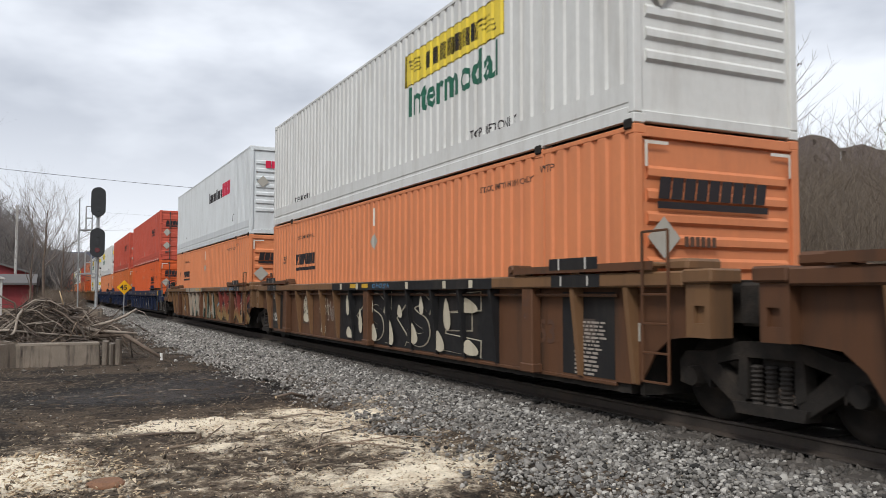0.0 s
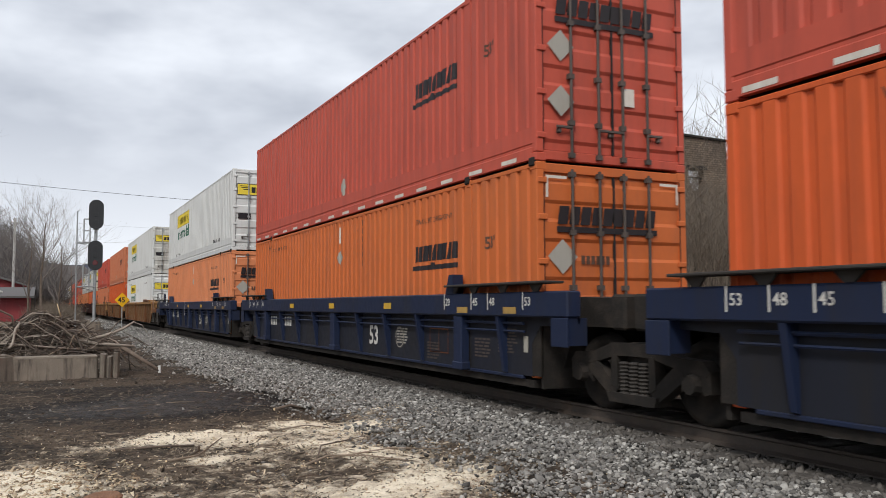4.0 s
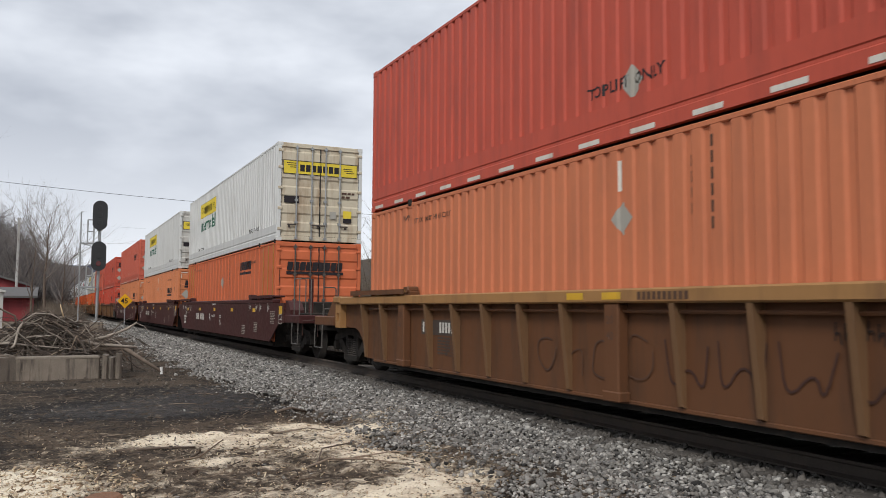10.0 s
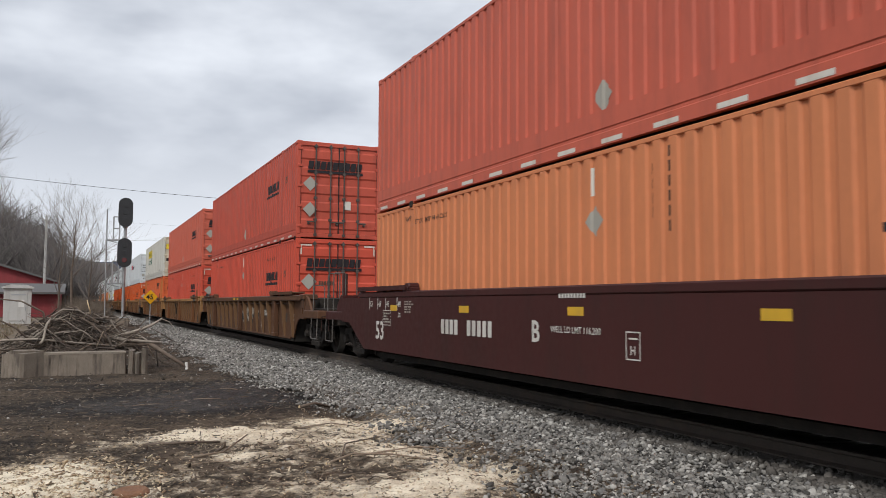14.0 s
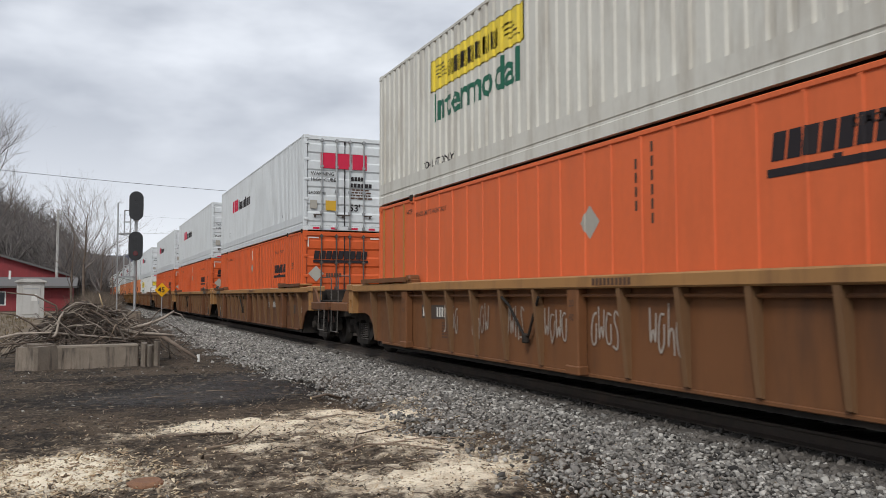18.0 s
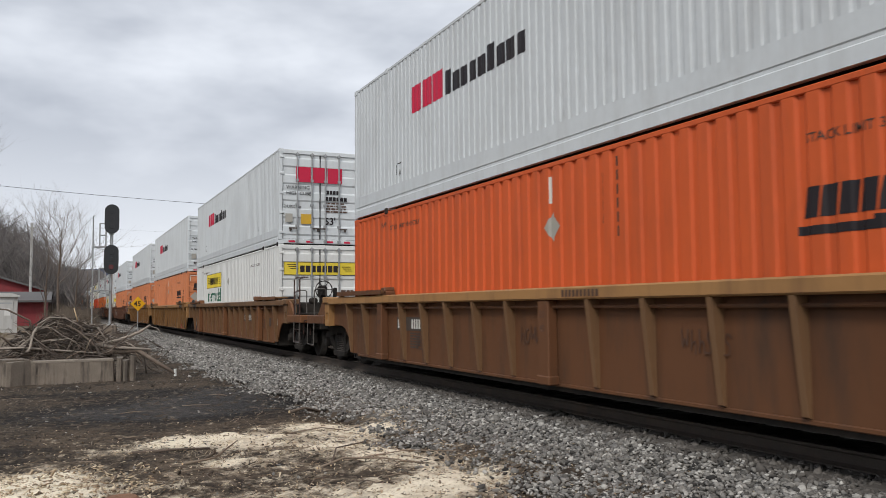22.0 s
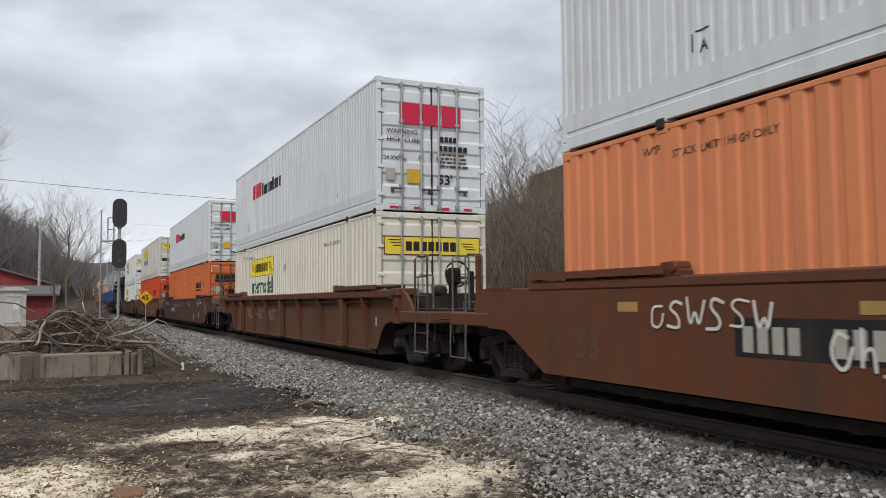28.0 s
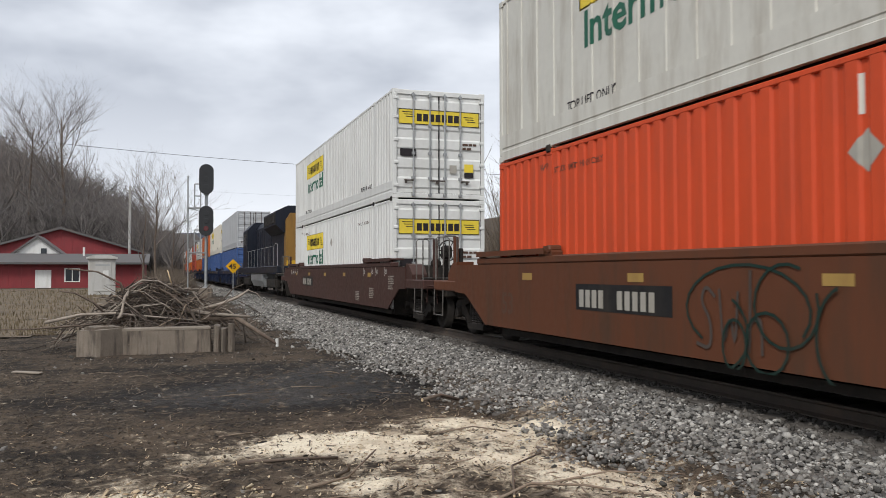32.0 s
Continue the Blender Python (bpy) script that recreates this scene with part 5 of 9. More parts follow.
        mark(c, "code_mark", B_BIGN, "placard" if colour.startswith("rust") else "logo_white", (11.85 if colour.startswith("rust") else 11.3) if style == "smooth" else 12.7, 0.76, xs - 0.002)
        print_paint = "faded_print" if style == "blue" else "faded_white"
        mark(c, "stencil_print", B_PRINT, print_paint, 1.7, 0.52, xs - 0.001)
        mark(c, "stencil_print", B_PRINT2, print_paint, -0.30 if style == "smooth" else 1.0, 0.80 if style == "smooth" else 0.62, xs - 0.001)
        mark(c, "stencil_print", B_PRINT, print_paint, 3.4, 0.40, xs - 0.001)
        if colour == "maroon":
            mark(c, "code_mark", shared("top_code", lambda: letter_bars(9, 0.62, 0.10, 0.3)), "logo_white", 8.6, tm - 0.16, xs - 0.003, "small row of white bars")
            mark(c, "lettering", letters("w", "20", 0.13), "logo_white", 14.33, tm - 0.50, xs)
            mark(c, "stencil_print", shared("side_print", lambda: small_print(5, 0.45, 0.24)), "faded_white", 14.0, tm - 0.42, xs - 0.001)
            mark(c, "stencil_print", shared("box_print", lambda: small_print(4, 0.36, 0.22)), "placard", 15.13, 0.87, xs - 0.001)
            mark(c, "plate_outline", shared("print_box", lambda: bars([(0, 0.44, 0, 0.012), (0, 0.44, 0.288, 0.30), (0, 0.012, 0.012, 0.288), (0.428, 0.44, 0.012, 0.288)])), "logo_white", 15.17, 0.83, xs - 0.001)
            mark(c, "lettering", letters("g", {175.24: "A", 194.61: "C"}.get(front, "B"), 0.40), "logo_white", 9.3, 0.76, xs - 0.001)
            mark(c, "lettering", letters("h", "WELL LD LMT 116,200" if front == 214.20 else "WELL LD LMT", 0.115), "logo_white", 8.8, 0.90, xs - 0.001)
            mark(c, "plate_outline", shared("hbox", lambda: bars([(0, 0.26, 0, 0.015), (0, 0.26, 0.305, 0.32), (0, 0.015, 0.015, 0.305), (0.245, 0.26, 0.015, 0.305), (0.05, 0.21, 0.23, 0.25)])), "logo_white", 7.2, 0.64, xs - 0.001)
            mark(c, "lettering", letters("i", "H", 0.14), "logo_white", 7.125, 0.70, xs - 0.001)
    if colour == "maroon":
        mark(c, "reflector", plate_bars(0.34, 0.22), "yellow", -1.25 if front_end == "coupler" else -0.78, 1.08, xs, "yellow reflector")
        mark(c, "plate_outline", shared("sbox", lambda: bars([(0, 0.30, 0, 0.015), (0, 0.30, 0.24, 0.255), (0, 0.015, 0.015, 0.24), (0.285, 0.30, 0.015, 0.24), (0.015, 0.285, 0.12, 0.135)])), "logo_white", -1.25 if front_end == "coupler" else -0.80, 0.815 if front_end == "coupler" else 0.90, xs - 0.001)
    if colour == "navy":
        if front_end == "coupler":
            mark(c, "reflector", plate_bars(0.40, 0.24), "yellow", -1.14, tm - 0.28, xo, "yellow reflector")
        mark(c, "sticker", plate_bars(0.11, 0.22), "placard", 0.30, 0.66, xs - 0.001, "small pale sticker")
        ring = shared("ring", lambda: mesh("ring", [(r * math.cos(k * math.pi / 10), r * math.sin(k * math.pi / 10), 0) for k in range(20) for r in (0.17, 0.19)], [(2 * k, 2 * k + 1, (2 * k + 3) % 40, (2 * k + 2) % 40) for k in range(20)]))
        mark(c, "ring_mark", ring, "placard", 4.6, 0.72, xs - 0.001, "faded ring stencil")
        mark(c, "stencil_print", B_PRINT, "placard", 4.72, 0.60, xs - 0.001)
        mark(c, "plate_outline", shared("obox", lambda: bars([(0, 0.7, 0, 0.02), (0, 0.7, 0.38, 0.40), (0, 0.02, 0.02, 0.38), (0.68, 0.70, 0.02, 0.38), (0.34, 0.36, 0.02, 0.38)])), "rust", 3.3, 0.52, xs - 0.001, "faded orange outline")
        if front == 89.22:
            mark(c, "stripe", plate_bars(0.06, 0.62), "logo_white", 9.0, tm - 0.60, xo - 0.001)
        for y in (1.95, 0.55):
            mark(c, "reflector", plate_bars(0.34, 0.09), "spray_ochre", y, tm - 0.29, xo, "dull yellow reflector")
    TRAIN.append((c, front, 0.0, 0.0))
    return c


def blob(rnd, u, v, ru, rv, n=14, rough=0.22):
    """An uneven closed outline."""
    ph = rnd.uniform(0, 6.28)
    return [(u + ru * math.cos(2 * math.pi * k / n) * (1 + rough * math.sin(3 * k + ph) * rnd.random()), v + rv * math.sin(2 * math.pi * k / n) * (1 + rough * math.cos(2 * k + ph) * rnd.random())) for k in range(n)]


def spray(car, y_hi, y_lo, z0, z1, colours, seed, x, step=0.62, solid_back=True):
    """Spray-painted wild shapes without words, in layers, on the near side of a car."""
    rnd = random.Random(seed)
    layers = [[] for _ in colours]
    u, w = 0.0, y_hi - y_lo
    h = z1 - z0
    while u < w:
        cw = step * rnd.uniform(0.8, 1.25)
        for i in range(len(colours)):
            if i == 0 and not solid_back:
                continue
            f = (1.0, 0.78, 0.42, 0.22)[i]
            for k in range((1, 2, 2, 2)[i]):
                layers[i].append(blob(rnd, u + cw * rnd.uniform(0.35, 0.65), z0 + h * (0.5 if i == 0 else rnd.uniform(0.28, 0.72)), cw * 0.62 * f, h * 0.52 * f * rnd.uniform(0.7, 1.0), 14, 0.2 + 0.15 * i))
        u += cw
    for i, (polys, col) in enumerate(zip(layers, colours)):
        v, f = [], []
        for n, poly in enumerate(polys):
            o = len(v)
            v += [(x - 0.002 - 0.0016 * i - 0.00004 * n, y_hi - a, min(max(b, z0), z1)) for a, b in poly]
            f.append(tuple(range(o, o + len(poly))))
        if f:
            part("spray_paint", mesh("spray_paint", v, f), M[col], car, "layer of spray-painted shapes", raised(car))


def ribbon(b, line, w, x, top=None):
    """A flat stroke of paint with mitred corners; line in (y, z)."""
    n = len(line)
    v = []
    for i, (y, z) in enumerate(line):
        (ya, za), (yb, zb) = line[max(i - 1, 0)], line[min(i + 1, n - 1)]
        d0 = Vector((y - ya, z - za)) if i else Vector((yb - y, zb - z))
        d1 = Vector((yb - y, zb - z)) if i < n - 1 else d0
        d0, d1 = d0.normalized(), d1.normalized()
        m = d0 + d1
        m = m.normalized() if m.length > 0.2 else d1
        s = w / 2 / max(0.55, m.dot(d1))
        ext = (-0.35 * w if i == 0 else 0.35 * w if i == n - 1 else 0)
        for k in (-1, 1):
            py, pz = y - m.y * s * k + m.x * ext, z + m.x * s * k + m.y * ext
            v.append((x - 0.0003 * i, py, pz if top is None else min(max(pz, top[0]), top[1])))
    return b.add(v, [(2 * i, 2 * i + 1, 2 * i + 3, 2 * i + 2) for i in range(n - 1)])


def scrawl(car, y_hi, length, z, h, colour, seed, x, loops=7, t=0.016):
    """A hasty spray-painted scrawl: a row of crooked strokes without words."""
    rnd = random.Random(seed)
    b = Build()
    n = max(3, min(loops, 8))
    cw = length / n
    for k in range(n):
        y0 = y_hi - k * cw
        base = z - h / 2 + rnd.uniform(-0.08, 0.08) * h
        kind = rnd.randrange(4)
        if kind == 0:
            pts = [(0.5 + 0.38 * math.cos(a * 0.7 + 1), 0.45 + 0.42 * math.sin(a * 0.7 + 1)) for a in range(9)]
        elif kind == 1:
            pts = [(0.1, 0.95), (0.22, 0.05), (0.5, 0.6), (0.72, 0.08), (0.9, 0.9)]
        elif kind == 2:
            pts = [(0.85, 0.85), (0.4, 0.98), (0.2, 0.72), (0.7, 0.42), (0.62, 0.06), (0.1, 0.1)]
        else:
            pts = [(0.3, 1.05), (0.24, -0.05), (0.28, 0.5), (0.75, 0.62), (0.8, 0.02)]
        pts = [(y0 - cw * (u + rnd.uniform(-0.08, 0.08)) * 1.05, base + h * (v + rnd.uniform(-0.07, 0.07))) for u, v in pts]
        ribbon(b, eased(pts), 2 * t * rnd.uniform(0.7, 1.0), x - 0.006 - 0.0003 * k)
    part("spray_scrawl", b, M[colour], car, "thin spray-painted scrawl", raised(car))


STROKES = {
    "k": [[(0.14, 1.02), (0.12, 0.0)], [(1.0, 1.0), (0.34, 0.5), (1.02, 0.0)]],
    "a": [[(0.02, 0.0), (0.46, 1.0), (0.62, 1.0), (1.0, 0.0)], [(0.24, 0.34), (0.8, 0.34)]],
    "s": [[(0.96, 0.80), (0.66, 0.98), (0.24, 0.94), (0.12, 0.70), (0.40, 0.53), (0.84, 0.42), (0.92, 0.18), (0.62, 0.02), (0.04, 0.10)]],
    "h": [[(0.12, 1.02), (0.08, 0.0)], [(0.92, 1.0), (0.98, 0.0)], [(0.1, 0.50), (0.94, 0.54)]],
    "d": [[(0.10, 0.98), (0.14, 0.02)], [(0.14, 0.96), (0.66, 0.90), (1.0, 0.55), (0.70, 0.08), (0.14, 0.02)]],
    "e": [[(1.0, 0.95), (0.16, 0.9), (0.10, 0.08), (1.0, 0.0)], [(0.16, 0.50), (0.80, 0.54)]],
    "arrow": [[(1.0, 0.62), (0.55, 0.50), (0.0, 0.28), (0.45, 0.05), (1.0, 0.0)]],
}


def eased(line):
    """Rounds the corners of a stroke."""
    if len(line) < 5:
        return line
    for _ in range(2):
        out = [line[0]]
        for (a, b), (c, d) in zip(line, line[1:]):
            out += [(0.75 * a + 0.25 * c, 0.75 * b + 0.25 * d), (0.25 * a + 0.75 * c, 0.25 * b + 0.75 * d)]
        line = out + [line[-1]]
    return line


def teardrops(car, x, spots, colour):
    """Spray-painted teardrop fills; spots in (y, z, half width, half height)."""
    b = Build()
    for k, (y, z, r, h) in enumerate(spots):
        v = [(x - 0.0003 * k, y - r * math.cos(a * math.pi / 9) * (1 - 0.45 * math.sin(a * math.pi / 9)) + 0.25 * r * math.sin(a * math.pi / 9), z + h * math.sin(a * math.pi / 9)) for a in range(18)]
        b.add(v, [tuple(range(18))])
    part("spray_paint", b, M[colour], car, "spray-painted teardrops", raised(car))


def piece(car, x, z0, z1, marks, layers, shine=None):
    """A large spray-painted piece: fat angular strokes, one over the other, in layers (paint, width, added width)."""
    for i, (colour, w, (dy, dz)) in enumerate(layers):
        b = Build()
        k = 0
        for kind, y_hi, y_lo in marks:
            for line in STROKES[kind]:
                k += 1
                line = eased(line)
                pts = [(y_hi + (y_lo - y_hi) * u + dy, z0 + 0.12 + (z1 - z0 - 0.24) * v + dz) for u, v in line]
                ribbon(b, pts, w * (0.8 if kind == "s" else 1), x - 0.003 - 0.012 * i - 0.0005 * k, (z0, z1))
        part("spray_paint", b, M[colour], car, "layer of spray-painted strokes", raised(car))
    if shine:
        b = Build()
        k = 0
        w = layers[-1][1]
        for kind, y_hi, y_lo in marks:
            for line in STROKES[kind]:
                k += 1
                pts = [(y_hi + (y_lo - y_hi) * u + 0.30 * w, z0 + 0.12 + (z1 - z0 - 0.24) * v + 0.30 * w) for u, v in line[:max(2, len(line) - 2)]]
                ribbon(b, pts, 0.028, x - 0.003 - 0.012 * len(layers) - 0.0003 * k, (z0, z1))
        part("spray_highlight", b, M[shine], car, "thin white spray-painted highlights", raised(car))


# leading end of each unit, upper load, lower load, car
J, K = "joint", "coupler"
UNITS = [
    (-12.1, ("yellow", "white", 1, None), ("dark", "pale_orange", 1, None), "ribbed", "brown", "brown", J, J),
    (7.26, ("yellow", "white", 0, None), ("dark", "pale_orange", 0, None), "ribbed", "brown", "tan_dull", J, J),
    (26.59, ("red", "cool_white", 0, None), ("dark", "pale_orange", 0, None), "ribbed", "brown", "tan_dull", J, K),
    (49.91, ("dark", "red", 1, None), ("dark", "bright_orange", 1, None), "blue", "navy", "navy", K, J),
    (69.45, ("dark", "red", 1, None), ("dark", "orange", 1, None), "blue", "navy", "navy", J, J),
    (89.22, ("yellow", "white", 1, None), ("dark", "pale_orange", 1, None), "blue", "navy", "navy", J, K),
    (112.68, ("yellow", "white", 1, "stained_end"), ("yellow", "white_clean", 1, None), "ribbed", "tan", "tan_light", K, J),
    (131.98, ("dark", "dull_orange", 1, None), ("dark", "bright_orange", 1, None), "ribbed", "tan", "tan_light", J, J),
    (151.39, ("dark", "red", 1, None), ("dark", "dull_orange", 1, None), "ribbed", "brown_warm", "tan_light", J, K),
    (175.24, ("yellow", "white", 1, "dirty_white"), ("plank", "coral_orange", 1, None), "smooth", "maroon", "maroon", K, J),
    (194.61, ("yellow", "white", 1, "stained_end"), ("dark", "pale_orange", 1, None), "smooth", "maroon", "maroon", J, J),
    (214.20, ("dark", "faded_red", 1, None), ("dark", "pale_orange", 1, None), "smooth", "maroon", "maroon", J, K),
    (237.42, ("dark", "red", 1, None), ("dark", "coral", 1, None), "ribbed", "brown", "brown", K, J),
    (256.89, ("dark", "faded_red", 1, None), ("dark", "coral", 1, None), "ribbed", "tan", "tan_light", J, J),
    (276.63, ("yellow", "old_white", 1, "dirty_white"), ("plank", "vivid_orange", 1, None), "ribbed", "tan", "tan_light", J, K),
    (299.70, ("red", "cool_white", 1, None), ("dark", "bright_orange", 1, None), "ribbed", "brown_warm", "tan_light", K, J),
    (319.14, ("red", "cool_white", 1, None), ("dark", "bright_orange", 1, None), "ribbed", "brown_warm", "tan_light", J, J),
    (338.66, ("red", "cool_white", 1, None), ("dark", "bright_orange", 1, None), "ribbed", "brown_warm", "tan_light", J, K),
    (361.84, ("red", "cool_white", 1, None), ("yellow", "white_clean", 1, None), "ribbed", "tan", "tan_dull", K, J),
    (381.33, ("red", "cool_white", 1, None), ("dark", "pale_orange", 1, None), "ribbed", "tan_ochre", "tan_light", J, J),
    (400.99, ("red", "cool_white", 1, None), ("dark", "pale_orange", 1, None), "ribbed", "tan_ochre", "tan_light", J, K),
    (424.41, ("red", "cool_white", 1, None), ("dark", "pale_orange", 1, None), "smooth", "rust", "rust", K, K),
    (447.75, ("red", "cool_white", 1, None), ("yellow", "cream", 1, None), "ribbed", "brown", "rust", K, K),
    (470.76, ("red", "cool_white", 1, None), ("dark", "orange", 1, None), "smooth", "rust_dark", "rust_dark", K, K),
    (493.72, ("yellow", "old_white", 1, None), ("dark", "orange_red", 1, None), "smooth", "rust", "rust", K, K),
    (517.00, ("yellow", "white_clean", 1, None), ("yellow", "white_clean", 1, None), "smooth", "rust_dark", "rust_dark", K, K),
]
tail = 517.0 + LEN + 3.6 + 22.2 + 3.6
FAR_LOADS = [("none", "grey", "none", "blue_box"), ("yellow", "cream", "none", "blue_box"), ("dark", "orange", "none", "blue_box"), ("yellow", "white", "dark", "orange"),
             ("dark", "dull_red", "dark", "red"), ("yellow", "white", "dark", "orange"), ("dark", "orange", "dark", "red"), ("red", "cool_white", "dark", "orange")]
for i, (ul, uc, ll, lc) in enumerate(FAR_LOADS):
    UNITS.append((tail + i * 19.45, (ul, uc, 1, None), (ll, lc, 1, None), "blue", "navy", "navy", J if i else K, J))
RIB_PAINT = {7.26: ((3.0, 10.0, "black_paint"),), 26.59: ((7.9, 11.2, "spray_beige"), (0.2, 4.8, "spray_fade"))}
for s0, up, dn, style, body, chordc, fe, re in UNITS:
    car = well_car(s0, style, body, fe, re, chordc, ribs=RIBS["sparse" if s0 == 447.75 else style], rib_paint=RIB_PAINT.get(s0, ()))
    xf = -0.2045 if style == "smooth" else -0.0395
    if s0 == 7.26:
        mark(car, "spray_paint", plate_bars(6.9, 1.03), "black_paint", 10.0, 0.20, xf - 0.0025, "black spray-painted ground")
        mark(car, "spray_paint", plate_bars(7.2, 0.15), "black_paint", 10.1, 1.245, -0.2120, "black spray-painted ground")
        piece(car, xf - 0.002, 0.22, 1.22, (("k", 9.5, 8.5), ("s", 8.3, 7.4), ("k", 7.3, 6.4), ("s", 6.2, 5.3), ("e", 5.0, 3.6)),
              (("spray_cream", 0.30, (0, 0)), ("black_paint", 0.265, (0.006, 0.004))))
        teardrops(car, xf - 0.045, [(9.42, 0.95, 0.09, 0.24), (9.3, 0.36, 0.17, 0.12), (8.62, 0.62, 0.10, 0.25), (8.0, 0.98, 0.09, 0.20), (7.85, 0.42, 0.15, 0.17), (7.2, 0.95, 0.11, 0.24),
                                    (7.0, 0.45, 0.14, 0.23), (6.55, 0.86, 0.10, 0.12), (5.95, 0.48, 0.17, 0.18), (5.6, 0.98, 0.08, 0.16), (4.9, 0.40, 0.18, 0.17), (4.6, 0.85, 0.12, 0.26), (3.9, 1.0, 0.3, 0.12), (3.8, 0.36, 0.24, 0.12)], "spray_cream")
        for y in (9.55, 8.55, 6.0, 4.5, 3.6):
            mark(car, "spray_paint", plate_bars(0.12, 0.12), "spray_cream", y, 1.26, -0.2135, "cream spray-painted dab")
        teardrops(car, xf - 0.003, [(12.66, 0.90, 0.20, 0.22), (12.64, 0.60, 0.22, 0.13)], "spray_cream")
        scrawl(car, 12.86, 0.42, 0.88, 0.36, "black_paint", 5, xf - 0.004, 3, 0.008)
        scrawl(car, 11.5, 0.7, 0.85, 0.34, "spray_cream", 15, xf, 4)
        scrawl(car, 11.4, 0.4, 0.36, 0.2, "spray_cream", 16, xf, 3)
        scrawl(car, 10.9, 0.8, 0.75, 0.4, "faded_white", 17, xf, 5)
        scrawl(car, 7.6, 0.9, 1.325, 0.08, "spray_sky", 19, -0.2125, 5, 0.012)
    if s0 == 26.59:
        piece(car, xf, 0.20, 1.20, (("k", 10.85, 9.75), ("a", 9.85, 9.05), ("s", 8.95, 8.1), ("h", 8.0, 7.0), ("a", 6.5, 5.6)),
              (("spray_mint", 0.47, (0, 0)), ("spray_bottle", 0.43, (-0.03, -0.02)), ("spray_mint", 0.275, (-0.012, -0.008)), ("spray_beige", 0.25, (0, 0))))
        mark(car, "spray_paint", plate_bars(0.75, 1.02), "spray_beige", 11.45, 0.20, xf - 0.0025, "beige spray-painted ground")
        mark(car, "spray_paint", plate_bars(3.9, 0.15), "spray_beige", 11.5, 1.245, -0.2120, "beige spray-painted ground")
        for k, (y, w) in enumerate(((11.55, 0.10), (10.7, 0.22), (9.5, 0.10), (8.05, 0.16), (7.65, 0.08))):
            mark(car, "spray_paint", plate_bars(w, 0.14), "spray_bottle" if k % 2 else "spray_mint", y, 1.25, -0.2135, "green spray-painted dab")
        mark(car, "lettering", letters("tm", "TEAM", 0.17), "spray_cream", 6.1, 0.36, xf - 0.065)
        mark(car, "spray_paint", plate_bars(5.0, 0.50), "spray_blue_dark", 4.55, 0.70, xf - 0.0025, "dark blue spray-painted ground")
        piece(car, xf - 0.003, 0.20, 1.20, (("arrow", 4.9, 4.2), ("s", 4.5, 3.6), ("e", 3.6, 2.7), ("d", 2.6, 1.5), ("arrow", 1.5, 0.6), ("k", 0.7, -0.4)),
              (("black_paint", 0.37, (0, 0)), ("spray_fade", 0.255, (0, 0))), "spray_cream")
        scrawl(car, 5.3, 0.6, 0.6, 0.4, "spray_sky", 21, xf, 3, 0.05)
        b = Build()
        for k, (y, w) in enumerate(((3.5, 0.12), (3.1, 0.2), (2.6, 0.14), (1.9, 0.3), (1.5, 0.1))):
            ribbon(b, [(y + 0.06, 1.26), (y - 0.02, 1.38), (y - w, 1.30)], 0.055, -0.2130 - 0.0006 * k, (1.245, 1.395))
        part("spray_paint", b, M["spray_sky"], car, "blue spray-painted smears", raised(car))
        scrawl(car, 3.9, 0.6, 0.28, 0.08, "black_paint", 23, xf - 0.02, 5, 0.012)
        scrawl(car, 13.4, 0.35, 0.92, 0.2, "logo_white", 24, xf, 3, 0.012)
        scrawl(car, 13.3, 0.6, 0.5, 0.26, "logo_white", 25, xf, 6, 0.012)
    if s0 == 237.42:
        spray(car, 9.0, 4.0, 0.22, 1.15, ("spray_grey", "brown", "spray_grey", "black_paint"), 12, xf, 0.8, False)
    if s0 in (276.63, 256.89):
        if s0 == 256.89:
            scrawl(car, 12.7, 1.7, 0.85, 0.30, "spray_cream", 33, xf, 8, 0.008)
        for k in range(6 if s0 == 276.63 else 0):
            scrawl(car, 12.5 - k * 1.16, 0.62, 0.76, 0.5, "faded_white", k + 30, xf, 4, 0.016)
    if s0 == 424.41:
        scrawl(car, 14.2, 1.75, 1.10, 0.32, "logo_white", 4, xf, 6, 0.018)
        scrawl(car, 11.9, 1.2, 0.82, 0.36, "logo_white", 6, xf, 5, 0.018)
    if s0 == 319.14:
        b = Build()
        for k, (y, z, ry, rz) in enumerate(((7.15, 0.80, 0.11, 0.19), (7.13, 0.62, 0.07, 0.10), (6.25, 0.80, 0.15, 0.20), (6.25, 0.78, 0.09, 0.10))):
            ribbon(b, [(y - ry * math.cos(q * math.pi / 8), z + rz * math.sin(q * math.pi / 8)) for q in range(17)], 0.022, xf - 0.005 - 0.006 * k)
        part("spray_paint", b, M["logo_brown"], car, "dark spray-painted rings", raised(car))
        scrawl(car, 4.9, 0.75, 0.86, 0.22, "logo_brown", 61, xf, 6, 0.010)
        scrawl(car, 9.4, 0.40, 0.90, 0.15, "logo_brown", 62, xf, 4, 0.010)
    if s0 == 151.39:
        scrawl(car, 9.9, 2.4, 0.66, 0.55, "logo_brown", 71, xf, 4, 0.011)
        scrawl(car, 7.4, 5.2, 0.62, 0.62, "rust_dark", 72, xf, 7, 0.014)
        scrawl(car, 5.3, 0.5, 1.0, 0.16, "black_paint", 73, xf, 5, 0.008)
    if s0 in (299.70, 338.66):
        for y, z, n in ((8.9, 0.78, 2), (5.6, 0.8, 4)):
            scrawl(car, y, 0.4 + 0.08 * n, z, 0.24, "logo_brown", int(y * 10) + int(s0), xf, n + 2, 0.011)
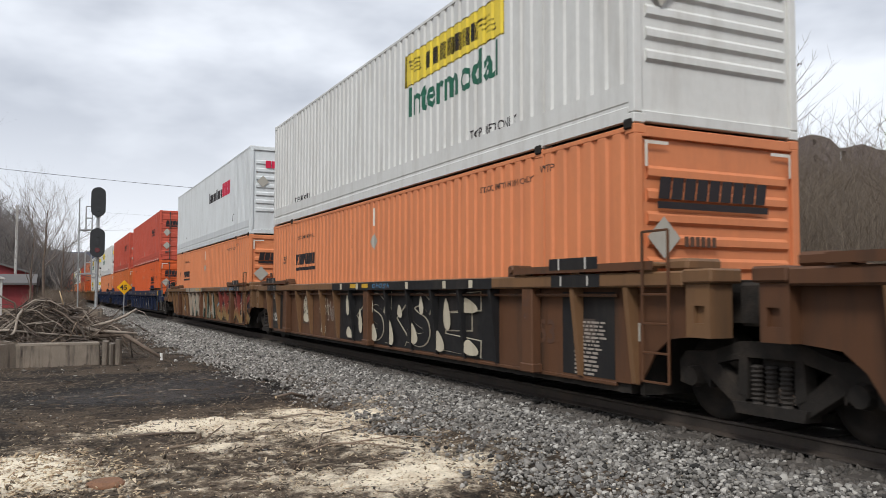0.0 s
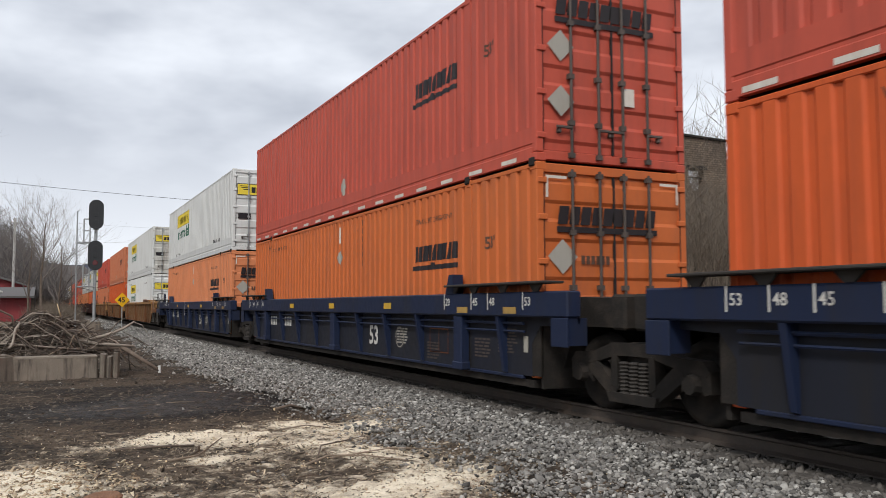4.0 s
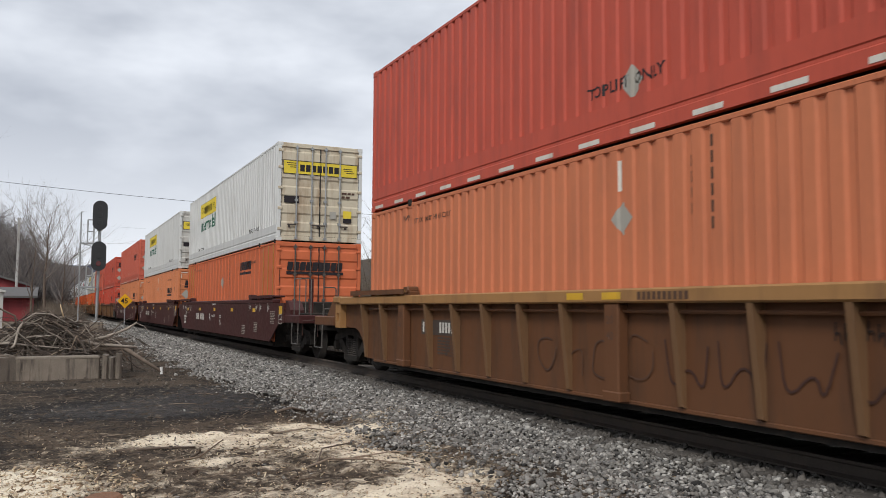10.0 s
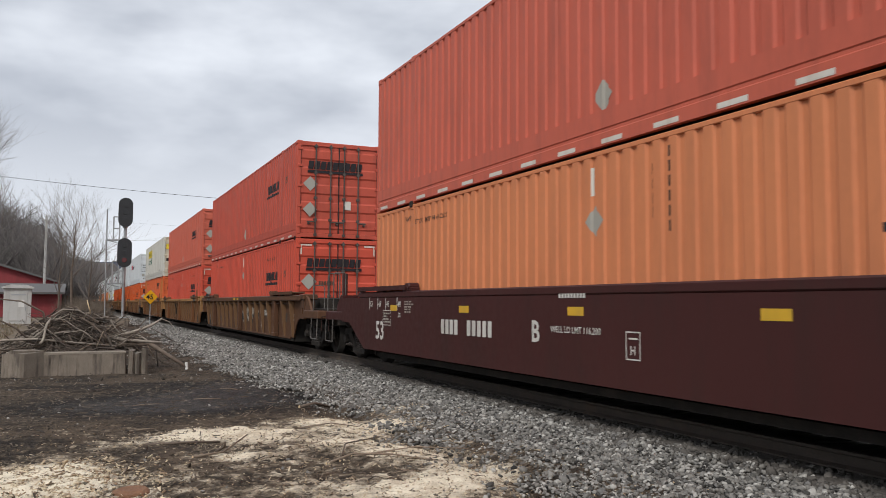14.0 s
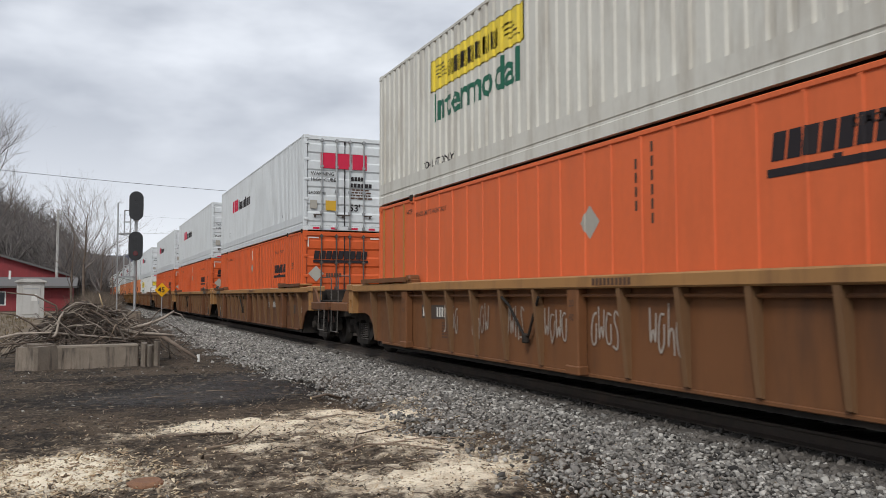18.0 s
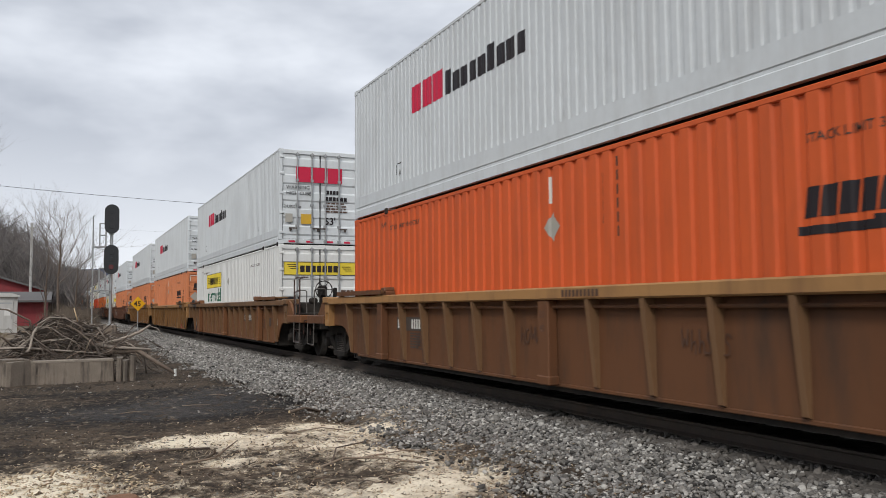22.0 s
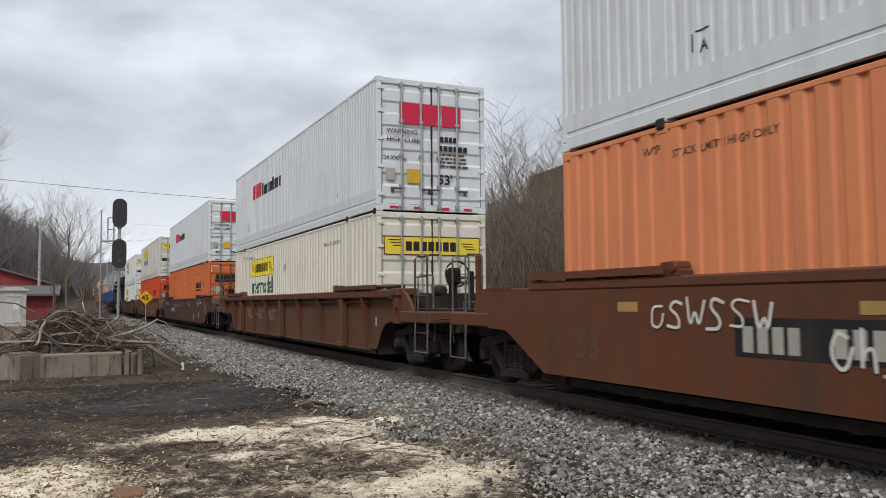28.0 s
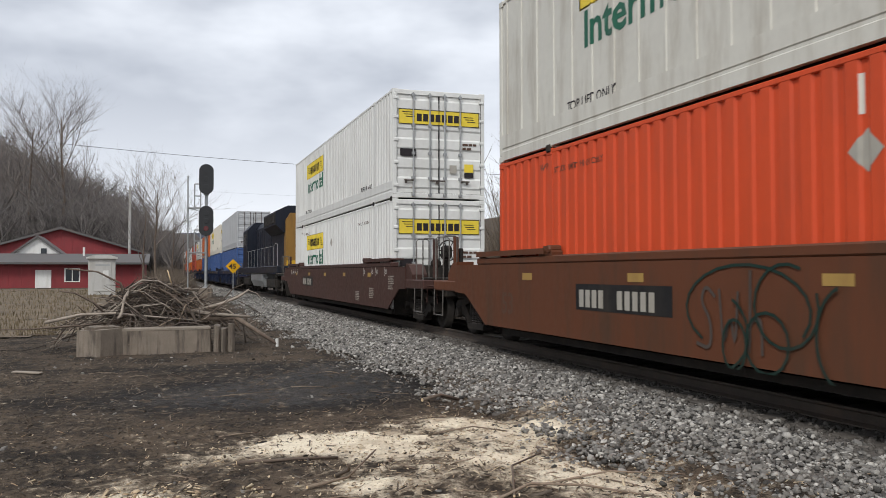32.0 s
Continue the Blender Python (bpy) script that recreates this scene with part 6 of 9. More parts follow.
    if s0 == 447.75:
        for k in range(3):
            scrawl(car, 13.4 - k * 1.7, 0.9, 0.80, 0.34, "faded_white", k + 20, xf, 5)
    if s0 == 493.72:
        b = Build()
        arcs = [(9.45, 0.86, 0.92, 0.46, -0.15, 1.25), (8.85, 0.92, 0.42, 0.40, 0.35, 2.1), (9.1, 0.55, 0.30, 0.30, 0.0, 2.0), (9.9, 0.62, 0.55, 0.42, -0.45, 0.30), (8.1, 0.66, 0.35, 0.46, 0.6, 1.5), (9.55, 0.50, 0.18, 0.26, 0.0, 2.0)]
        for k, (y, z, ry, rz, a0, a1) in enumerate(arcs):
            ribbon(b, [(y - ry * math.cos((a0 + (a1 - a0) * q / 16) * math.pi), z + rz * math.sin((a0 + (a1 - a0) * q / 16) * math.pi)) for q in range(17)], 0.032, xf - 0.006 - 0.005 * k, (0.26, 1.42))
        part("spray_paint", b, M["spray_bottle"], car, "dark green spray-painted loops", raised(car))
        scrawl(car, 10.2, 1.1, 0.75, 0.8, "faded_print", 9, xf, 3, 0.02)
        scrawl(car, 6.4, 1.6, 0.8, 0.6, "faded_white", 43, xf, 3, 0.02)
        scrawl(car, 4.2, 2.6, 0.85, 0.7, "faded_white", 44, xf, 5, 0.03)
    if s0 in (131.98, 256.89, 276.63, 319.14, 299.70):
        part("hanging_strap", shared("strap", lambda: Build().tube([(-0.16, 10.45, 1.10), (-0.14, 10.25, 0.98), (-0.12, 9.95, 0.66), (-0.12, 9.82, 0.54), (-0.12, 9.7, 0.56), (-0.14, 9.48, 0.92), (-0.16, 9.35, 1.10)], 0.022, 6).box(-0.15, -0.08, 9.74, 9.86, 0.44, 0.58, 0.015).mesh("hanging_strap")), M["grimy_steel"], car, "dark slack strap hanging between two ribs", Matrix.Translation((0, -0.38, 0.17)))
    if s0 in (361.84, 381.33):
        mark(car, "jacking_strip", plate_bars(1.5, 0.13), "spray_red", 15.7, 0.185, xf - 0.006, "dull red jacking strip")
        mark(car, "stencil_print", shared("jackprint", lambda: small_print(2, 0.45, 0.12)), "logo_white", 15.1, 0.20, xf - 0.010)
    if s0 in (381.33, 400.99):
        mark(car, "jacking_strip", plate_bars(2.3, 0.20), "spray_red", 2.95, 0.185, xf - 0.006, "dull red jacking strip")
        for y in (2.2, 1.1):
            mark(car, "stencil_print", shared("jackprint", lambda: small_print(2, 0.45, 0.12)), "logo_white", y, 0.22, xf - 0.010)
    if s0 == 470.76:
        scrawl(car, 11.5, 3.6, 1.12, 0.16, "spray_ochre", 2, xf, 16)
    container(dn[0], dn[1], 0, s0, bool(dn[2]), dn[3])
    container(up[0], up[1], 1, s0, bool(up[2]), up[3])

# metres that the train has run, by seconds
TRAVEL = [
    (0, 0.00),
    (2, 29.99),
    (3, 45.18),
    (4.5, 67.79),
    (6, 90.88),
    (7, 105.87),
    (8, 121.20),
    (9, 136.77),
    (10, 151.97),
    (11, 167.43),
    (12, 182.85),
    (13, 198.22),
    (14, 213.78),
    (15.5, 236.92),
    (17, 260.09),
    (18, 275.72),
    (19, 291.20),
    (20, 306.64),
    (21, 322.21),
    (22, 337.55),
    (23, 353.24),
    (24, 368.90),
    (25, 384.39),
    (26.5, 407.93),
    (28, 431.47),
    (29, 447.26),
    (30, 462.75),
    (31, 478.50),
    (32, 493.40),
]


def motions():
    for ob, y, z, x in TRAIN:
        walk(ob, [(t, pose(x, y - d, z)) for t, d in TRAVEL])

# ---------------------------------------------------------------- scattered stuff
RNG = np.random.default_rng(5)


def np_mesh(name, v, f, smooth=False):
    """A mesh from arrays; all faces have the same number of corners."""
    me = bpy.data.meshes.new(name)
    n, k = f.shape
    me.vertices.add(len(v))
    me.vertices.foreach_set("co", np.ascontiguousarray(v, np.float32).ravel())
    me.loops.add(n * k)
    me.loops.foreach_set("vertex_index", np.ascontiguousarray(f, np.int32).ravel())
    me.polygons.add(n)
    me.polygons.foreach_set("loop_start", np.arange(0, n * k, k, dtype=np.int32))
    me.update(calc_edges=True)
    if smooth:
        me.polygons.foreach_set("use_smooth", np.ones(n, bool))
    return me


def scattered(name, variants, places, sizes, turns, smooth=False):
    """One mesh of many copies. places: n x 3, sizes: n x 3, turns: n x 3 radians."""
    vs, fs, o = [], [], 0
    pick = RNG.integers(0, len(variants), len(places))
    for k, (bv, bf) in enumerate(variants):
        idx = np.nonzero(pick == k)[0]
        if not len(idx):
            continue
        a, b, c = turns[idx].T
        ca, sa, cb, sb, cc, sc = np.cos(a), np.sin(a), np.cos(b), np.sin(b), np.cos(c), np.sin(c)
        rot = np.stack([np.stack([cc * cb, cc * sb * sa - sc * ca, cc * sb * ca + sc * sa], 1),
                        np.stack([sc * cb, sc * sb * sa + cc * ca, sc * sb * ca - cc * sa], 1),
                        np.stack([-sb, cb * sa, cb * ca], 1)], 1)
        p = np.einsum("nij,nvj->nvi", rot, bv[None] * sizes[idx][:, None, :]) + places[idx][:, None, :]
        vs.append(p.reshape(-1, 3))
        fs.append((bf[None] + (np.arange(len(idx)) * len(bv))[:, None, None] + o).reshape(-1, bf.shape[1]))
        o += len(idx) * len(bv)
    return np_mesh(name, np.concatenate(vs), np.concatenate(fs), smooth)


def island_material(name, colours, rough=0.9, bump=0.3):
    """A material whose colour changes from piece to piece of one joined mesh."""
    m = bpy.data.materials.new(name)
    m.use_nodes = True
    n, l = m.node_tree.nodes, m.node_tree.links
    b = n["Principled BSDF"]
    b.inputs["Roughness"].default_value = rough
    g = n.new("ShaderNodeNewGeometry")
    r = n.new("ShaderNodeValToRGB")
    e = r.color_ramp.elements
    while len(e) < len(colours):
        e.new(0.5)
    for i, c in enumerate(colours):
        e[i].position, e[i].color = i / (len(colours) - 1), (*c, 1)
    l.new(g.outputs["Random Per Island"], r.inputs["Fac"])
    tc = n.new("ShaderNodeTexCoord")
    no = n.new("ShaderNodeTexNoise")
    no.inputs["Scale"].default_value = 35
    l.new(tc.outputs["Object"], no.inputs["Vector"])
    mr = n.new("ShaderNodeMapRange")
    mr.inputs["To Min"].default_value, mr.inputs["To Max"].default_value = 0.6, 1.4
    l.new(no.outputs["Fac"], mr.inputs["Value"])
    mx = n.new("ShaderNodeMixRGB")
    mx.blend_type, mx.inputs["Fac"].default_value = "MULTIPLY", 1
    l.new(r.outputs["Color"], mx.inputs["Color1"])
    l.new(mr.outputs[0], mx.inputs["Color2"])
    l.new(mx.outputs["Color"], b.inputs["Base Color"])
    if bump:
        bp = n.new("ShaderNodeBump")
        bp.inputs["Strength"].default_value, bp.inputs["Distance"].default_value = bump, 0.01
        l.new(no.outputs["Fac"], bp.inputs["Height"])
        l.new(bp.outputs["Normal"], b.inputs["Normal"])
    return m


def rock_variants(n):
    out = []
    bm = bmesh.new()
    bmesh.ops.create_icosphere(bm, subdivisions=1, radius=1)
    bv = np.array([p.co[:] for p in bm.verts])
    bf = np.array([[q.index for q in f.verts] for f in bm.faces])
    bm.free()
    for _ in range(n):
        out.append((bv * RNG.uniform(0.6, 1.2, (len(bv), 1)) * np.array([1.15, 0.9, 0.7]), bf))
    return out


BOX_V = np.array([(x, y, z) for z in (-1, 1) for y in (-1, 1) for x in (-1, 1)], float)
BOX_F = np.array([(0, 2, 3, 1), (4, 5, 7, 6), (0, 1, 5, 4), (2, 6, 7, 3), (0, 4, 6, 2), (1, 3, 7, 5)])
SHARD = [(BOX_V * np.where(BOX_V[:, :1] > 0, RNG.uniform(0.1, 0.8), 1.0) ** np.array([[0, 1, 1]]), BOX_F) for _ in range(4)]

# ---------------------------------------------------------------- ground and track


def smooth_step(a, b, x):
    t = min(max((x - a) / (b - a), 0.0), 1.0)
    return t * t * (3 - 2 * t)


def ground_height(x, y):
    """Level yard that rises slowly away, a bank beyond the track, a wooded hillside to the left and hills far off."""
    z = -0.42 + 0.035 * noise.noise((x * 0.7, y * 0.7, 0)) + 0.02 * noise.noise((x * 2.2, y * 2.2, 3))
    if x > 4.6:
        z += 1.3 * smooth_step(4.6, 14, x)
    z -= 0.12 * smooth_step(-2.6, -1.3, x) * (1 - smooth_step(4.9, 5.6, x))
    if x < -1.6:
        z += 0.40 * smooth_step(28, 55, y)
    z += smooth_step(104, 150, y) * max(0.0, min(-x - 3.5 + 0.012 * max(0, y - 150), 90)) * 0.50
    z += smooth_step(60, 400, x) * 70
    return z


def grid_mesh(name, xs, ys, fz, keep=None):
    v = [(x, y, fz(x, y)) for y in ys for x in xs]
    n = len(xs)
    f = []
    for j in range(len(ys) - 1):
        for i in range(n - 1):
            if keep is None or keep((xs[i] + xs[i + 1]) / 2, (ys[j] + ys[j + 1]) / 2):
                f.append((j * n + i, j * n + i + 1, (j + 1) * n + i + 1, (j + 1) * n + i))
    used = sorted({i for q in f for i in q})
    new_i = {o: k for k, o in enumerate(used)}
    return mesh(name, [v[i] for i in used], [tuple(new_i[i] for i in q) for q in f], True)




def soil_material():
    """Damp soil, browner and drier in places, on which sawdust lies where the surface carries it."""
    m = bpy.data.materials.new("dark_damp_soil")
    m.use_nodes = True
    n, l = m.node_tree.nodes, m.node_tree.links
    b = n["Principled BSDF"]
    b.inputs["Specular IOR Level"].default_value = 0.22
    tc = n.new("ShaderNodeTexCoord")

    def cloud(scale, detail=5, rough=0.6, stretch=None):
        t = n.new("ShaderNodeTexNoise")
        t.inputs["Scale"].default_value, t.inputs["Detail"].default_value, t.inputs["Roughness"].default_value = scale, detail, rough
        if stretch:
            mp = n.new("ShaderNodeMapping")
            mp.inputs["Scale"].default_value = stretch
            l.new(tc.outputs["Object"], mp.inputs["Vector"])
            l.new(mp.outputs["Vector"], t.inputs["Vector"])
        else:
            l.new(tc.outputs["Object"], t.inputs["Vector"])
        return t.outputs["Fac"]

    def span(v, a, c, lo=0.0, hi=1.0):
        r = n.new("ShaderNodeMapRange")
        r.interpolation_type = "SMOOTHSTEP"
        for k, x in (("From Min", a), ("From Max", c), ("To Min", lo), ("To Max", hi)):
            r.inputs[k].default_value = x
        l.new(v, r.inputs["Value"])
        return r.outputs[0]

    def calc(op, p, q):
        t = n.new("ShaderNodeMath")
        t.operation = op
        for i, v in ((0, p), (1, q)):
            if isinstance(v, float):
                t.inputs[i].default_value = v
            else:
                l.new(v, t.inputs[i])
        return t.outputs[0]

    def blend(f, p, q):
        t = n.new("ShaderNodeMixRGB")
        l.new(f, t.inputs["Fac"])
        for k, v in (("Color1", p), ("Color2", q)):
            if isinstance(v, tuple):
                t.inputs[k].default_value = (*v, 1)
            else:
                l.new(v, t.inputs[k])
        return t.outputs["Color"]
    fine, mid, wide = cloud(45, 4), cloud(7, 6, 0.65), cloud(0.9, 8, 0.72)
    c = blend(span(wide, 0.38, 0.60), (0.020, 0.0160, 0.0128), (0.094, 0.069, 0.048))
    c = blend(span(mid, 0.46, 0.72, 0, 0.65), c, (0.118, 0.087, 0.060))
    pit = cloud(19, 5, 0.7)
    c = blend(span(pit, 0.50, 0.38, 0, 0.8), c, (0.010, 0.009, 0.008))
    c = blend(span(fine, 0.54, 0.72, 0, 0.40), c, (0.155, 0.122, 0.090))
    at = n.new("ShaderNodeAttribute")
    at.attribute_name = "dust"
    grit = calc("MULTIPLY", calc("SUBTRACT", fine, 0.5), 0.8)
    lump = calc("MULTIPLY", calc("SUBTRACT", mid, 0.5), 1.2)
    speck = calc("MULTIPLY", calc("SUBTRACT", cloud(120, 3, 0.6), 0.5), 0.55)
    amount = span(calc("ADD", calc("ADD", at.outputs["Fac"], speck), calc("ADD", grit, lump)), 0.28, 1.05)
    dust = blend(span(cloud(4, 6, 0.7), 0.42, 0.68), (0.86, 0.765, 0.60), (0.60, 0.50, 0.37))
    dust = blend(span(fine, 0.57, 0.7, 0, 0.45), dust, (0.30, 0.235, 0.155))
    wet = n.new("ShaderNodeAttribute")
    wet.attribute_name = "damp"
    c = blend(span(calc("ADD", wet.outputs["Fac"], lump), 0.15, 0.95, 0, 0.80), c, (0.0135, 0.0125, 0.012))
    film = span(calc("ADD", at.outputs["Fac"], calc("ADD", speck, lump)), 0.02, 0.70, 0, 0.62)
    c = blend(film, c, blend(span(mid, 0.42, 0.66), (0.20, 0.152, 0.105), (0.36, 0.285, 0.20)))
    l.new(blend(amount, c, dust), b.inputs["Base Color"])
    l.new(span(calc("ADD", wet.outputs["Fac"], lump), 0.75, 1.25, 0.95, 0.62), b.inputs["Roughness"])
    bp = n.new("ShaderNodeBump")
    bp.inputs["Strength"].default_value, bp.inputs["Distance"].default_value = 1.0, 0.05
    l.new(calc("ADD", calc("MULTIPLY", fine, 0.5), mid), bp.inputs["Height"])
    l.new(bp.outputs["Normal"], b.inputs["Normal"])
    return m


M["ground"] = soil_material()
gx = [-1200, -500, -250, -150, -100, -70, -50, -38, -30, -25] + [-21 + 0.35 * i for i in range(60)] + [0.5, 2, 4, 5, 6, 8, 10, 12, 15, 20, 30, 45, 70, 110, 170, 260, 400, 700, 1200]
gy = [-800, -300, -100, -40, -15, -6] + [-3 + 0.35 * i for i in range(100)] + [34, 38, 44, 52, 62, 75, 90, 100, 108, 116, 124, 132, 142, 155, 175, 200, 240, 300, 380, 500, 650, 800, 1100]
solid("ground", grid_mesh("ground", gx, gy, ground_height), M["ground"], "dark damp soil yard strewn with twigs and sawdust", "ground", kind="structure")

# bed colour: oily stone, darkened for the shadow under the train
M["ballast"] = material("dark_oily_ballast", (0.100, 0.088, 0.077), 0.95, 0, 0.5, 6, 30, 1.0, (0.150, 0.132, 0.115), 0.6, (2, 2, 2))


def bed_height(x):
    prof = [(-2.35, -0.66), (-1.65, -0.44), (-0.55, -0.25), (-0.05, -0.195), (2.65, -0.195), (3.2, -0.25), (4.4, -0.42), (5.2, -0.62)]
    for (a, za), (b, zb) in zip(prof, prof[1:]):
        if a <= x <= b:
            return za + (zb - za) * (x - a) / (b - a)
    return -0.6


bxs = [-2.35, -2.0, -1.65, -1.3, -0.9, -0.55, -0.3, -0.05, 0.6, 1.3, 2.0, 2.65, 3.2, 4.4, 5.2]
bys = [-250, -60, -10] + [0.5 * i for i in range(90)] + [50, 70, 120, 200, 340]
solid("track_bed", grid_mesh("track_bed", bxs, bys, lambda x, y: bed_height(x) + 0.03 * noise.noise((x * 3, y * 3, 5))), M["ballast"], "grey crushed stone bed under the track", "track bed", kind="structure")
M["rail_steel"] = material("dull_rusty_rail_steel", (0.070, 0.056, 0.046), 0.7, 0.1, 0.3, 5, 40, 0.2, (0.11, 0.075, 0.052), 0.6, (3, 3, 3))
for x in (XC - 0.755, XC + 0.755):
    r = Build().plate([(x - 0.07, -0.17), (x + 0.07, -0.17), (x + 0.07, -0.155), (x + 0.012, -0.13), (x + 0.012, -0.045), (x + 0.036, -0.03), (x + 0.036, -0.003), (x + 0.025, 0), (x - 0.025, 0), (x - 0.036, -0.003), (x - 0.036, -0.03), (x - 0.012, -0.045), (x - 0.012, -0.13), (x - 0.07, -0.155)], "y", -250, 340)
    solid("rail", r, M["rail_steel"], "dark steel railway rail on wooden ties", "rail", group="rails of the track", kind="structure")
M["tie_wood"] = material("creosoted_tie_wood", (0.075, 0.065, 0.056), 0.9, 0, 0.35, 3, 30, 0.6, (0.04, 0.034, 0.028), 0.6, (2, 8, 2))
TIE = Build().box(-1.3, 1.3, -0.115, 0.115, -0.36, -0.172, 0.012).mesh("railway_tie")
for i in range(110):
    y = 2.0 + i * 0.52
    solid("railway_tie", TIE, M["tie_wood"], "dark creosoted wooden railway tie in the ballast", "railway tie", pose(XC + RNG.uniform(-0.03, 0.03), y, 0, 0, 0, RNG.uniform(-1.2, 1.2)), "railway ties", "structure")

# ballast stones
M["stones"] = island_material("ballast_stone", [(0.018, 0.0165, 0.015), (0.115, 0.107, 0.096), (0.205, 0.190, 0.168), (0.143, 0.136, 0.128), (0.27, 0.254, 0.229), (0.46, 0.438, 0.40)], 0.9, 0.4)
ROCKS = rock_variants(8)


def stone_band(x0, x1, y0, y1, per_m2, size):
    n = int((x1 - x0) * (y1 - y0) * per_m2)
    x = RNG.uniform(x0, x1, n)
    y = RNG.uniform(y0, y1, n)
    edge = -1.55 - 0.55 * np.clip((y - 13) / 10, 0, 1) + 0.22 * np.sin(y * 1.7) + 0.16 * np.sin(y * 4.3 + 1) + 0.26 * RNG.normal(size=n)
    edge += np.where(RNG.random(n) < 0.10, -0.7 * RNG.random(n), 0)
    over_tie = np.abs((y - 2.0 + 0.26) % 0.52 - 0.26) < 0.14
    near_toe = (x > edge) & (x < np.where(over_tie, -0.20, 0.02) + 0.05 * np.sin(y * 2.9) + 0.06 * RNG.normal(size=n))
    x, y = x[near_toe], y[near_toe]
    z = np.array([max(bed_height(a), -0.43) if a > -2.0 else ground_height(a, b) + 0.012 for a, b in zip(x, y)]) + RNG.uniform(-0.006, 0.022, len(x))
    s = size * RNG.lognormal(0, 0.28, (len(x), 1)) * RNG.uniform(0.75, 1.25, (len(x), 3))
    return np.stack([x, y, z], 1), s, RNG.uniform(-0.6, 0.6, (len(x), 3)) + np.array([0, 0, 1]) * RNG.uniform(0, 6.28, (len(x), 1))


sets = [stone_band(-2.6, 0.05, -14, 2.0, 330, 0.028), stone_band(-2.6, 0.05, 2.0, 12, 800, 0.026), stone_band(-2.9, 0.05, 12, 20, 640, 0.027), stone_band(-3.0, 0.05, 20, 32, 360, 0.032), stone_band(-3.0, 0.05, 32, 60, 140, 0.043),
        stone_band(-2.1, 0.05, 60, 110, 40, 0.06)]
solid("ballast_stones", scattered("ballast_stones", ROCKS, *[np.concatenate([q[i] for q in sets]) for i in range(3)]), M["stones"],
      "loose grey crushed stones along the track", "ballast", kind="stuff")
# stones below the train: oily, with its shadow put into their dark colours
M["oily_stones"] = island_material("shaded_oily_stone", [(0.048, 0.043, 0.038), (0.090, 0.080, 0.070), (0.130, 0.116, 0.102), (0.068, 0.060, 0.053)], 0.9, 0.4)
n = 9000
px, py = RNG.uniform(-0.2, 1.3, n), 2 + 34 * RNG.random(n) ** 1.3
pts = np.stack([px, py, [bed_height(a) + 0.008 for a in px]], 1)
sz = 0.030 * RNG.lognormal(0, 0.3, (n, 1)) * RNG.uniform(0.75, 1.25, (n, 3))
solid("oily_ballast", scattered("oily_ballast", ROCKS, pts, sz, RNG.uniform(-1, 1, (n, 3))), M["oily_stones"], "oil-blackened crushed stones between the ties", "ballast", kind="stuff")
n = 900
px, py = RNG.uniform(-7.5, -1.6, n), 4 + 26 * RNG.random(n) ** 1.5
pts = np.stack([px, py, [ground_height(a, b) for a, b in zip(px, py)]], 1)
sz = RNG.lognormal(-4.1, 0.45, (n, 1)) * RNG.uniform(0.7, 1.3, (n, 3))
solid("stray_stones", scattered("stray_stones", ROCKS, pts, sz, RNG.uniform(-1, 1, (n, 3))), M["stones"], "stray stones scattered over the soil", "stones", kind="stuff")

POOLS = [(-3.3, 14.8, 1.6, 1.8, 1.0), (-5.2, 14.4, 1.8, 1.5, 0.85), (-3.6, 16.5, 2.6, 2.5, 0.55), (-2.6, 17.0, 0.8, 2.0, 0.7), (-6.9, 15.6, 1.8, 1.6, 0.28), (-4.6, 18.4, 2.4, 1.6, 0.45)]


def wetness(x, y):
    return sum(w * math.exp(-((x - a) / r) ** 2 - ((y - b) / q) ** 2) for a, b, r, q, w in POOLS)


# sawdust lies in thin uneven drifts
BLOBS = [(-4.55, 11.2, 0.55, 0.30, 1.0), (-4.05, 11.05, 0.55, 0.38, 1.1), (-3.6, 10.95, 0.45, 0.40, 0.8), (-2.65, 11.75, 0.45, 0.32, 0.8), (-2.2, 11.3, 0.55, 0.40, 1.0), (-1.75, 11.25, 0.40, 0.40, 0.9),
         (-1.05, 12.25, 0.40, 0.22, 0.9), (-2.35, 10.6, 0.42, 0.38, 0.8), (-2.85, 9.9, 0.45, 0.22, 0.6), (-2.45, 9.2, 0.5, 0.45, 0.8), (-4.15, 9.4, 0.30, 0.18, 0.8), (-3.3, 10.4, 0.6, 0.3, 0.45),
         (-6.1, 9.5, 0.45, 0.40, 0.85), (-5.95, 8.9, 0.42, 0.45, 0.85), (-6.4, 8.8, 0.55, 0.6, 0.9), (-5.75, 8.2, 0.45, 0.3, 0.5), (-6.9, 9.2, 0.5, 0.5, 0.6),
         (-2.05, 7.65, 0.45, 0.34, 1.0), (-2.6, 7.25, 0.55, 0.32, 1.0), (-3.2, 7.1, 0.65, 0.3, 0.75), (-3.75, 7.7, 0.7, 0.22, 0.42), (-5.3, 10.85, 0.7, 0.25, 0.42), (-3.0, 6.4, 1.2, 0.4, 0.35), (-5.6, 7.2, 0.9, 0.4, 0.1),
         (-2.05, 8.45, 0.5, 0.6, 0.5), (-4.6, 8.3, 1.1, 0.8, 0.20), (-3.4, 9.6, 1.8, 1.7, 0.25), (-4.0, 7.8, 2.4, 1.8, 0.09)]


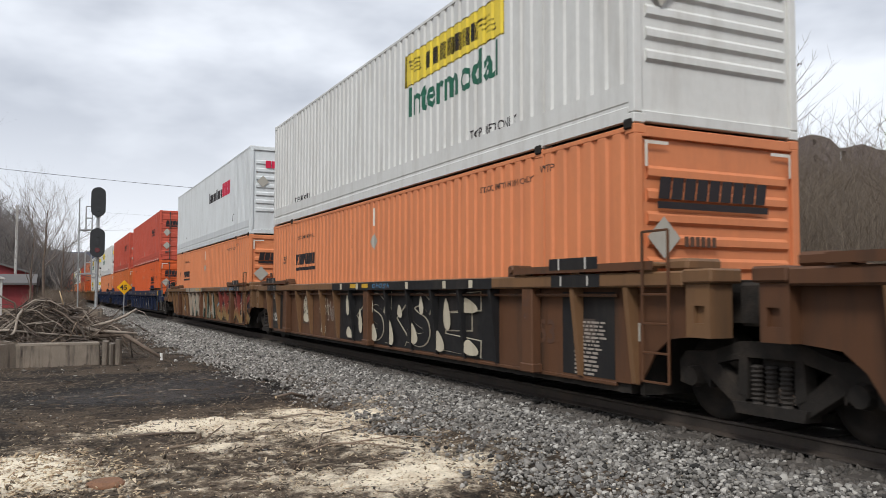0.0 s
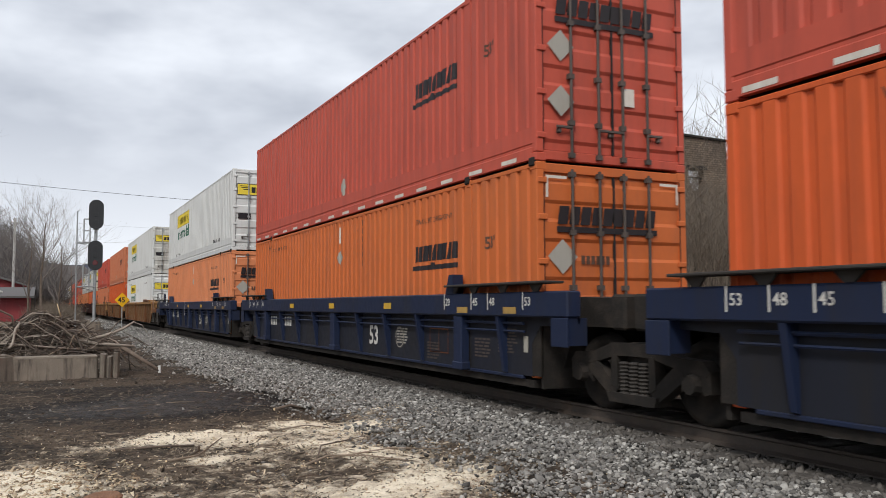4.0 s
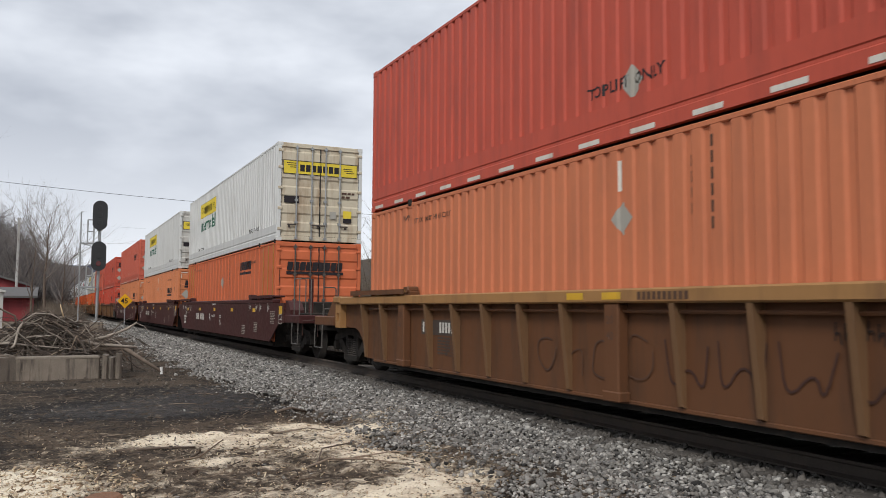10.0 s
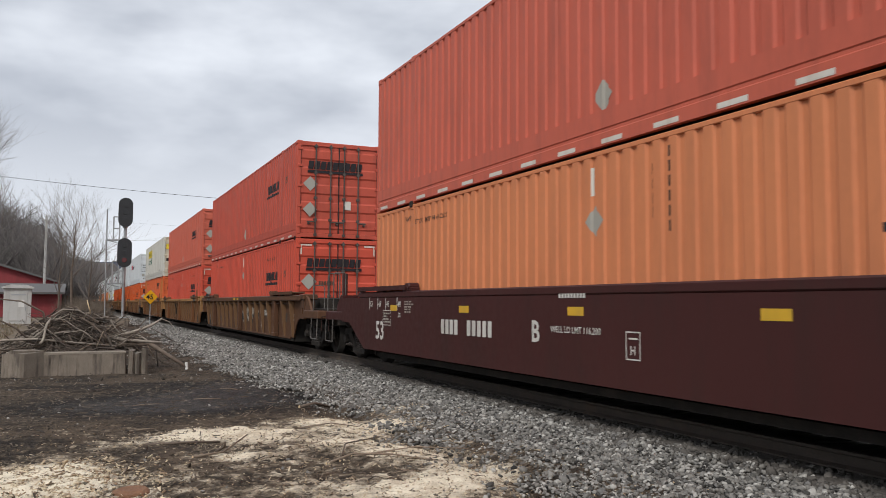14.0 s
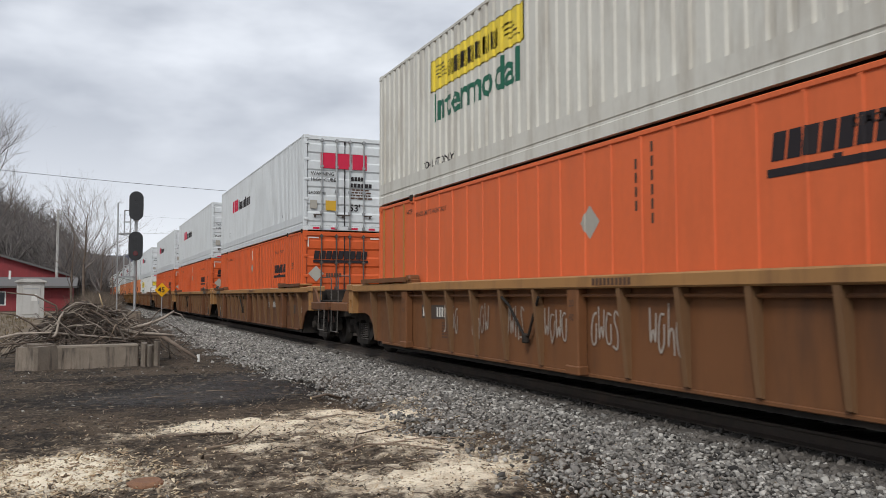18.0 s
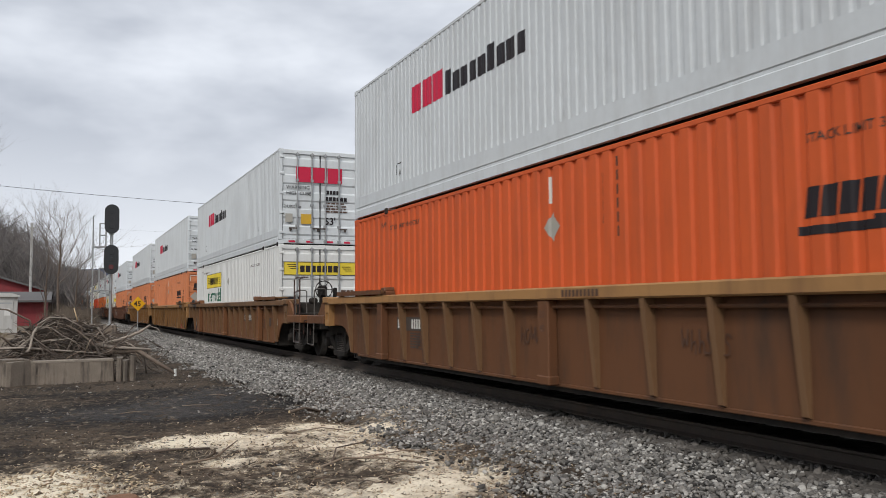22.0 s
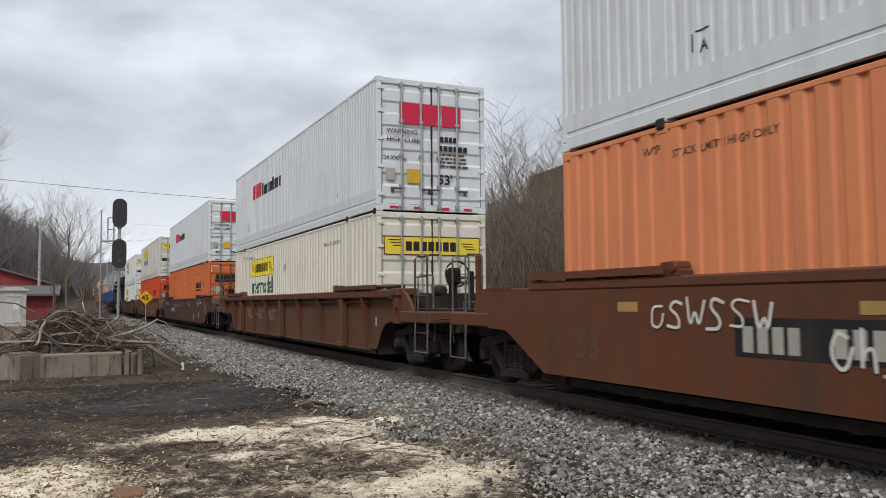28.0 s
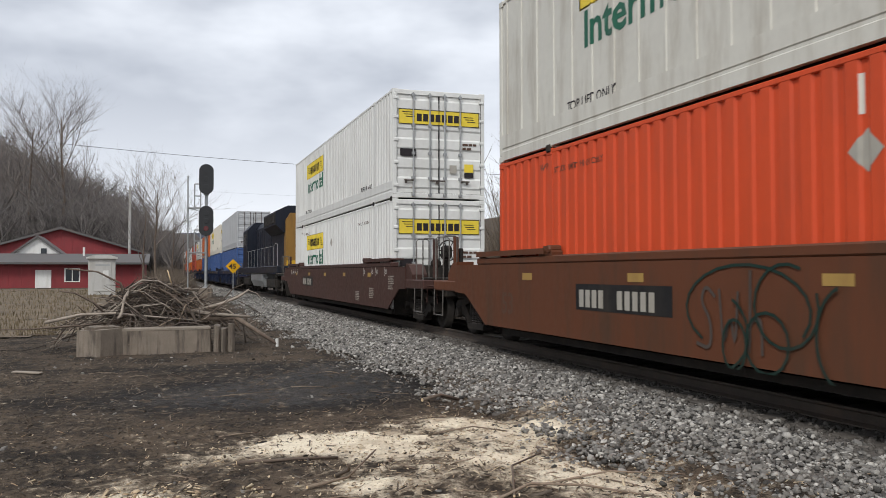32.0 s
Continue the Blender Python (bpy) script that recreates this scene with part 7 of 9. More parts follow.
def dust_cover(x, y):
    s = sum(w * math.exp(-((x - a) / (r * 1.1)) ** 2 - ((y - b) / (q * 1.3)) ** 2) for a, b, r, q, w in BLOBS)
    s += 0.25 * noise.noise((x * 1.3, y * 1.3, 1.0)) + 0.42 * noise.noise((x * 4.1, y * 4.1, 7.0)) + 0.34 * noise.noise((x * 11, y * 11, 2.0))
    return s


base_h = lambda x, y: max(ground_height(x, y), bed_height(x) if x > -2.3 else -1)
yx = [-9.6 + 0.05 * i for i in range(172)]
yy = [4.0 + 0.055 * i for i in range(270)]
yv, dustv = [], []
for y in yy:
    for x in yx:
        d = dust_cover(x, y)
        e = min(max(d - 0.35, 0.0), 1.0)
        yv.append((x, y, base_h(x, y) + 0.008 + 0.018 * e + 0.024 * noise.noise((x * 6, y * 6, 4)) + 0.014 * noise.noise((x * 15, y * 15, 8))))
        dustv.append(d * 0.88)
n0 = len(yx)
yard_me = np_mesh("yard_soil", np.array(yv), np.array([(j * n0 + i, j * n0 + i + 1, (j + 1) * n0 + i + 1, (j + 1) * n0 + i) for j in range(len(yy) - 1) for i in range(n0 - 1)]), True)
layer = yard_me.attributes.new("dust", "FLOAT", "POINT")
layer.data.foreach_set("value", dustv)
damp = [wetness(x, y) for x, y, z in yv]
layer = yard_me.attributes.new("damp", "FLOAT", "POINT")
layer.data.foreach_set("value", damp)
solid("yard_soil", yard_me, M["ground"], "churned soil with drifts of pale sawdust", "ground", kind="structure")
# chips and litter
M["chips"] = island_material("wood_chips", [(0.10, 0.07, 0.045), (0.30, 0.21, 0.13), (0.52, 0.41, 0.27), (0.66, 0.55, 0.39), (0.20, 0.15, 0.10)], 0.9, 0.2)
M["litter"] = island_material("soil_litter", [(0.03, 0.025, 0.02), (0.09, 0.070, 0.052), (0.15, 0.115, 0.082), (0.06, 0.048, 0.038), (0.21, 0.17, 0.13)], 0.95, 0.2)
pts = []
while len(pts) < 5200:
    x, y = RNG.uniform(-7.6, -0.6), RNG.uniform(5, 13)
    c = dust_cover(x, y)
    if RNG.random() < min(max(c - 0.05, 0.03), 1) * (1.6 if x < -5 and y < 9.8 else 0.7):
        pts.append((x, y, base_h(x, y) + 0.03))
pts = np.array(pts)
big = np.where((pts[:, 0] < -4.9) & (pts[:, 1] < 9.9), 1.45, 0.9)[:, None]
sz = np.stack([RNG.lognormal(-4.2, 0.55, len(pts)), RNG.lognormal(-4.9, 0.4, len(pts)), np.full(len(pts), 0.0035)], 1) * big * 0.8
tn = np.stack([RNG.normal(0, 0.35, len(pts)), RNG.normal(0, 0.35, len(pts)), RNG.uniform(0, 6.28, len(pts))], 1)
solid("wood_chips", scattered("wood_chips", SHARD, pts, sz, tn), M["chips"], "pale wood chips scattered round the sawdust", "wood chips", kind="stuff")
n = 15000
px = RNG.uniform(-9.5, -1.3, n)
py = 4.5 + 24 * RNG.random(n) ** 1.6
dry = np.array([wetness(a, b) for a, b in zip(px, py)]) < RNG.uniform(0.3, 1.7, n)
px, py = px[dry], py[dry]
n = len(px)
pts = np.stack([px, py, [base_h(a, b) + 0.018 for a, b in zip(px, py)]], 1)
sz = np.stack([RNG.lognormal(-4.2, 0.7, n), RNG.lognormal(-5.0, 0.5, n), np.full(n, 0.004)], 1)
tn = np.stack([RNG.normal(0, 0.4, n), RNG.normal(0, 0.4, n), RNG.uniform(0, 6.28, n)], 1)
solid("soil_litter", scattered("soil_litter", SHARD, pts, sz, tn), M["litter"], "dark bark scraps and leaf litter on soil", "litter", kind="stuff")


def place(az, dist, z=None):
    """A place by its bearing, degrees to the right of the track's line, and its distance from the yard's edge."""
    x, y = -5.9 + dist * math.sin(radians(az)), dist * math.cos(radians(az))
    return x, y, (ground_height(x, y) if z is None else z)


def stick(name, pts, r0, r1, mat, label, cut=True):
    """A branch lying about: a bent tapered tube with pale cut ends."""
    b = thing(name, label, "branch", None, "branches on the ground")
    k = len(pts)
    part("wood", Build().tube(pts, [r0 + (r1 - r0) * i / (k - 1) for i in range(k)], 7).mesh("wood", True), M[mat], b)
    if cut:
        p, q = Vector(pts[0]), Vector(pts[1])
        d = (p - q).normalized()
        part("cut_face", Build().tube([p + d * 0.001, p + d * 0.006], r0 * 0.93, 7), M["fresh_cut"], b, "pale cut end")
    return b


def on_ground(x, y, h):
    return (x, y, base_h(x, y) + h)


stick("fallen_branch", [on_ground(-4.66, 9.35, 0.03), on_ground(-4.3, 9.55, 0.05), on_ground(-3.95, 10.0, 0.16)], 0.015, 0.007, "dead_wood", "short split piece of pale wood on sawdust")
stick("fallen_branch", [on_ground(-5.1, 10.42, 0.03), on_ground(-4.6, 10.4, 0.035), on_ground(-4.2, 10.4, 0.03)], 0.017, 0.012, "bark", "dark straight stick lying on the soil")
stick("fallen_branch", [on_ground(-4.35, 9.75, 0.02), on_ground(-4.28, 9.6, 0.10), on_ground(-4.3, 9.5, 0.16)], 0.019, 0.012, "bark", "short stub of a broken branch")
stick("fallen_branch", [on_ground(-3.35, 8.7, 0.02), on_ground(-3.0, 8.85, 0.06), on_ground(-2.6, 8.7, 0.05), on_ground(-2.2, 8.4, 0.02)], 0.014, 0.007, "dead_wood", "bent thin grey branch on the sawdust")
stick("fallen_branch", [on_ground(-3.2, 8.7, 0.03), on_ground(-2.95, 9.3, 0.07), on_ground(-2.4, 9.9, 0.05), on_ground(-2.2, 10.4, 0.03)], 0.011, 0.005, "bark", "thin curved twig on the sawdust")
stick("fallen_branch", [on_ground(-3.0, 8.9, 0.02), on_ground(-2.2, 9.0, 0.07), on_ground(-1.6, 8.8, 0.04)], 0.010, 0.005, "dead_wood", "thin grey twig on the sawdust")
stick("fallen_branch", [on_ground(-2.5, 13.2, 0.05), on_ground(-2.2, 13.35, 0.10), on_ground(-1.9, 13.4, 0.06)], 0.026, 0.019, "bark", "short thick stub of wood beside the ballast")
stick("fallen_branch", [on_ground(-5.4, 8.72, 0.02), on_ground(-5.36, 8.75, 0.10)], 0.014, 0.009, "bark", "short upright stub in the soil")
stick("fallen_branch", [on_ground(-3.05, 11.2, 0.02), on_ground(-2.55, 11.25, 0.05), on_ground(-2.1, 11.1, 0.03)], 0.010, 0.006, "dead_wood", "pale stripped stick on the sawdust")
for i in range(110):
    x, y = (RNG.normal(-3.0, 0.8), RNG.normal(9.6, 1.2)) if i < 55 else (RNG.uniform(-6.5, -1.8), RNG.uniform(6, 18))
    a, l = RNG.uniform(0, 6.28), RNG.uniform(0.12, 0.55)
    stick("fallen_twig", [on_ground(x, y, 0.012), on_ground(x + l * 0.5 * math.cos(a), y + l * 0.5 * math.sin(a), 0.03), on_ground(x + l * math.cos(a + 0.3), y + l * math.sin(a + 0.3), 0.012)],
          0.007, 0.004, "bark" if i % 2 else "dead_wood", "thin dry twig lying on the soil", False)
STUMP = Build().lathe("z", (0, 0, 0), [(-0.05, 0.20), (0.03, 0.17), (0.05, 0.13)], 11)
sv = [(x * (1 + 0.25 * noise.noise((x * 9, y * 9, z))), y * (1 + 0.2 * noise.noise((y * 9, x * 9, z))), z) for x, y, z in STUMP.v]
M["bark_mulch"] = material("reddish_rotten_wood", (0.20, 0.10, 0.055), 0.95, 0, 0.35, 9, 40, 0.8)
solid("tree_stump", mesh("tree_stump", sv, STUMP.f), M["bark_mulch"], "low reddish rotten stump cut level with the soil", "tree stump", pose(-5.35, 8.05, ground_height(-5.35, 8.05)))

for x, y, w, l, a in ((-7.85, 18.35, 0.12, 0.5, -25), (-8.6, 18.0, 0.2, 0.55, 40)):
    solid("scrap_board", Build().box(-l / 2, l / 2, -w / 2, w / 2, 0.0, 0.022, 0.004), M["worn_concrete"], "short pale scrap board lying on the soil", "scrap board", pose(x, y, base_h(x, y) + 0.02, 3, 2, a), "scrap boards")

# ---------------------------------------------------------------- signal, sign, cabinet
M["signal_black"] = material("sooty_black_signal_paint", (0.020, 0.021, 0.023), 0.75, 0, 0.1, 2, 20, 0)
sx, sy, _ = place(2.95, 50)
sig = thing("railway_signal", "silver mast signal with two black oval heads and a ladder", "railway signal", pose(sx, sy, 0.0, 0, 0, -4))
part("mast", Build().tube([(0, 0, 0.4), (0, 0, 6.55)], 0.085, 12).lathe("z", (0, 0, 0), [(5.55, 0.12), (5.60, 0.15), (5.72, 0.15), (5.78, 0.12)], 12).lathe("z", (0, 0, 0), [(0.42, 0.2), (0.46, 0.2), (0.5, 0.1)], 12), M["galvanised"], sig)
part("foundation", Build().box(-0.36, 0.36, -0.36, 0.36, -0.5, 0.43, 0.04), M["concrete"], sig)
for z in (6.42, 4.12):
    out = []
    for k in range(28):
        w = 2 * math.pi * k / 28
        out.append((0.39 * math.cos(w), z + 0.39 * math.sin(w) + (0.44 if math.sin(w) > 0.001 else -0.44 if math.sin(w) < -0.001 else 0)))
    hd = part("signal_head", Build().plate(out, "y", -0.30, -0.25).box(-0.2, 0.2, -0.25, -0.09, z - 0.6, z + 0.6, 0.03), M["signal_black"], sig, "black oval signal backboard")
    for k in (-0.42, 0.0, 0.42):
        part("lens", Build().lathe("y", (0, 0, z + k), [(-0.318, 0.13), (-0.305, 0.14)], 14), M["lens_red"] if z < 5 and k < 0 else M["signal_black"], hd)
for z0, z1 in ((4.84, 6.16), (2.38, 3.63)):
    cage = Build()
    for x in (-0.62, -0.30):
        cage.tube([(x, -0.1, z0), (x, -0.1, z1)], 0.042, 5)
    for z in (z0 + 0.02, (z0 + z1) / 2, z1):
        cage.tube([(-0.62, -0.1, z), (-0.30, -0.1, z)], 0.036, 5)
    cage.box(-1.0, 0, -0.12, 0.3, z0 - 0.04, z0 + 0.03).tube([(-0.95, 0, z0 - 0.02), (0, 0, z0 - 0.25)], 0.02, 5)
    part("work_platform", cage, M["galvanised"], sig)
lad = Build().tube([(-0.95, 0.05, -0.1), (-0.98, 0.02, 6.6)], 0.042, 6).tube([(-0.95, 0.40, -0.1), (-0.98, 0.37, 6.6)], 0.03, 6)
for k in range(21):
    lad.tube([(-0.96, 0.03, 0.3 + k * 0.3), (-0.96, 0.39, 0.3 + k * 0.3)], 0.014, 5)
part("ladder", lad, M["galvanised"], sig)

x, y, _ = place(4.62, 53)
sign = thing("speed_sign", "yellow diamond speed board reading 45 on a thin post", "sign", pose(x, y, -0.48, 0, 0, -5))
part("post", Build().box(-0.03, 0.03, -0.02, 0.02, -0.1, 1.8, 0.006), M["galvanised"], sign)
part("board", Build().plate([(0, 1.69), (0.43, 2.13), (0, 2.57), (-0.43, 2.13)], "y", -0.035, -0.022), M["sign_yellow"], sign, "yellow diamond board")
nm = text_mesh("45", 0.42, 0.0)
for p in nm.vertices:
    a, b, c = p.co
    p.co = (a - 0.24, -0.039, b + 1.99)
part("lettering", nm, M["logo_black"], sign, "black figures 45")

x, y, z = place(-3.16, 54)
hut = thing("equipment_cabinet", "pale grey steel trackside equipment cabinet with two doors", "cabinet", pose(x, y, z - 0.02, 0, 0, 4))
part("body", Build().box(-0.72, 0.72, -0.55, 0.55, 0.05, 2.12, 0.02), M["hut_grey"], hut)
part("roof", Build().plate([(-0.84, 2.12), (0.84, 2.12), (0.84, 2.2), (0.4, 2.34), (-0.4, 2.34), (-0.84, 2.2)], "y", -0.68, 0.68), M["hut_grey"], hut)
part("base", Build().box(-0.78, 0.78, -0.6, 0.6, -0.15, 0.06, 0.02), M["concrete"], hut)
d = part("door", Build().box(-0.42, 0.50, -0.58, -0.551, 0.25, 1.95, 0.01), M["hut_grey"], hut)
part("notice", Build().box(0.05, 0.35, -0.588, -0.5805, 1.05, 1.45), M["barn_white"], d, "white paper notice")
part("vent", Build().box(-0.35, 0.42, -0.588, -0.5805, 1.72, 1.80), M["galvanised"], d)
part("handle", Build().box(0.40, 0.44, -0.60, -0.58, 0.85, 1.05, 0.005), M["galvanised"], d)

# ---------------------------------------------------------------- concrete blocks and brush pile


def block(az0, az1, dist0, dist1, depth, h, label):
    x0, y0, _ = place(az0, dist0)
    x1, y1, _ = place(az1, dist1)
    w = math.hypot(x1 - x0, y1 - y0)
    b = thing("concrete_block", label, "concrete block", pose(x0, y0, ground_height(x0, y0), 0, 0, math.degrees(math.atan2(y1 - y0, x1 - x0))), "concrete blocks under the brush pile")
    body = Build().box(0.012, w - 0.012, 0, depth, -0.08, h, 0.03)
    body.v = [(x + 0.012 * noise.noise((x * 6, y * 6, z * 6)), y + 0.012 * noise.noise((x * 6 + 9, y * 6, z * 6)), z + 0.02 * noise.noise((x * 4, y * 4, 9))) for x, y, z in body.v]
    part("body", body, M["concrete"], b)
    part("worn_edge", Build().box(0.03, w - 0.03, -0.006, 0.05, h - 0.045, h + 0.008, 0.006), M["worn_concrete"], b, "pale worn top edge")
    return b


def rough_block(az0, az1, dist0, dist1, depth, h, n, seed, label):
    """A broken block whose face falls into uneven upright ribs."""
    rnd = random.Random(seed)
    x0, y0, _ = place(az0, dist0)
    x1, y1, _ = place(az1, dist1)
    w = math.hypot(x1 - x0, y1 - y0)
    b = thing("concrete_block", label, "concrete block", pose(x0, y0, ground_height(x0, y0), 0, 0, math.degrees(math.atan2(y1 - y0, x1 - x0))), "concrete blocks under the brush pile")
    body = Build()
    for k in range(n):
        a, c = w * k / n, w * (k + 1) / n
        d, t = rnd.uniform(-0.03, 0.05), h + rnd.uniform(-0.07, 0.03)
        body.plate([(a + 0.004, depth), (a + 0.004, d + 0.05), (a + 0.05, d), (c - 0.05, d + rnd.uniform(-0.02, 0.02)), (c - 0.004, d + 0.06), (c - 0.004, depth)], "z", -0.1, t)
    body.v = [(x + 0.02 * noise.noise((x * 5, y * 5, z * 5)), y + 0.03 * noise.noise((x * 5 + 9, y * 5, z * 5)), z + 0.03 * noise.noise((x * 4, y * 4, 9))) for x, y, z in body.v]
    part("body", body, M["concrete"], b)
    return b


block(-1.85, 3.30, 21.3, 21.3, 0.6, 0.53, "long weathered concrete block with streaked face")
rough_block(3.36, 4.57, 21.2, 21.2, 0.55, 0.57, 3, 12, "short cracked concrete block beside a longer one")
rough_block(-2.75, -2.02, 21.0, 21.45, 0.5, 0.60, 3, 4, "rough weathered concrete block set at an angle")
rough_block(-3.75, -2.79, 21.6, 21.0, 0.6, 0.62, 4, 7, "rough dark-stained concrete block at the end of the row")
block(3.5, 4.4, 24.6, 24.6, 0.6, 0.5, "rear concrete block behind the brush pile")

px0, py0, _ = place(0.3, 23.2)
pile = thing("brush_pile", "large heap of dry tangled branches on concrete blocks", "brush pile", pose(px0, py0, -0.40))
rnd = random.Random(11)


def heap(x, y):
    return 0.50 * math.exp(-((x + 0.1) / 0.8) ** 2 - (y / 0.9) ** 2) + 0.55 * math.exp(-((x) / 1.75) ** 4 - (y / 1.2) ** 2)


M["grey_branch"] = material("bleached_grey_branch", (0.29, 0.245, 0.20), 0.9, 0, 0.35, 5, 50, 0.5, (0.14, 0.11, 0.085), 0.6, (3, 3, 3))
M["dark_branch"] = material("dark_wet_branch", (0.055, 0.041, 0.032), 0.9, 0, 0.4, 5, 50, 0.5, (0.11, 0.085, 0.066), 0.5, (4, 4, 4))
for i in range(250):
    a = rnd.gauss(0, 0.95) + (math.pi if rnd.random() < 0.5 else 0)
    l = rnd.uniform(0.8, 2.7)
    cx, cy = rnd.gauss(0.0, 0.62), rnd.gauss(-0.1, 0.45)
    up = rnd.uniform(0.25, 1.05)
    bow, bend, sag = rnd.gauss(0.02, 0.15), rnd.gauss(0, 0.35), rnd.gauss(0, 0.16)
    pts, turn = [], a - bend
    x, y = cx - 0.5 * l * math.cos(a), cy - 0.35 * l * math.sin(a)
    for k in range(8):
        u = k / 7
        z = 0.10 + heap(x, y) * up + bow * math.sin(u * math.pi) + sag * (u - 0.5) * 1.6 + rnd.gauss(0, 0.035) + (0.30 if abs(x) < 2.0 and abs(y) < 0.8 else 0.02)
        pts.append((x, y, max(z, 0.06)))
        turn += bend * 2 / 7 + rnd.gauss(0, 0.26)
        x, y = x + math.cos(turn) * l / 7, y + math.sin(turn) * l / 7 * 0.75
    r = rnd.choice([0.010, 0.013, 0.016, 0.021, 0.027, 0.036])
    b = Build().tube(pts, [r * (1 - 0.72 * k / 7) for k in range(8)], 5)
    for j in range(rnd.choice([0, 1, 1, 2])):
        k = rnd.randint(2, 5)
        q = Vector(pts[k])
        w, s = rnd.uniform(0, 6.28), rnd.uniform(0.25, 0.7)
        d = Vector((math.cos(w), math.sin(w) * 0.6, rnd.uniform(-0.1, 0.6)))
        b.tube([q, q + d * s * 0.5, q + d * s + Vector((0, 0, rnd.gauss(0, 0.08)))], [r * 0.5, r * 0.4, r * 0.2], 4)
    part("branch", b.mesh("branch", True), M[("grey_branch", "dark_branch", "dark_branch", "bark", "dark_branch", "dead_wood", "dark_branch")[i % 7]], pile)
for i in range(70):
    x, y = rnd.gauss(0, 1.0), rnd.gauss(-0.3, 0.35)
    z = 0.35 + heap(x, y) * 0.75
    w, l = rnd.uniform(0, 6.28), rnd.uniform(0.4, 1.15)
    d = Vector((math.cos(w) * 0.9, math.sin(w) * 0.5, rnd.uniform(0.05, 0.75)))
    p = Vector((x, y, z))
    r = rnd.uniform(0.008, 0.020)
    part("branch", Build().tube([p, p + d * l * 0.4, p + d * l * 0.75 + Vector((rnd.gauss(0, 0.08), 0, 0.02)), p + d * l + Vector((rnd.gauss(0, 0.15), 0, -0.05))], [r, r * 0.8, r * 0.6, r * 0.3], 5).mesh("branch", True), M[("grey_branch", "bark", "dark_branch")[i % 3]], pile)
tw = Build()
for i in range(420):
    a, l = rnd.uniform(0, 6.28), rnd.uniform(0.2, 0.9)
    x, y = rnd.gauss(0, 0.95), rnd.gauss(0, 0.55)
    z = 0.1 + heap(x, y) * rnd.uniform(0.1, 1.02) + 0.25
    tw.tube([(x, y, z), (x + l * 0.5 * math.cos(a), y + l * 0.5 * math.sin(a), z + rnd.gauss(0.04, 0.1)), (x + l * math.cos(a + 0.4), y + l * math.sin(a + 0.4), max(0.1, z + rnd.gauss(0.02, 0.2)))], [0.006, 0.005, 0.003], 3, False)
tagged(part("twig_litter", tw, M["bark"], pile), kind="stuff")
for pts, r, mat in (([(1.0, -0.55, 0.62), (1.7, -0.8, 0.66), (2.15, -1.2, 0.35), (2.55, -1.45, 0.08)], 0.075, "bark"),
                    ([(0.2, -0.3, 0.9), (1.2, -0.7, 0.74), (2.0, -0.95, 0.68)], 0.055, "grey_branch"),
                    ([(-0.9, -0.6, 0.60), (-1.35, -0.75, 1.05), (-1.7, -0.8, 1.25), (-2.0, -0.9, 1.3)], 0.03, "bark"),
                    ([(-0.8, -0.7, 0.62), (-1.6, -0.9, 0.55), (-2.6, -1.0, 0.50), (-3.6, -1.1, 0.52)], 0.022, "bark"),
                    ([(0.9, -0.5, 0.82), (1.4, -0.65, 0.98), (1.75, -0.7, 1.12), (2.0, -0.75, 1.3)], 0.045, "grey_branch"), ([(1.5, -0.4, 1.0), (2.0, -0.5, 1.28), (2.2, -0.6, 1.2), (2.4, -0.6, 0.9)], 0.014, "grey_branch"), ([(-2.3, -0.7, 0.62), (-1.6, -0.8, 0.78), (-0.9, -0.8, 0.80), (-0.2, -0.8, 0.72), (0.9, -0.8, 0.60)], 0.035, "grey_branch"), ([(-0.7, -0.2, 0.9), (-0.8, -0.3, 1.45), (-1.3, -0.3, 1.72), (-1.9, -0.4, 1.78)], 0.03, "bark"), ([(-0.4, -0.7, 0.62), (-0.3, -0.8, 0.95), (0.1, -0.85, 1.0), (0.5, -0.85, 0.7)], 0.016, "grey_branch"),
                    ([(-0.75, -0.55, 0.75), (-0.72, -0.6, 1.05), (-0.6, -0.6, 1.35), (-0.35, -0.5, 1.52), (0.0, -0.4, 1.5), (0.5, -0.4, 1.2)], 0.03, "grey_branch"),
                    ([(0.3, -0.2, 1.4), (0.2, -0.3, 1.75)], 0.02, "fresh_cut")):
    k = len(pts)
    part("large_branch", Build().tube(pts, [r * (1 - 0.5 * i / (k - 1)) for i in range(k)], 8).mesh("large_branch", True), M[mat], pile)
part("cut_end", Build().tube([(2.548, -1.449, 0.20), (2.552, -1.452, 0.02)], 0.035, 8), M["barn_white"], pile, "white painted cut end")

# ---------------------------------------------------------------- red buildings
bx, by = -5.9, 80.0
house = thing("red_workshop", "low red sided workshop with grey roof and white window", "building", pose(0, by, -0.1))
hx0, hx1 = -20.0, -7.0
wx0, wx1 = -13.45, -12.2
part("wall", Build().box(hx0, wx0 + 0.03, 0, 0.2, -0.4, 2.3).box(wx1 - 0.03, hx1, 0, 0.2, -0.4, 2.3).box(wx0 + 0.03, wx1 - 0.03, 0, 0.2, -0.4, 0.62).box(wx0 + 0.03, wx1 - 0.03, 0, 0.2, 1.82, 2.3).box(hx0, hx0 + 0.2, 0.2, 8, -0.4, 2.3).box(hx1 - 0.2, hx1, 0.2, 8, -0.4, 2.3).box(hx0, hx1, 7.8, 8, -0.4, 2.3), M["red_barn"], house)
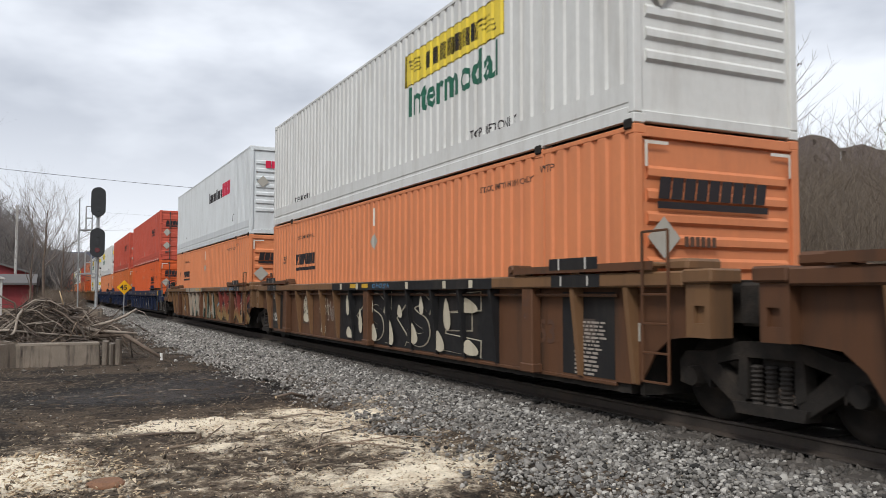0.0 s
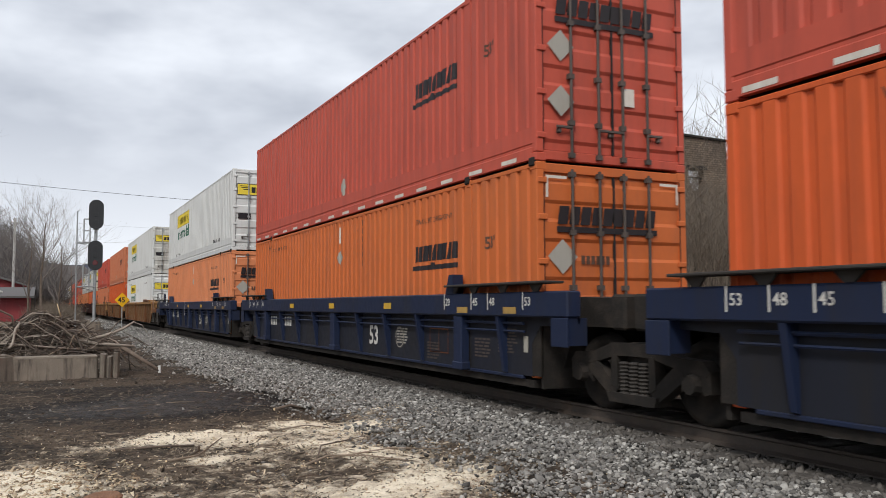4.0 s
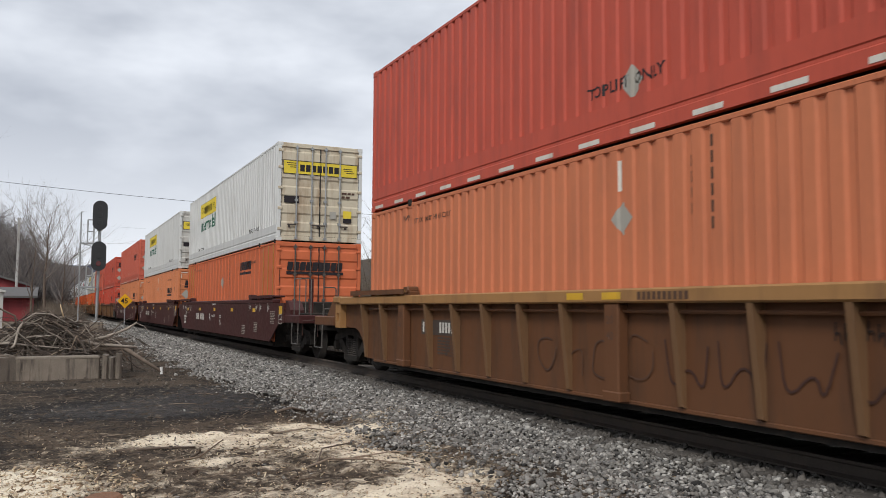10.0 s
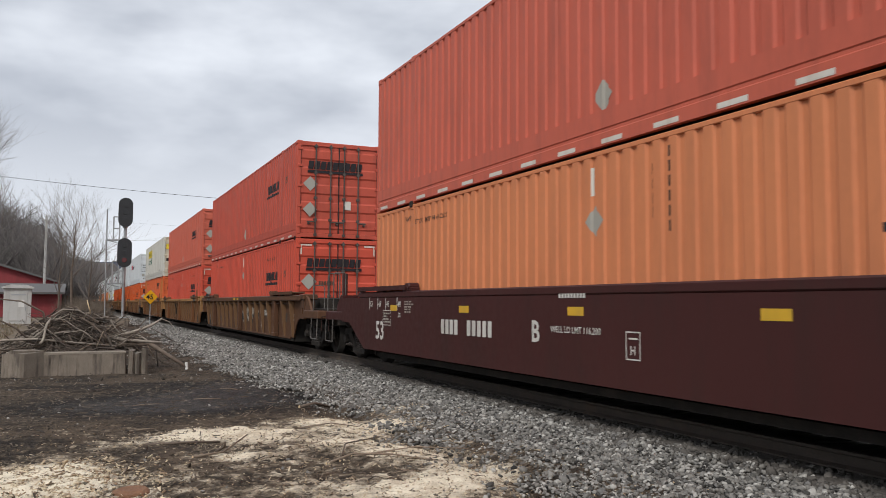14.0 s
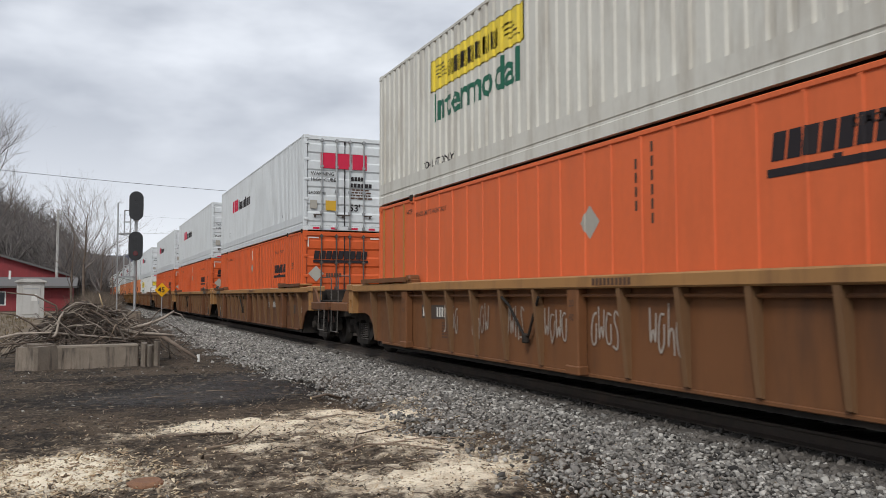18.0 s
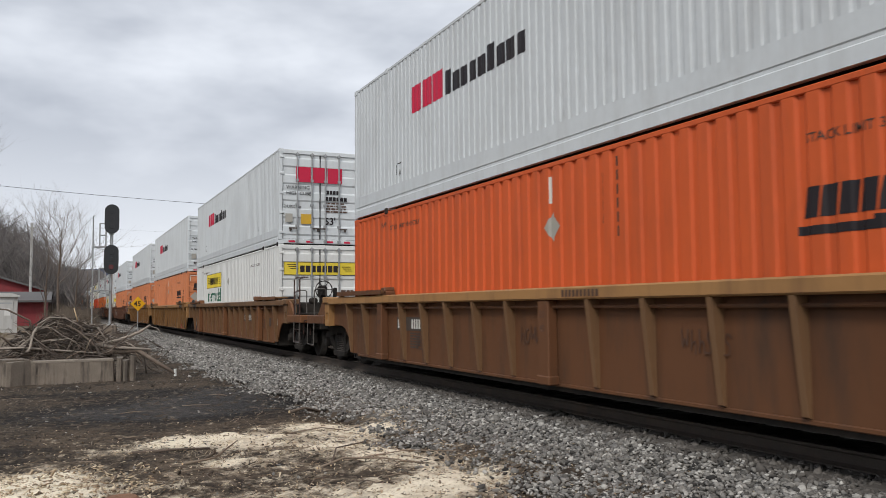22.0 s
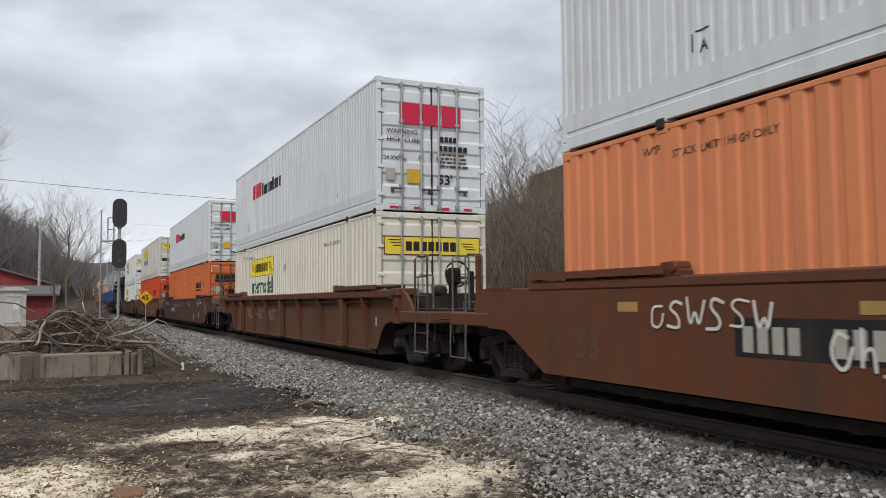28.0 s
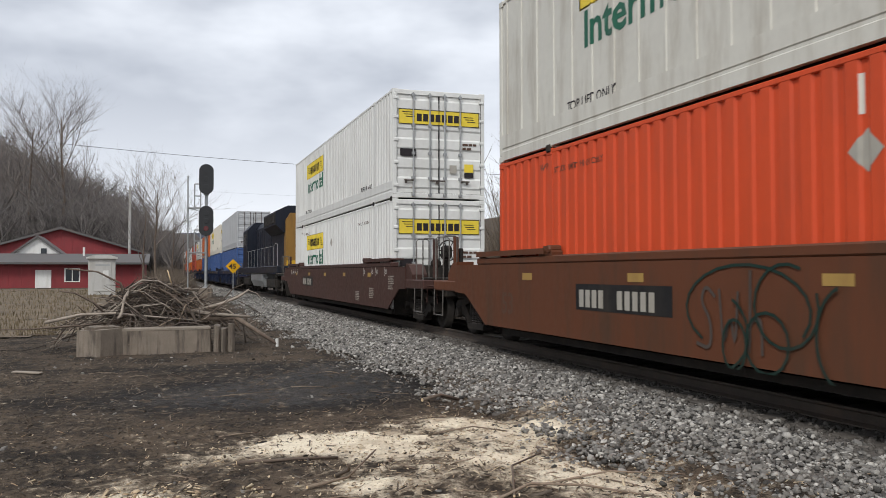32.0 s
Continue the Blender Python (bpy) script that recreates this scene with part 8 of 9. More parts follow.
for k in range(26):
    xx = hx0 + 0.25 + k * 0.5
    if not wx0 - 0.1 < xx < wx1 + 0.1:
        part("siding_batten", shared("batten", lambda: Build().box(-0.02, 0.02, -0.025, -0.001, -0.4, 2.29).mesh("siding_batten")), M["red_barn"], house, at=Matrix.Translation((xx, 0, 0)))
part("roof", Build().plate([(-0.7, 2.12), (8.5, 3.05), (8.5, 3.2), (-0.7, 2.27)], "x", hx0 - 0.4, hx1 + 0.4), M["barn_roof"], house)
part("fascia", Build().box(hx0 - 0.4, hx1 + 0.4, -0.73, -0.705, 2.10, 2.26), M["barn_roof"], house)
win = part("window", Build().box(wx0, wx1, -0.04, 0.1, 0.58, 0.66).box(wx0, wx1, -0.04, 0.1, 1.70, 1.78).box(wx0, wx0 + 0.1, -0.04, 0.1, 0.66, 1.70).box(wx1 - 0.1, wx1, -0.04, 0.1, 0.66, 1.70).box(-12.86, -12.79, -0.03, 0.1, 0.66, 1.70), M["barn_white"], house, "white framed sliding window")
part("pane", Build().box(wx0 + 0.1, -12.86, 0.03, 0.05, 0.66, 1.70), M["glass_dark"], win)
part("pane", Build().box(-12.79, wx1 - 0.1, 0.03, 0.05, 0.66, 1.70), M["glass_dark"], win)
part("door", Build().box(-15.7, -14.46, -0.05, -0.002, -0.2, 1.62, 0.01), M["barn_white"], house, "white door")
part("vent_pipe", Build().tube([(-12.4, 6.0, 2.9), (-12.4, 6.0, 3.75)], 0.1, 8), M["barn_white"], house)
part("porch", Build().box(-16.5, -13.3, -2.2, -0.1, -0.5, -0.28, 0.02), M["tie_wood"], house)
gable = thing("white_gable_house", "small white gabled house wing with grey roof", "building", pose(-16.7, 89, -0.1))
part("wall", Build().plate([(-1.9, 0), (1.9, 0), (1.9, 3.3), (0, 4.75), (-1.9, 3.3)], "y", 0, 4), M["barn_white"], gable)
part("roof", Build().plate([(-2.2, 3.05), (0, 4.73), (2.2, 3.05), (2.2, 3.25), (0, 4.95), (-2.2, 3.25)], "y", -0.3, 4.2), M["barn_roof"], gable)
part("window", Build().box(0.3, 0.8, -0.05, -0.002, 3.15, 3.7), M["glass_dark"], gable)
barn = thing("red_barn", "large red barn with grey metal roof behind the workshop", "barn", pose(-15.5, 97, 0.0))
part("wall", Build().plate([(-8.3, -1), (8.3, -1), (8.3, 3.35), (0, 5.85), (-8.3, 3.35)], "y", 0, 14), M["red_barn"], barn)
for k in range(31):
    xx = -8.0 + k * 0.535
    h = 3.35 + (8.3 - abs(xx)) * 0.30
    part("siding_batten", Build().box(xx - 0.02, xx + 0.02, -0.025, -0.001, -0.5, h - 0.05), M["red_barn"], barn)
part("roof", Build().plate([(-8.8, 3.15), (0, 5.83), (8.8, 3.15), (8.8, 3.35), (0, 6.08), (-8.8, 3.35)], "y", -0.5, 14.5), M["barn_roof"], barn)

# grass strip before the buildings
M["grass"] = material("dry_winter_grass", (0.145, 0.108, 0.068), 0.95, 0, 0.4, 1.2, 20, 0.6, (0.075, 0.056, 0.036), 0.8, (0.5, 0.5, 0.5))
gxs = [-40 + 1.0 * i for i in range(33)]
gys = [27 + 1.0 * i for i in range(48)]
solid("grass_strip", grid_mesh("grass_strip", gxs, gys, lambda x, y: ground_height(x, y) + 0.03, lambda x, y: x < -8.0 + 1.2 * noise.noise((y * 0.3, 0, 0)) - max(0, 30 - y) * 0.3), M["grass"], "strip of dry yellowish winter grass", "grass", kind="structure")
n = 9000
ax = -8.4 - 22 * RNG.random(n) ** 1.3
ay = 27.5 + 40 * RNG.random(n) ** 1.4
blade_v = np.array([(-1, 0, 0), (1, 0, 0), (0.4, 0.3, 1.0)], float)
pts = np.stack([ax, ay, [ground_height(a, b) + 0.03 for a, b in zip(ax, ay)]], 1)
M["blades"] = island_material("dry_grass_blades", [(0.17, 0.125, 0.075), (0.11, 0.088, 0.05), (0.21, 0.16, 0.10)], 0.9, 0)
solid("grass_blades", scattered("grass_blades", [(blade_v, np.array([(0, 1, 2)]))], pts, np.stack([np.full(n, 0.02), np.full(n, 0.1), RNG.uniform(0.08, 0.2, n)], 1), np.stack([np.zeros(n), np.zeros(n), RNG.uniform(0, 6.28, n)], 1)),
      M["blades"], "short dry grass blades", "grass", kind="stuff")

# ---------------------------------------------------------------- pole and wires
x, y, z = place(-1.7, 92)
pole = thing("utility_pole", "grey weathered wooden utility pole with short crossarm", "utility pole", pose(x, y, z))
part("pole", Build().tube([(0, 0, -0.3), (0, 0, 10.1)], [0.15, 0.12], 10), M["pole_wood"], pole)
part("crossarm", Build().box(-0.35, 0.35, -0.06, 0.06, 9.6, 9.7, 0.01), M["pole_wood"], pole)
for xx in (-0.3, 0.3):
    part("insulator", Build().lathe("z", (xx, 0, 9.7), [(0, 0.04), (0.08, 0.06), (0.15, 0.03)], 8), M["hut_grey"], pole)
for az0, z0, az1, z1, d, r in ((-24, 11.75, 40, 10.0, 62, 0.015), (-20, 10.4, 32, 9.2, 74, 0.004)):
    a, b = Vector(place(az0, d / math.cos(radians(az0)), z0)), Vector(place(az1, d / math.cos(radians(az1)), z1))
    pts = []
    for k in range(25):
        u = k / 24
        p = a.lerp(b, u)
        p.z -= 10.0 * u * (1 - u) * 0.75
        pts.append(p)
    solid("overhead_wire", Build().tube(pts, r, 5), M["signal_black"], "thin dark overhead wire sagging across the track", "overhead wire", group="overhead wires")
for az, zt in ((-24, 12.4), (40, 10.6)):
    x, y, _ = place(az, 62 / math.cos(radians(az)))
    p = thing("utility_pole", "grey weathered wooden utility pole", "utility pole", pose(x, y, ground_height(x, y)))
    part("pole", Build().tube([(0, 0, -0.3), (0, 0, zt - ground_height(x, y))], [0.16, 0.11], 10), M["pole_wood"], p)

# ---------------------------------------------------------------- bare trees and thickets


def grow(b, rnd, p, d, length, radius, level, sides, twist=0.35, kids=(5, 5, 4), lift=0.25):
    """One limb and, from it, its own limbs."""
    pts, rad = [p.copy()], [radius]
    seg = 4 if level == 0 else 3
    for k in range(seg):
        d = (d + Vector((rnd.gauss(0, twist), rnd.gauss(0, twist), rnd.gauss(0, twist * 0.6))) * 0.35 + Vector((0, 0, lift * 0.15))).normalized()
        p = p + d * (length / seg)
        pts.append(p.copy())
        rad.append(radius * (1 - 0.75 * (k + 1) / seg))
    b.tube(pts, rad, sides if level < 2 else 3, False)
    if level < len(kids):
        for i in range(kids[level]):
            u = rnd.uniform(0.3, 1.0)
            j = min(int(u * seg), seg - 1)
            q = pts[j].lerp(pts[j + 1], u * seg - j)
            side = Vector((rnd.gauss(0, 1), rnd.gauss(0, 1), rnd.gauss(0.1, 0.5))).normalized()
            nd = (d * 0.75 + side * 0.8 + Vector((0, 0, lift))).normalized()
            grow(b, rnd, q, nd, length * rnd.uniform(0.42, 0.68), max(rad[j] * 0.55, 0.004), level + 1, sides, twist, kids, lift)


def tree_parts(seed, height, radius, kids=(9, 6, 5), lean=0.05, reach=1.0):
    rnd = random.Random(seed)
    tr, cr = Build(), Build()
    pts, rad = [], []
    p = Vector((0, 0, -0.2))
    for k in range(7):
        pts.append(p.copy())
        rad.append(radius * (1 - 0.8 * k / 6))
        p = p + Vector((rnd.gauss(0, lean), rnd.gauss(0, lean), 1)).normalized() * (height * 0.92 / 6)
    tr.tube(pts, rad, 8)
    for i in range(kids[0]):
        u = rnd.uniform(0.22, 0.97)
        j = min(int(u * 6), 5)
        q = pts[j].lerp(pts[j + 1], u * 6 - j)
        w = rnd.uniform(0, 6.28)
        d = Vector((math.cos(w), math.sin(w), rnd.uniform(0.9, 2.0))).normalized()
        grow(cr, rnd, q, d, height * (0.55 - 0.32 * u) * reach, max(rad[j] * 0.5, 0.012), 1, 4, 0.35, (0,) + kids[1:], 0.3)
    return tr, cr


def tree(label, x, y, seed, height, radius, kids=(9, 6, 5), reach=1.0):
    t = thing("bare_tree", label, "tree", pose(x, y, ground_height(x, y)), "bare trees")
    tr, cr = tree_parts(seed, height, radius, kids, 0.05, reach)
    part("trunk", tr.mesh("trunk", True), M["bark"], t)
    part("crown", cr.mesh("crown"), M["far_twigs"], t, "leafless branches")
    return t


for az, d, seed, h, r, kids in ((-0.1, 68, 3, 8.4, 0.13, (16, 7, 5)), (0.9, 72, 4, 6.5, 0.10, (12, 6, 5)), (-0.8, 74, 5, 7.4, 0.10, (12, 6, 5)), (1.6, 80, 14, 5.5, 0.08, (10, 6, 4)),
                                (-5.6, 113, 6, 21.5, 0.28, (22, 8, 6)), (-7.4, 114, 7, 20.0, 0.25, (18, 8, 5)), (-9.5, 117, 8, 18, 0.24, (14, 7, 5)), (-4.2, 118, 9, 13.0, 0.2, (14, 7, 5))):
    x, y, _ = place(az, d)
    tree("tall leafless tree with many fine grey-brown twigs", x, y, seed, h, r, kids, 1.3 if d < 82 else 1.0)
x, y, _ = place(48.1, 23)


def slim_tree(x, y):
    """A young tree with one leader, long rising limbs from a low fork and a few dry seed clusters."""
    rnd = random.Random(21)
    t = thing("bare_tree", "slim young leafless tree with a few dry seed clusters", "tree", pose(x, y, ground_height(x, y)), "bare trees")
    lead = [Vector((0.05 * math.sin(k * 1.1), 0.05 * math.cos(k * 0.9), k * 1.02 - 0.2)) for k in range(10)]
    part("trunk", Build().tube(lead, [0.040 - 0.0038 * k for k in range(10)], 7).mesh("trunk", True), M["bark"], t)
    side = Vector((math.cos(radians(48)), -math.sin(radians(48)), 0))
    cr, tips = Build(), []
    limbs = [(5.5, side * -1.0, 1.95), (5.4, side * 1.0, 2.0), (5.9, side * 0.9, 1.5), (6.5, side * 0.8, 1.25), (6.3, side * -0.9, 1.4)]
    for k in range(22):
        w = rnd.uniform(0, 6.28)
        h = rnd.uniform(2.4, 8.2)
        limbs.append((h, Vector((math.cos(w), math.sin(w), 0)), 0.45 + (8.8 - h) * rnd.uniform(0.18, 0.34)))
    for h, out, l in limbs:
        j = min(int((h + 0.2) / 1.06), 8)
        q = lead[j].lerp(lead[j + 1], (h + 0.2) / 1.06 - j)
        d = (out + Vector((0, 0, 0.75))).normalized()
        pts = [q]
        for k in range(5):
            d = (d + Vector((rnd.gauss(0, 0.07), rnd.gauss(0, 0.07), 0.09))).normalized()
            pts.append(pts[-1] + d * l / 5)
        r = 0.005 + 0.0042 * l
        cr.tube(pts, [r * (1 - 0.14 * k) for k in range(6)], 4, False)
        tips.append(pts[-1])
        for k in range(1, 6):
            for m in range(3):
                w = rnd.uniform(0, 6.28)
                g = (d * 0.8 + Vector((math.cos(w) * 0.7, math.sin(w) * 0.7, 0.3))).normalized()
                e = pts[k] + g * l * rnd.uniform(0.10, 0.30)
                cr.tube([pts[k], pts[k].lerp(e, 0.5) + Vector((0, 0, -0.015)), e], [0.0042, 0.0032, 0.0018], 3, False)
                tips.append(e)
    part("crown", cr.mesh("crown"), M["bark"], t, "leafless rising limbs and twigs")
    for p in rnd.sample(tips, 16):
        b = Build()
        for k in range(3):
            c = p + Vector((rnd.gauss(0, 0.03), rnd.gauss(0, 0.03), rnd.gauss(-0.02, 0.03)))
            b.lathe("z", tuple(c), [(-0.024, 0.005), (-0.007, 0.021), (0.013, 0.018), (0.024, 0.004)], 6)
        part("seed_cluster", b, M["dark_branch"], t, "dark dry seed cluster")


slim_tree(x, y)


def stems(seed, count, spread, height, radius, twigs, lean=0.4, start=0.0):
    """Thin stems with side twigs, three-sided, as arrays of triangles."""
    rnd = random.Random(seed)
    v, f = [], []

    def limb(p, q, r0, r1):
        d = (q - p).normalized()
        s = d.cross(Vector((0.3, 0.9, 0.2))).normalized()
        t = d.cross(s)
        o = len(v)
        ring = [(math.cos(w) * s + math.sin(w) * t) for w in (0, 2.09, 4.19)]
        v.extend([p + c * r0 for c in ring])
        if r1 <= 0:
            v.append(q)
            f.extend([(o, o + 1, o + 3), (o + 1, o + 2, o + 3), (o + 2, o, o + 3)])
        else:
            v.extend([q + c * r1 for c in ring])
            for a, b in ((0, 1), (1, 2), (2, 0)):
                f.extend([(o + a, o + b, o + 3 + b), (o + a, o + 3 + b, o + 3 + a)])
    for i in range(count):
        w, l = rnd.uniform(0, 6.28), height * rnd.uniform(0.45, 1.1)
        d = Vector((math.cos(w) * lean, math.sin(w) * lean, 1)).normalized()
        p = Vector((rnd.gauss(0, spread), rnd.gauss(0, spread), start - 0.1))
        m = p + d * l * 0.5
        e = m + (d + Vector((rnd.gauss(0, 0.25), rnd.gauss(0, 0.25), 0.15))).normalized() * l * 0.5
        limb(p, m, radius, radius * 0.65)
        limb(m, e, radius * 0.65, 0)
        for j in range(twigs):
            u = rnd.uniform(0.25, 0.95)
            q = p.lerp(m, u * 2) if u < 0.5 else m.lerp(e, u * 2 - 1)
            w = rnd.uniform(0, 6.28)
            g = Vector((math.cos(w) * 0.7, math.sin(w) * 0.7, rnd.uniform(0.3, 1.1))).normalized()
            h = q + g * l * rnd.uniform(0.14, 0.34)
            limb(q, h, radius * 0.42, 0)
            k = q.lerp(h, 0.5)
            limb(k, k + (g + Vector((rnd.gauss(0, 0.6), rnd.gauss(0, 0.6), 0.2))).normalized() * l * 0.13, radius * 0.28, 0)
    return np.array([tuple(c) for c in v], float), np.array(f)


def crowned(seed):
    """A far woodland tree: one trunk, its limbs and their twigs."""
    tv, tf = stems(seed, 1, 0, 9.5, 0.15, 3, 0.08)
    cv, cf = stems(seed + 50, 12, 0.25, 5.6, 0.05, 6, 0.75, 3.4)
    return np.concatenate([tv, cv]), np.concatenate([tf, cf + len(tv)])


WOODS = [crowned(100 + k) for k in range(6)]
pts, sc = [], []
for i in range(1500):
    y = RNG.uniform(104, 260)
    x = -4.5 - RNG.random() ** 1.2 * (0.22 * y + 8)
    pts.append((x, y, ground_height(x, y) - 0.2))
    sc.append(RNG.uniform(0.75, 1.5) * (0.6 if x > -9 else 1.0))
for i in range(480):
    y = RNG.uniform(112, 152)
    x = -5.5 - RNG.random() * 0.2 * y
    pts.append((x, y, ground_height(x, y) - 0.2))
    sc.append(RNG.uniform(0.6, 1.05))
for i in range(200):
    y = RNG.uniform(120, 420)
    x = RNG.uniform(-5.0, -2.6)
    pts.append((x, y, ground_height(x, y)))
    sc.append(RNG.uniform(0.5, 0.75))
pts, sc = np.array(pts), np.array(sc)
M["woods"] = island_material("bare_woodland_twigs", [(0.070, 0.062, 0.059), (0.118, 0.104, 0.098), (0.175, 0.157, 0.146)], 0.95, 0)
solid("hillside_woods", scattered("hillside_woods", WOODS, pts, sc[:, None] * np.ones((1, 3)), np.stack([np.zeros(len(pts)), np.zeros(len(pts)), RNG.uniform(0, 6.28, len(pts))], 1)), M["woods"],
      "leafless grey-brown woods covering the hillside", "woods", kind="stuff")
# low undergrowth: thickets of thin stems
THICKET = [stems(300 + k, 26, 0.55, 2.3, 0.015, 4) for k in range(5)]
SAPLING = [stems(400 + k, 5, 0.7, 6.5, 0.022, 12, 0.16) for k in range(5)]
M["thicket"] = island_material("dry_brush_stems", [(0.058, 0.044, 0.033), (0.105, 0.080, 0.058), (0.165, 0.128, 0.092), (0.080, 0.062, 0.047)], 0.95, 0)


def brush(name, shapes, spots, label):
    p = np.array([(x, y, ground_height(x, y)) for x, y, s in spots])
    s = np.array([s for x, y, s in spots])
    solid(name, scattered(name, shapes, p, s[:, None] * np.ones((1, 3)), np.stack([np.zeros(len(p)), np.zeros(len(p)), RNG.uniform(0, 6.28, len(p))], 1)), M["thicket"], label, "brush", kind="stuff")


spots = []
for i in range(420):
    x, y = RNG.uniform(6.0, 19), RNG.uniform(6, 60)
    spots.append((x, y, RNG.uniform(0.7, 1.1) * (1.0 + 0.035 * (x - 6))))
for i in range(150):
    y = RNG.uniform(62, 112)
    spots.append((RNG.uniform(-4.8, -2.9) - RNG.random() * 2, y, RNG.uniform(0.5, 0.9)))
for i in range(420):
    y = RNG.uniform(106, 240)
    spots.append((-4 - RNG.random() * 0.28 * y, y, RNG.uniform(1.0, 2.0)))
for i in range(620):
    spots.append((RNG.uniform(9, 27), RNG.uniform(20, 31.4), RNG.uniform(1.2, 2.3)))
for i in range(230):
    spots.append((RNG.uniform(13, 60), RNG.uniform(33, 44), RNG.uniform(1.8, 3.4)))
brush("thickets", THICKET, spots, "dense thickets of leafless brown brush")
spots = []
for i in range(260):
    x, y = RNG.uniform(11, 30), RNG.uniform(14, 31)
    if x < 15 + 0.42 * y + 6:
        spots.append((x, y, RNG.uniform(0.5, 0.95)))
for i in range(720):
    spots.append((RNG.uniform(16, 58), RNG.uniform(32.5, 44), RNG.uniform(0.9, 1.95)))
for i in range(420):
    x = RNG.uniform(10.5, 27)
    spots.append((x, RNG.uniform(24, 31.6), RNG.uniform(0.55, 1.12)))
for i in range(240):
    y = RNG.uniform(31, 44)
    spots.append((RNG.uniform(11, 18.3), y, RNG.uniform(0.6, 1.2)))
brush("sapling_scrub", SAPLING, spots, "tall thin leafless saplings growing before the brick ruins")
for i in range(14):
    x, y = RNG.uniform(5.6, 9.5), 9 + i * 2.1
    sh = thing("bare_shrub", "leafless brown shrub growing beside the track", "shrub", pose(x, y, ground_height(x, y), 0, 0, i * 70), "shrubs beyond the track")
    part("stem_clump", shared("shrub%d" % (i % 5), lambda: np_mesh("stems", *THICKET[i % 5])), M["thicket"], sh)

# ---------------------------------------------------------------- ruined brick building beyond the track
ruin = thing("ruined_factory", "roofless brown brick ruin overgrown with bare brush", "ruin", pose(-5.9, 0, 0.2))
RX, RY = 24.6, 32.0


def wall_with_holes(b, axis, at0, u0, u1, z0, tops, holes, th=0.45):
    """A wall along u with a stepped or sloped top and rectangular openings."""
    cuts = sorted({u0, u1, *[h[0] for h in holes], *[h[1] for h in holes], *[t[0] for t in tops if u0 < t[0] < u1]})

    def top_at(u):
        for (a, za), (c, zc) in zip(tops, tops[1:]):
            if a <= u <= c:
                return za + (zc - za) * (u - a) / max(c - a, 1e-6)
        return tops[-1][1]
    for a, c in zip(cuts, cuts[1:]):
        inside = [h for h in holes if h[0] <= a and h[1] >= c]
        lo = z0
        for h in sorted(inside, key=lambda q: q[2]):
            out = [(a, lo), (c, lo), (c, h[2]), (a, h[2])]
            if axis == "y":
                b.plate(out, "y", at0, at0 + th)
            else:
                b.plate(out, "x", at0, at0 + th)
            lo = h[3]
        out = [(a, lo), (c, lo), (c, top_at(c - 1e-4)), (a, top_at(a + 1e-4))]
        b.plate(out, "y" if axis == "y" else "x", at0, at0 + th)



def welded(b, name):
    """One mesh with the meeting corners of its pieces joined."""
    bm = bmesh.new()
    bm.from_mesh(b.mesh(name))
    bmesh.ops.remove_doubles(bm, verts=bm.verts, dist=0.002)
    me = bpy.data.meshes.new(name)
    bm.to_mesh(me)
    bm.free()
    return me


b = Build()
wall_with_holes(b, "y", RY, RX, RX + 7.65, -1.2, [(RX, 9.0), (RX + 2.1, 9.78), (RX + 7.65, 9.66)], [(RX + 1.45, RX + 2.45, 6.6, 8.0), (RX + 5.03, RX + 6.12, 6.4, 8.07)])
part("front_wall", welded(b, "front_wall"), M["brick"], ruin, "brown brick wall with empty windows")
b = Build()
wall_with_holes(b, "x", RX, RY + 0.45, RY + 9.5, -1.2, [(RY + 0.45, 9.5), (RY + 4.2, 9.5), (RY + 4.21, 8.6), (RY + 9.5, 8.4)], [(RY + 2.0, RY + 3.1, 4.2, 6.6), (RY + 6.0, RY + 7.2, 4.2, 6.6)])
part("side_wall", welded(b, "side_wall"), M["brick"], ruin, "brown brick side wall")
part("rear_wall", Build().box(RX + 0.46, RX + 4.9, RY + 9.0, RY + 9.45, -1.2, 6.4).box(RX + 6.4, RX + 7.9, RY + 9.0, RY + 9.45, -1.2, 7.4), M["brick"], ruin)
part("coping", Build().plate([(RX - 0.1, 8.99), (RX + 2.1, 9.79), (RX + 7.7, 9.67), (RX + 7.7, 9.77), (RX + 2.1, 9.92), (RX - 0.1, 9.11)], "y", RY - 0.10, RY + 0.5), M["grimy_steel"], ruin, "dark coping along the wall top")
part("lintel", Build().box(RX + 4.9, RX + 6.25, RY - 0.05, RY - 0.002, 8.07, 8.25), M["grimy_steel"], ruin)
part("window_frame", Build().box(RX + 5.04, RX + 6.11, RY + 0.2, RY + 0.25, 6.75, 6.82).box(RX + 5.04, RX + 6.11, RY + 0.2, RY + 0.25, 7.62, 7.70).box(RX + 5.12, RX + 5.18, RY + 0.26, RY + 0.29, 6.4, 8.06), M["grimy_steel"], ruin)
# dark sheet added behind this opening so that it reads dark inside
part("boarding", Build().box(RX + 1.4, RX + 2.5, RY + 0.30, RY + 0.36, 6.5, 8.1), M["grimy_steel"], ruin, "dark boarding in a window")
ruin2 = thing("ruined_factory", "long brick ruin with rows of small empty windows", "ruin", pose(-5.9, 0, 0.2))
b = Build()
holes = []
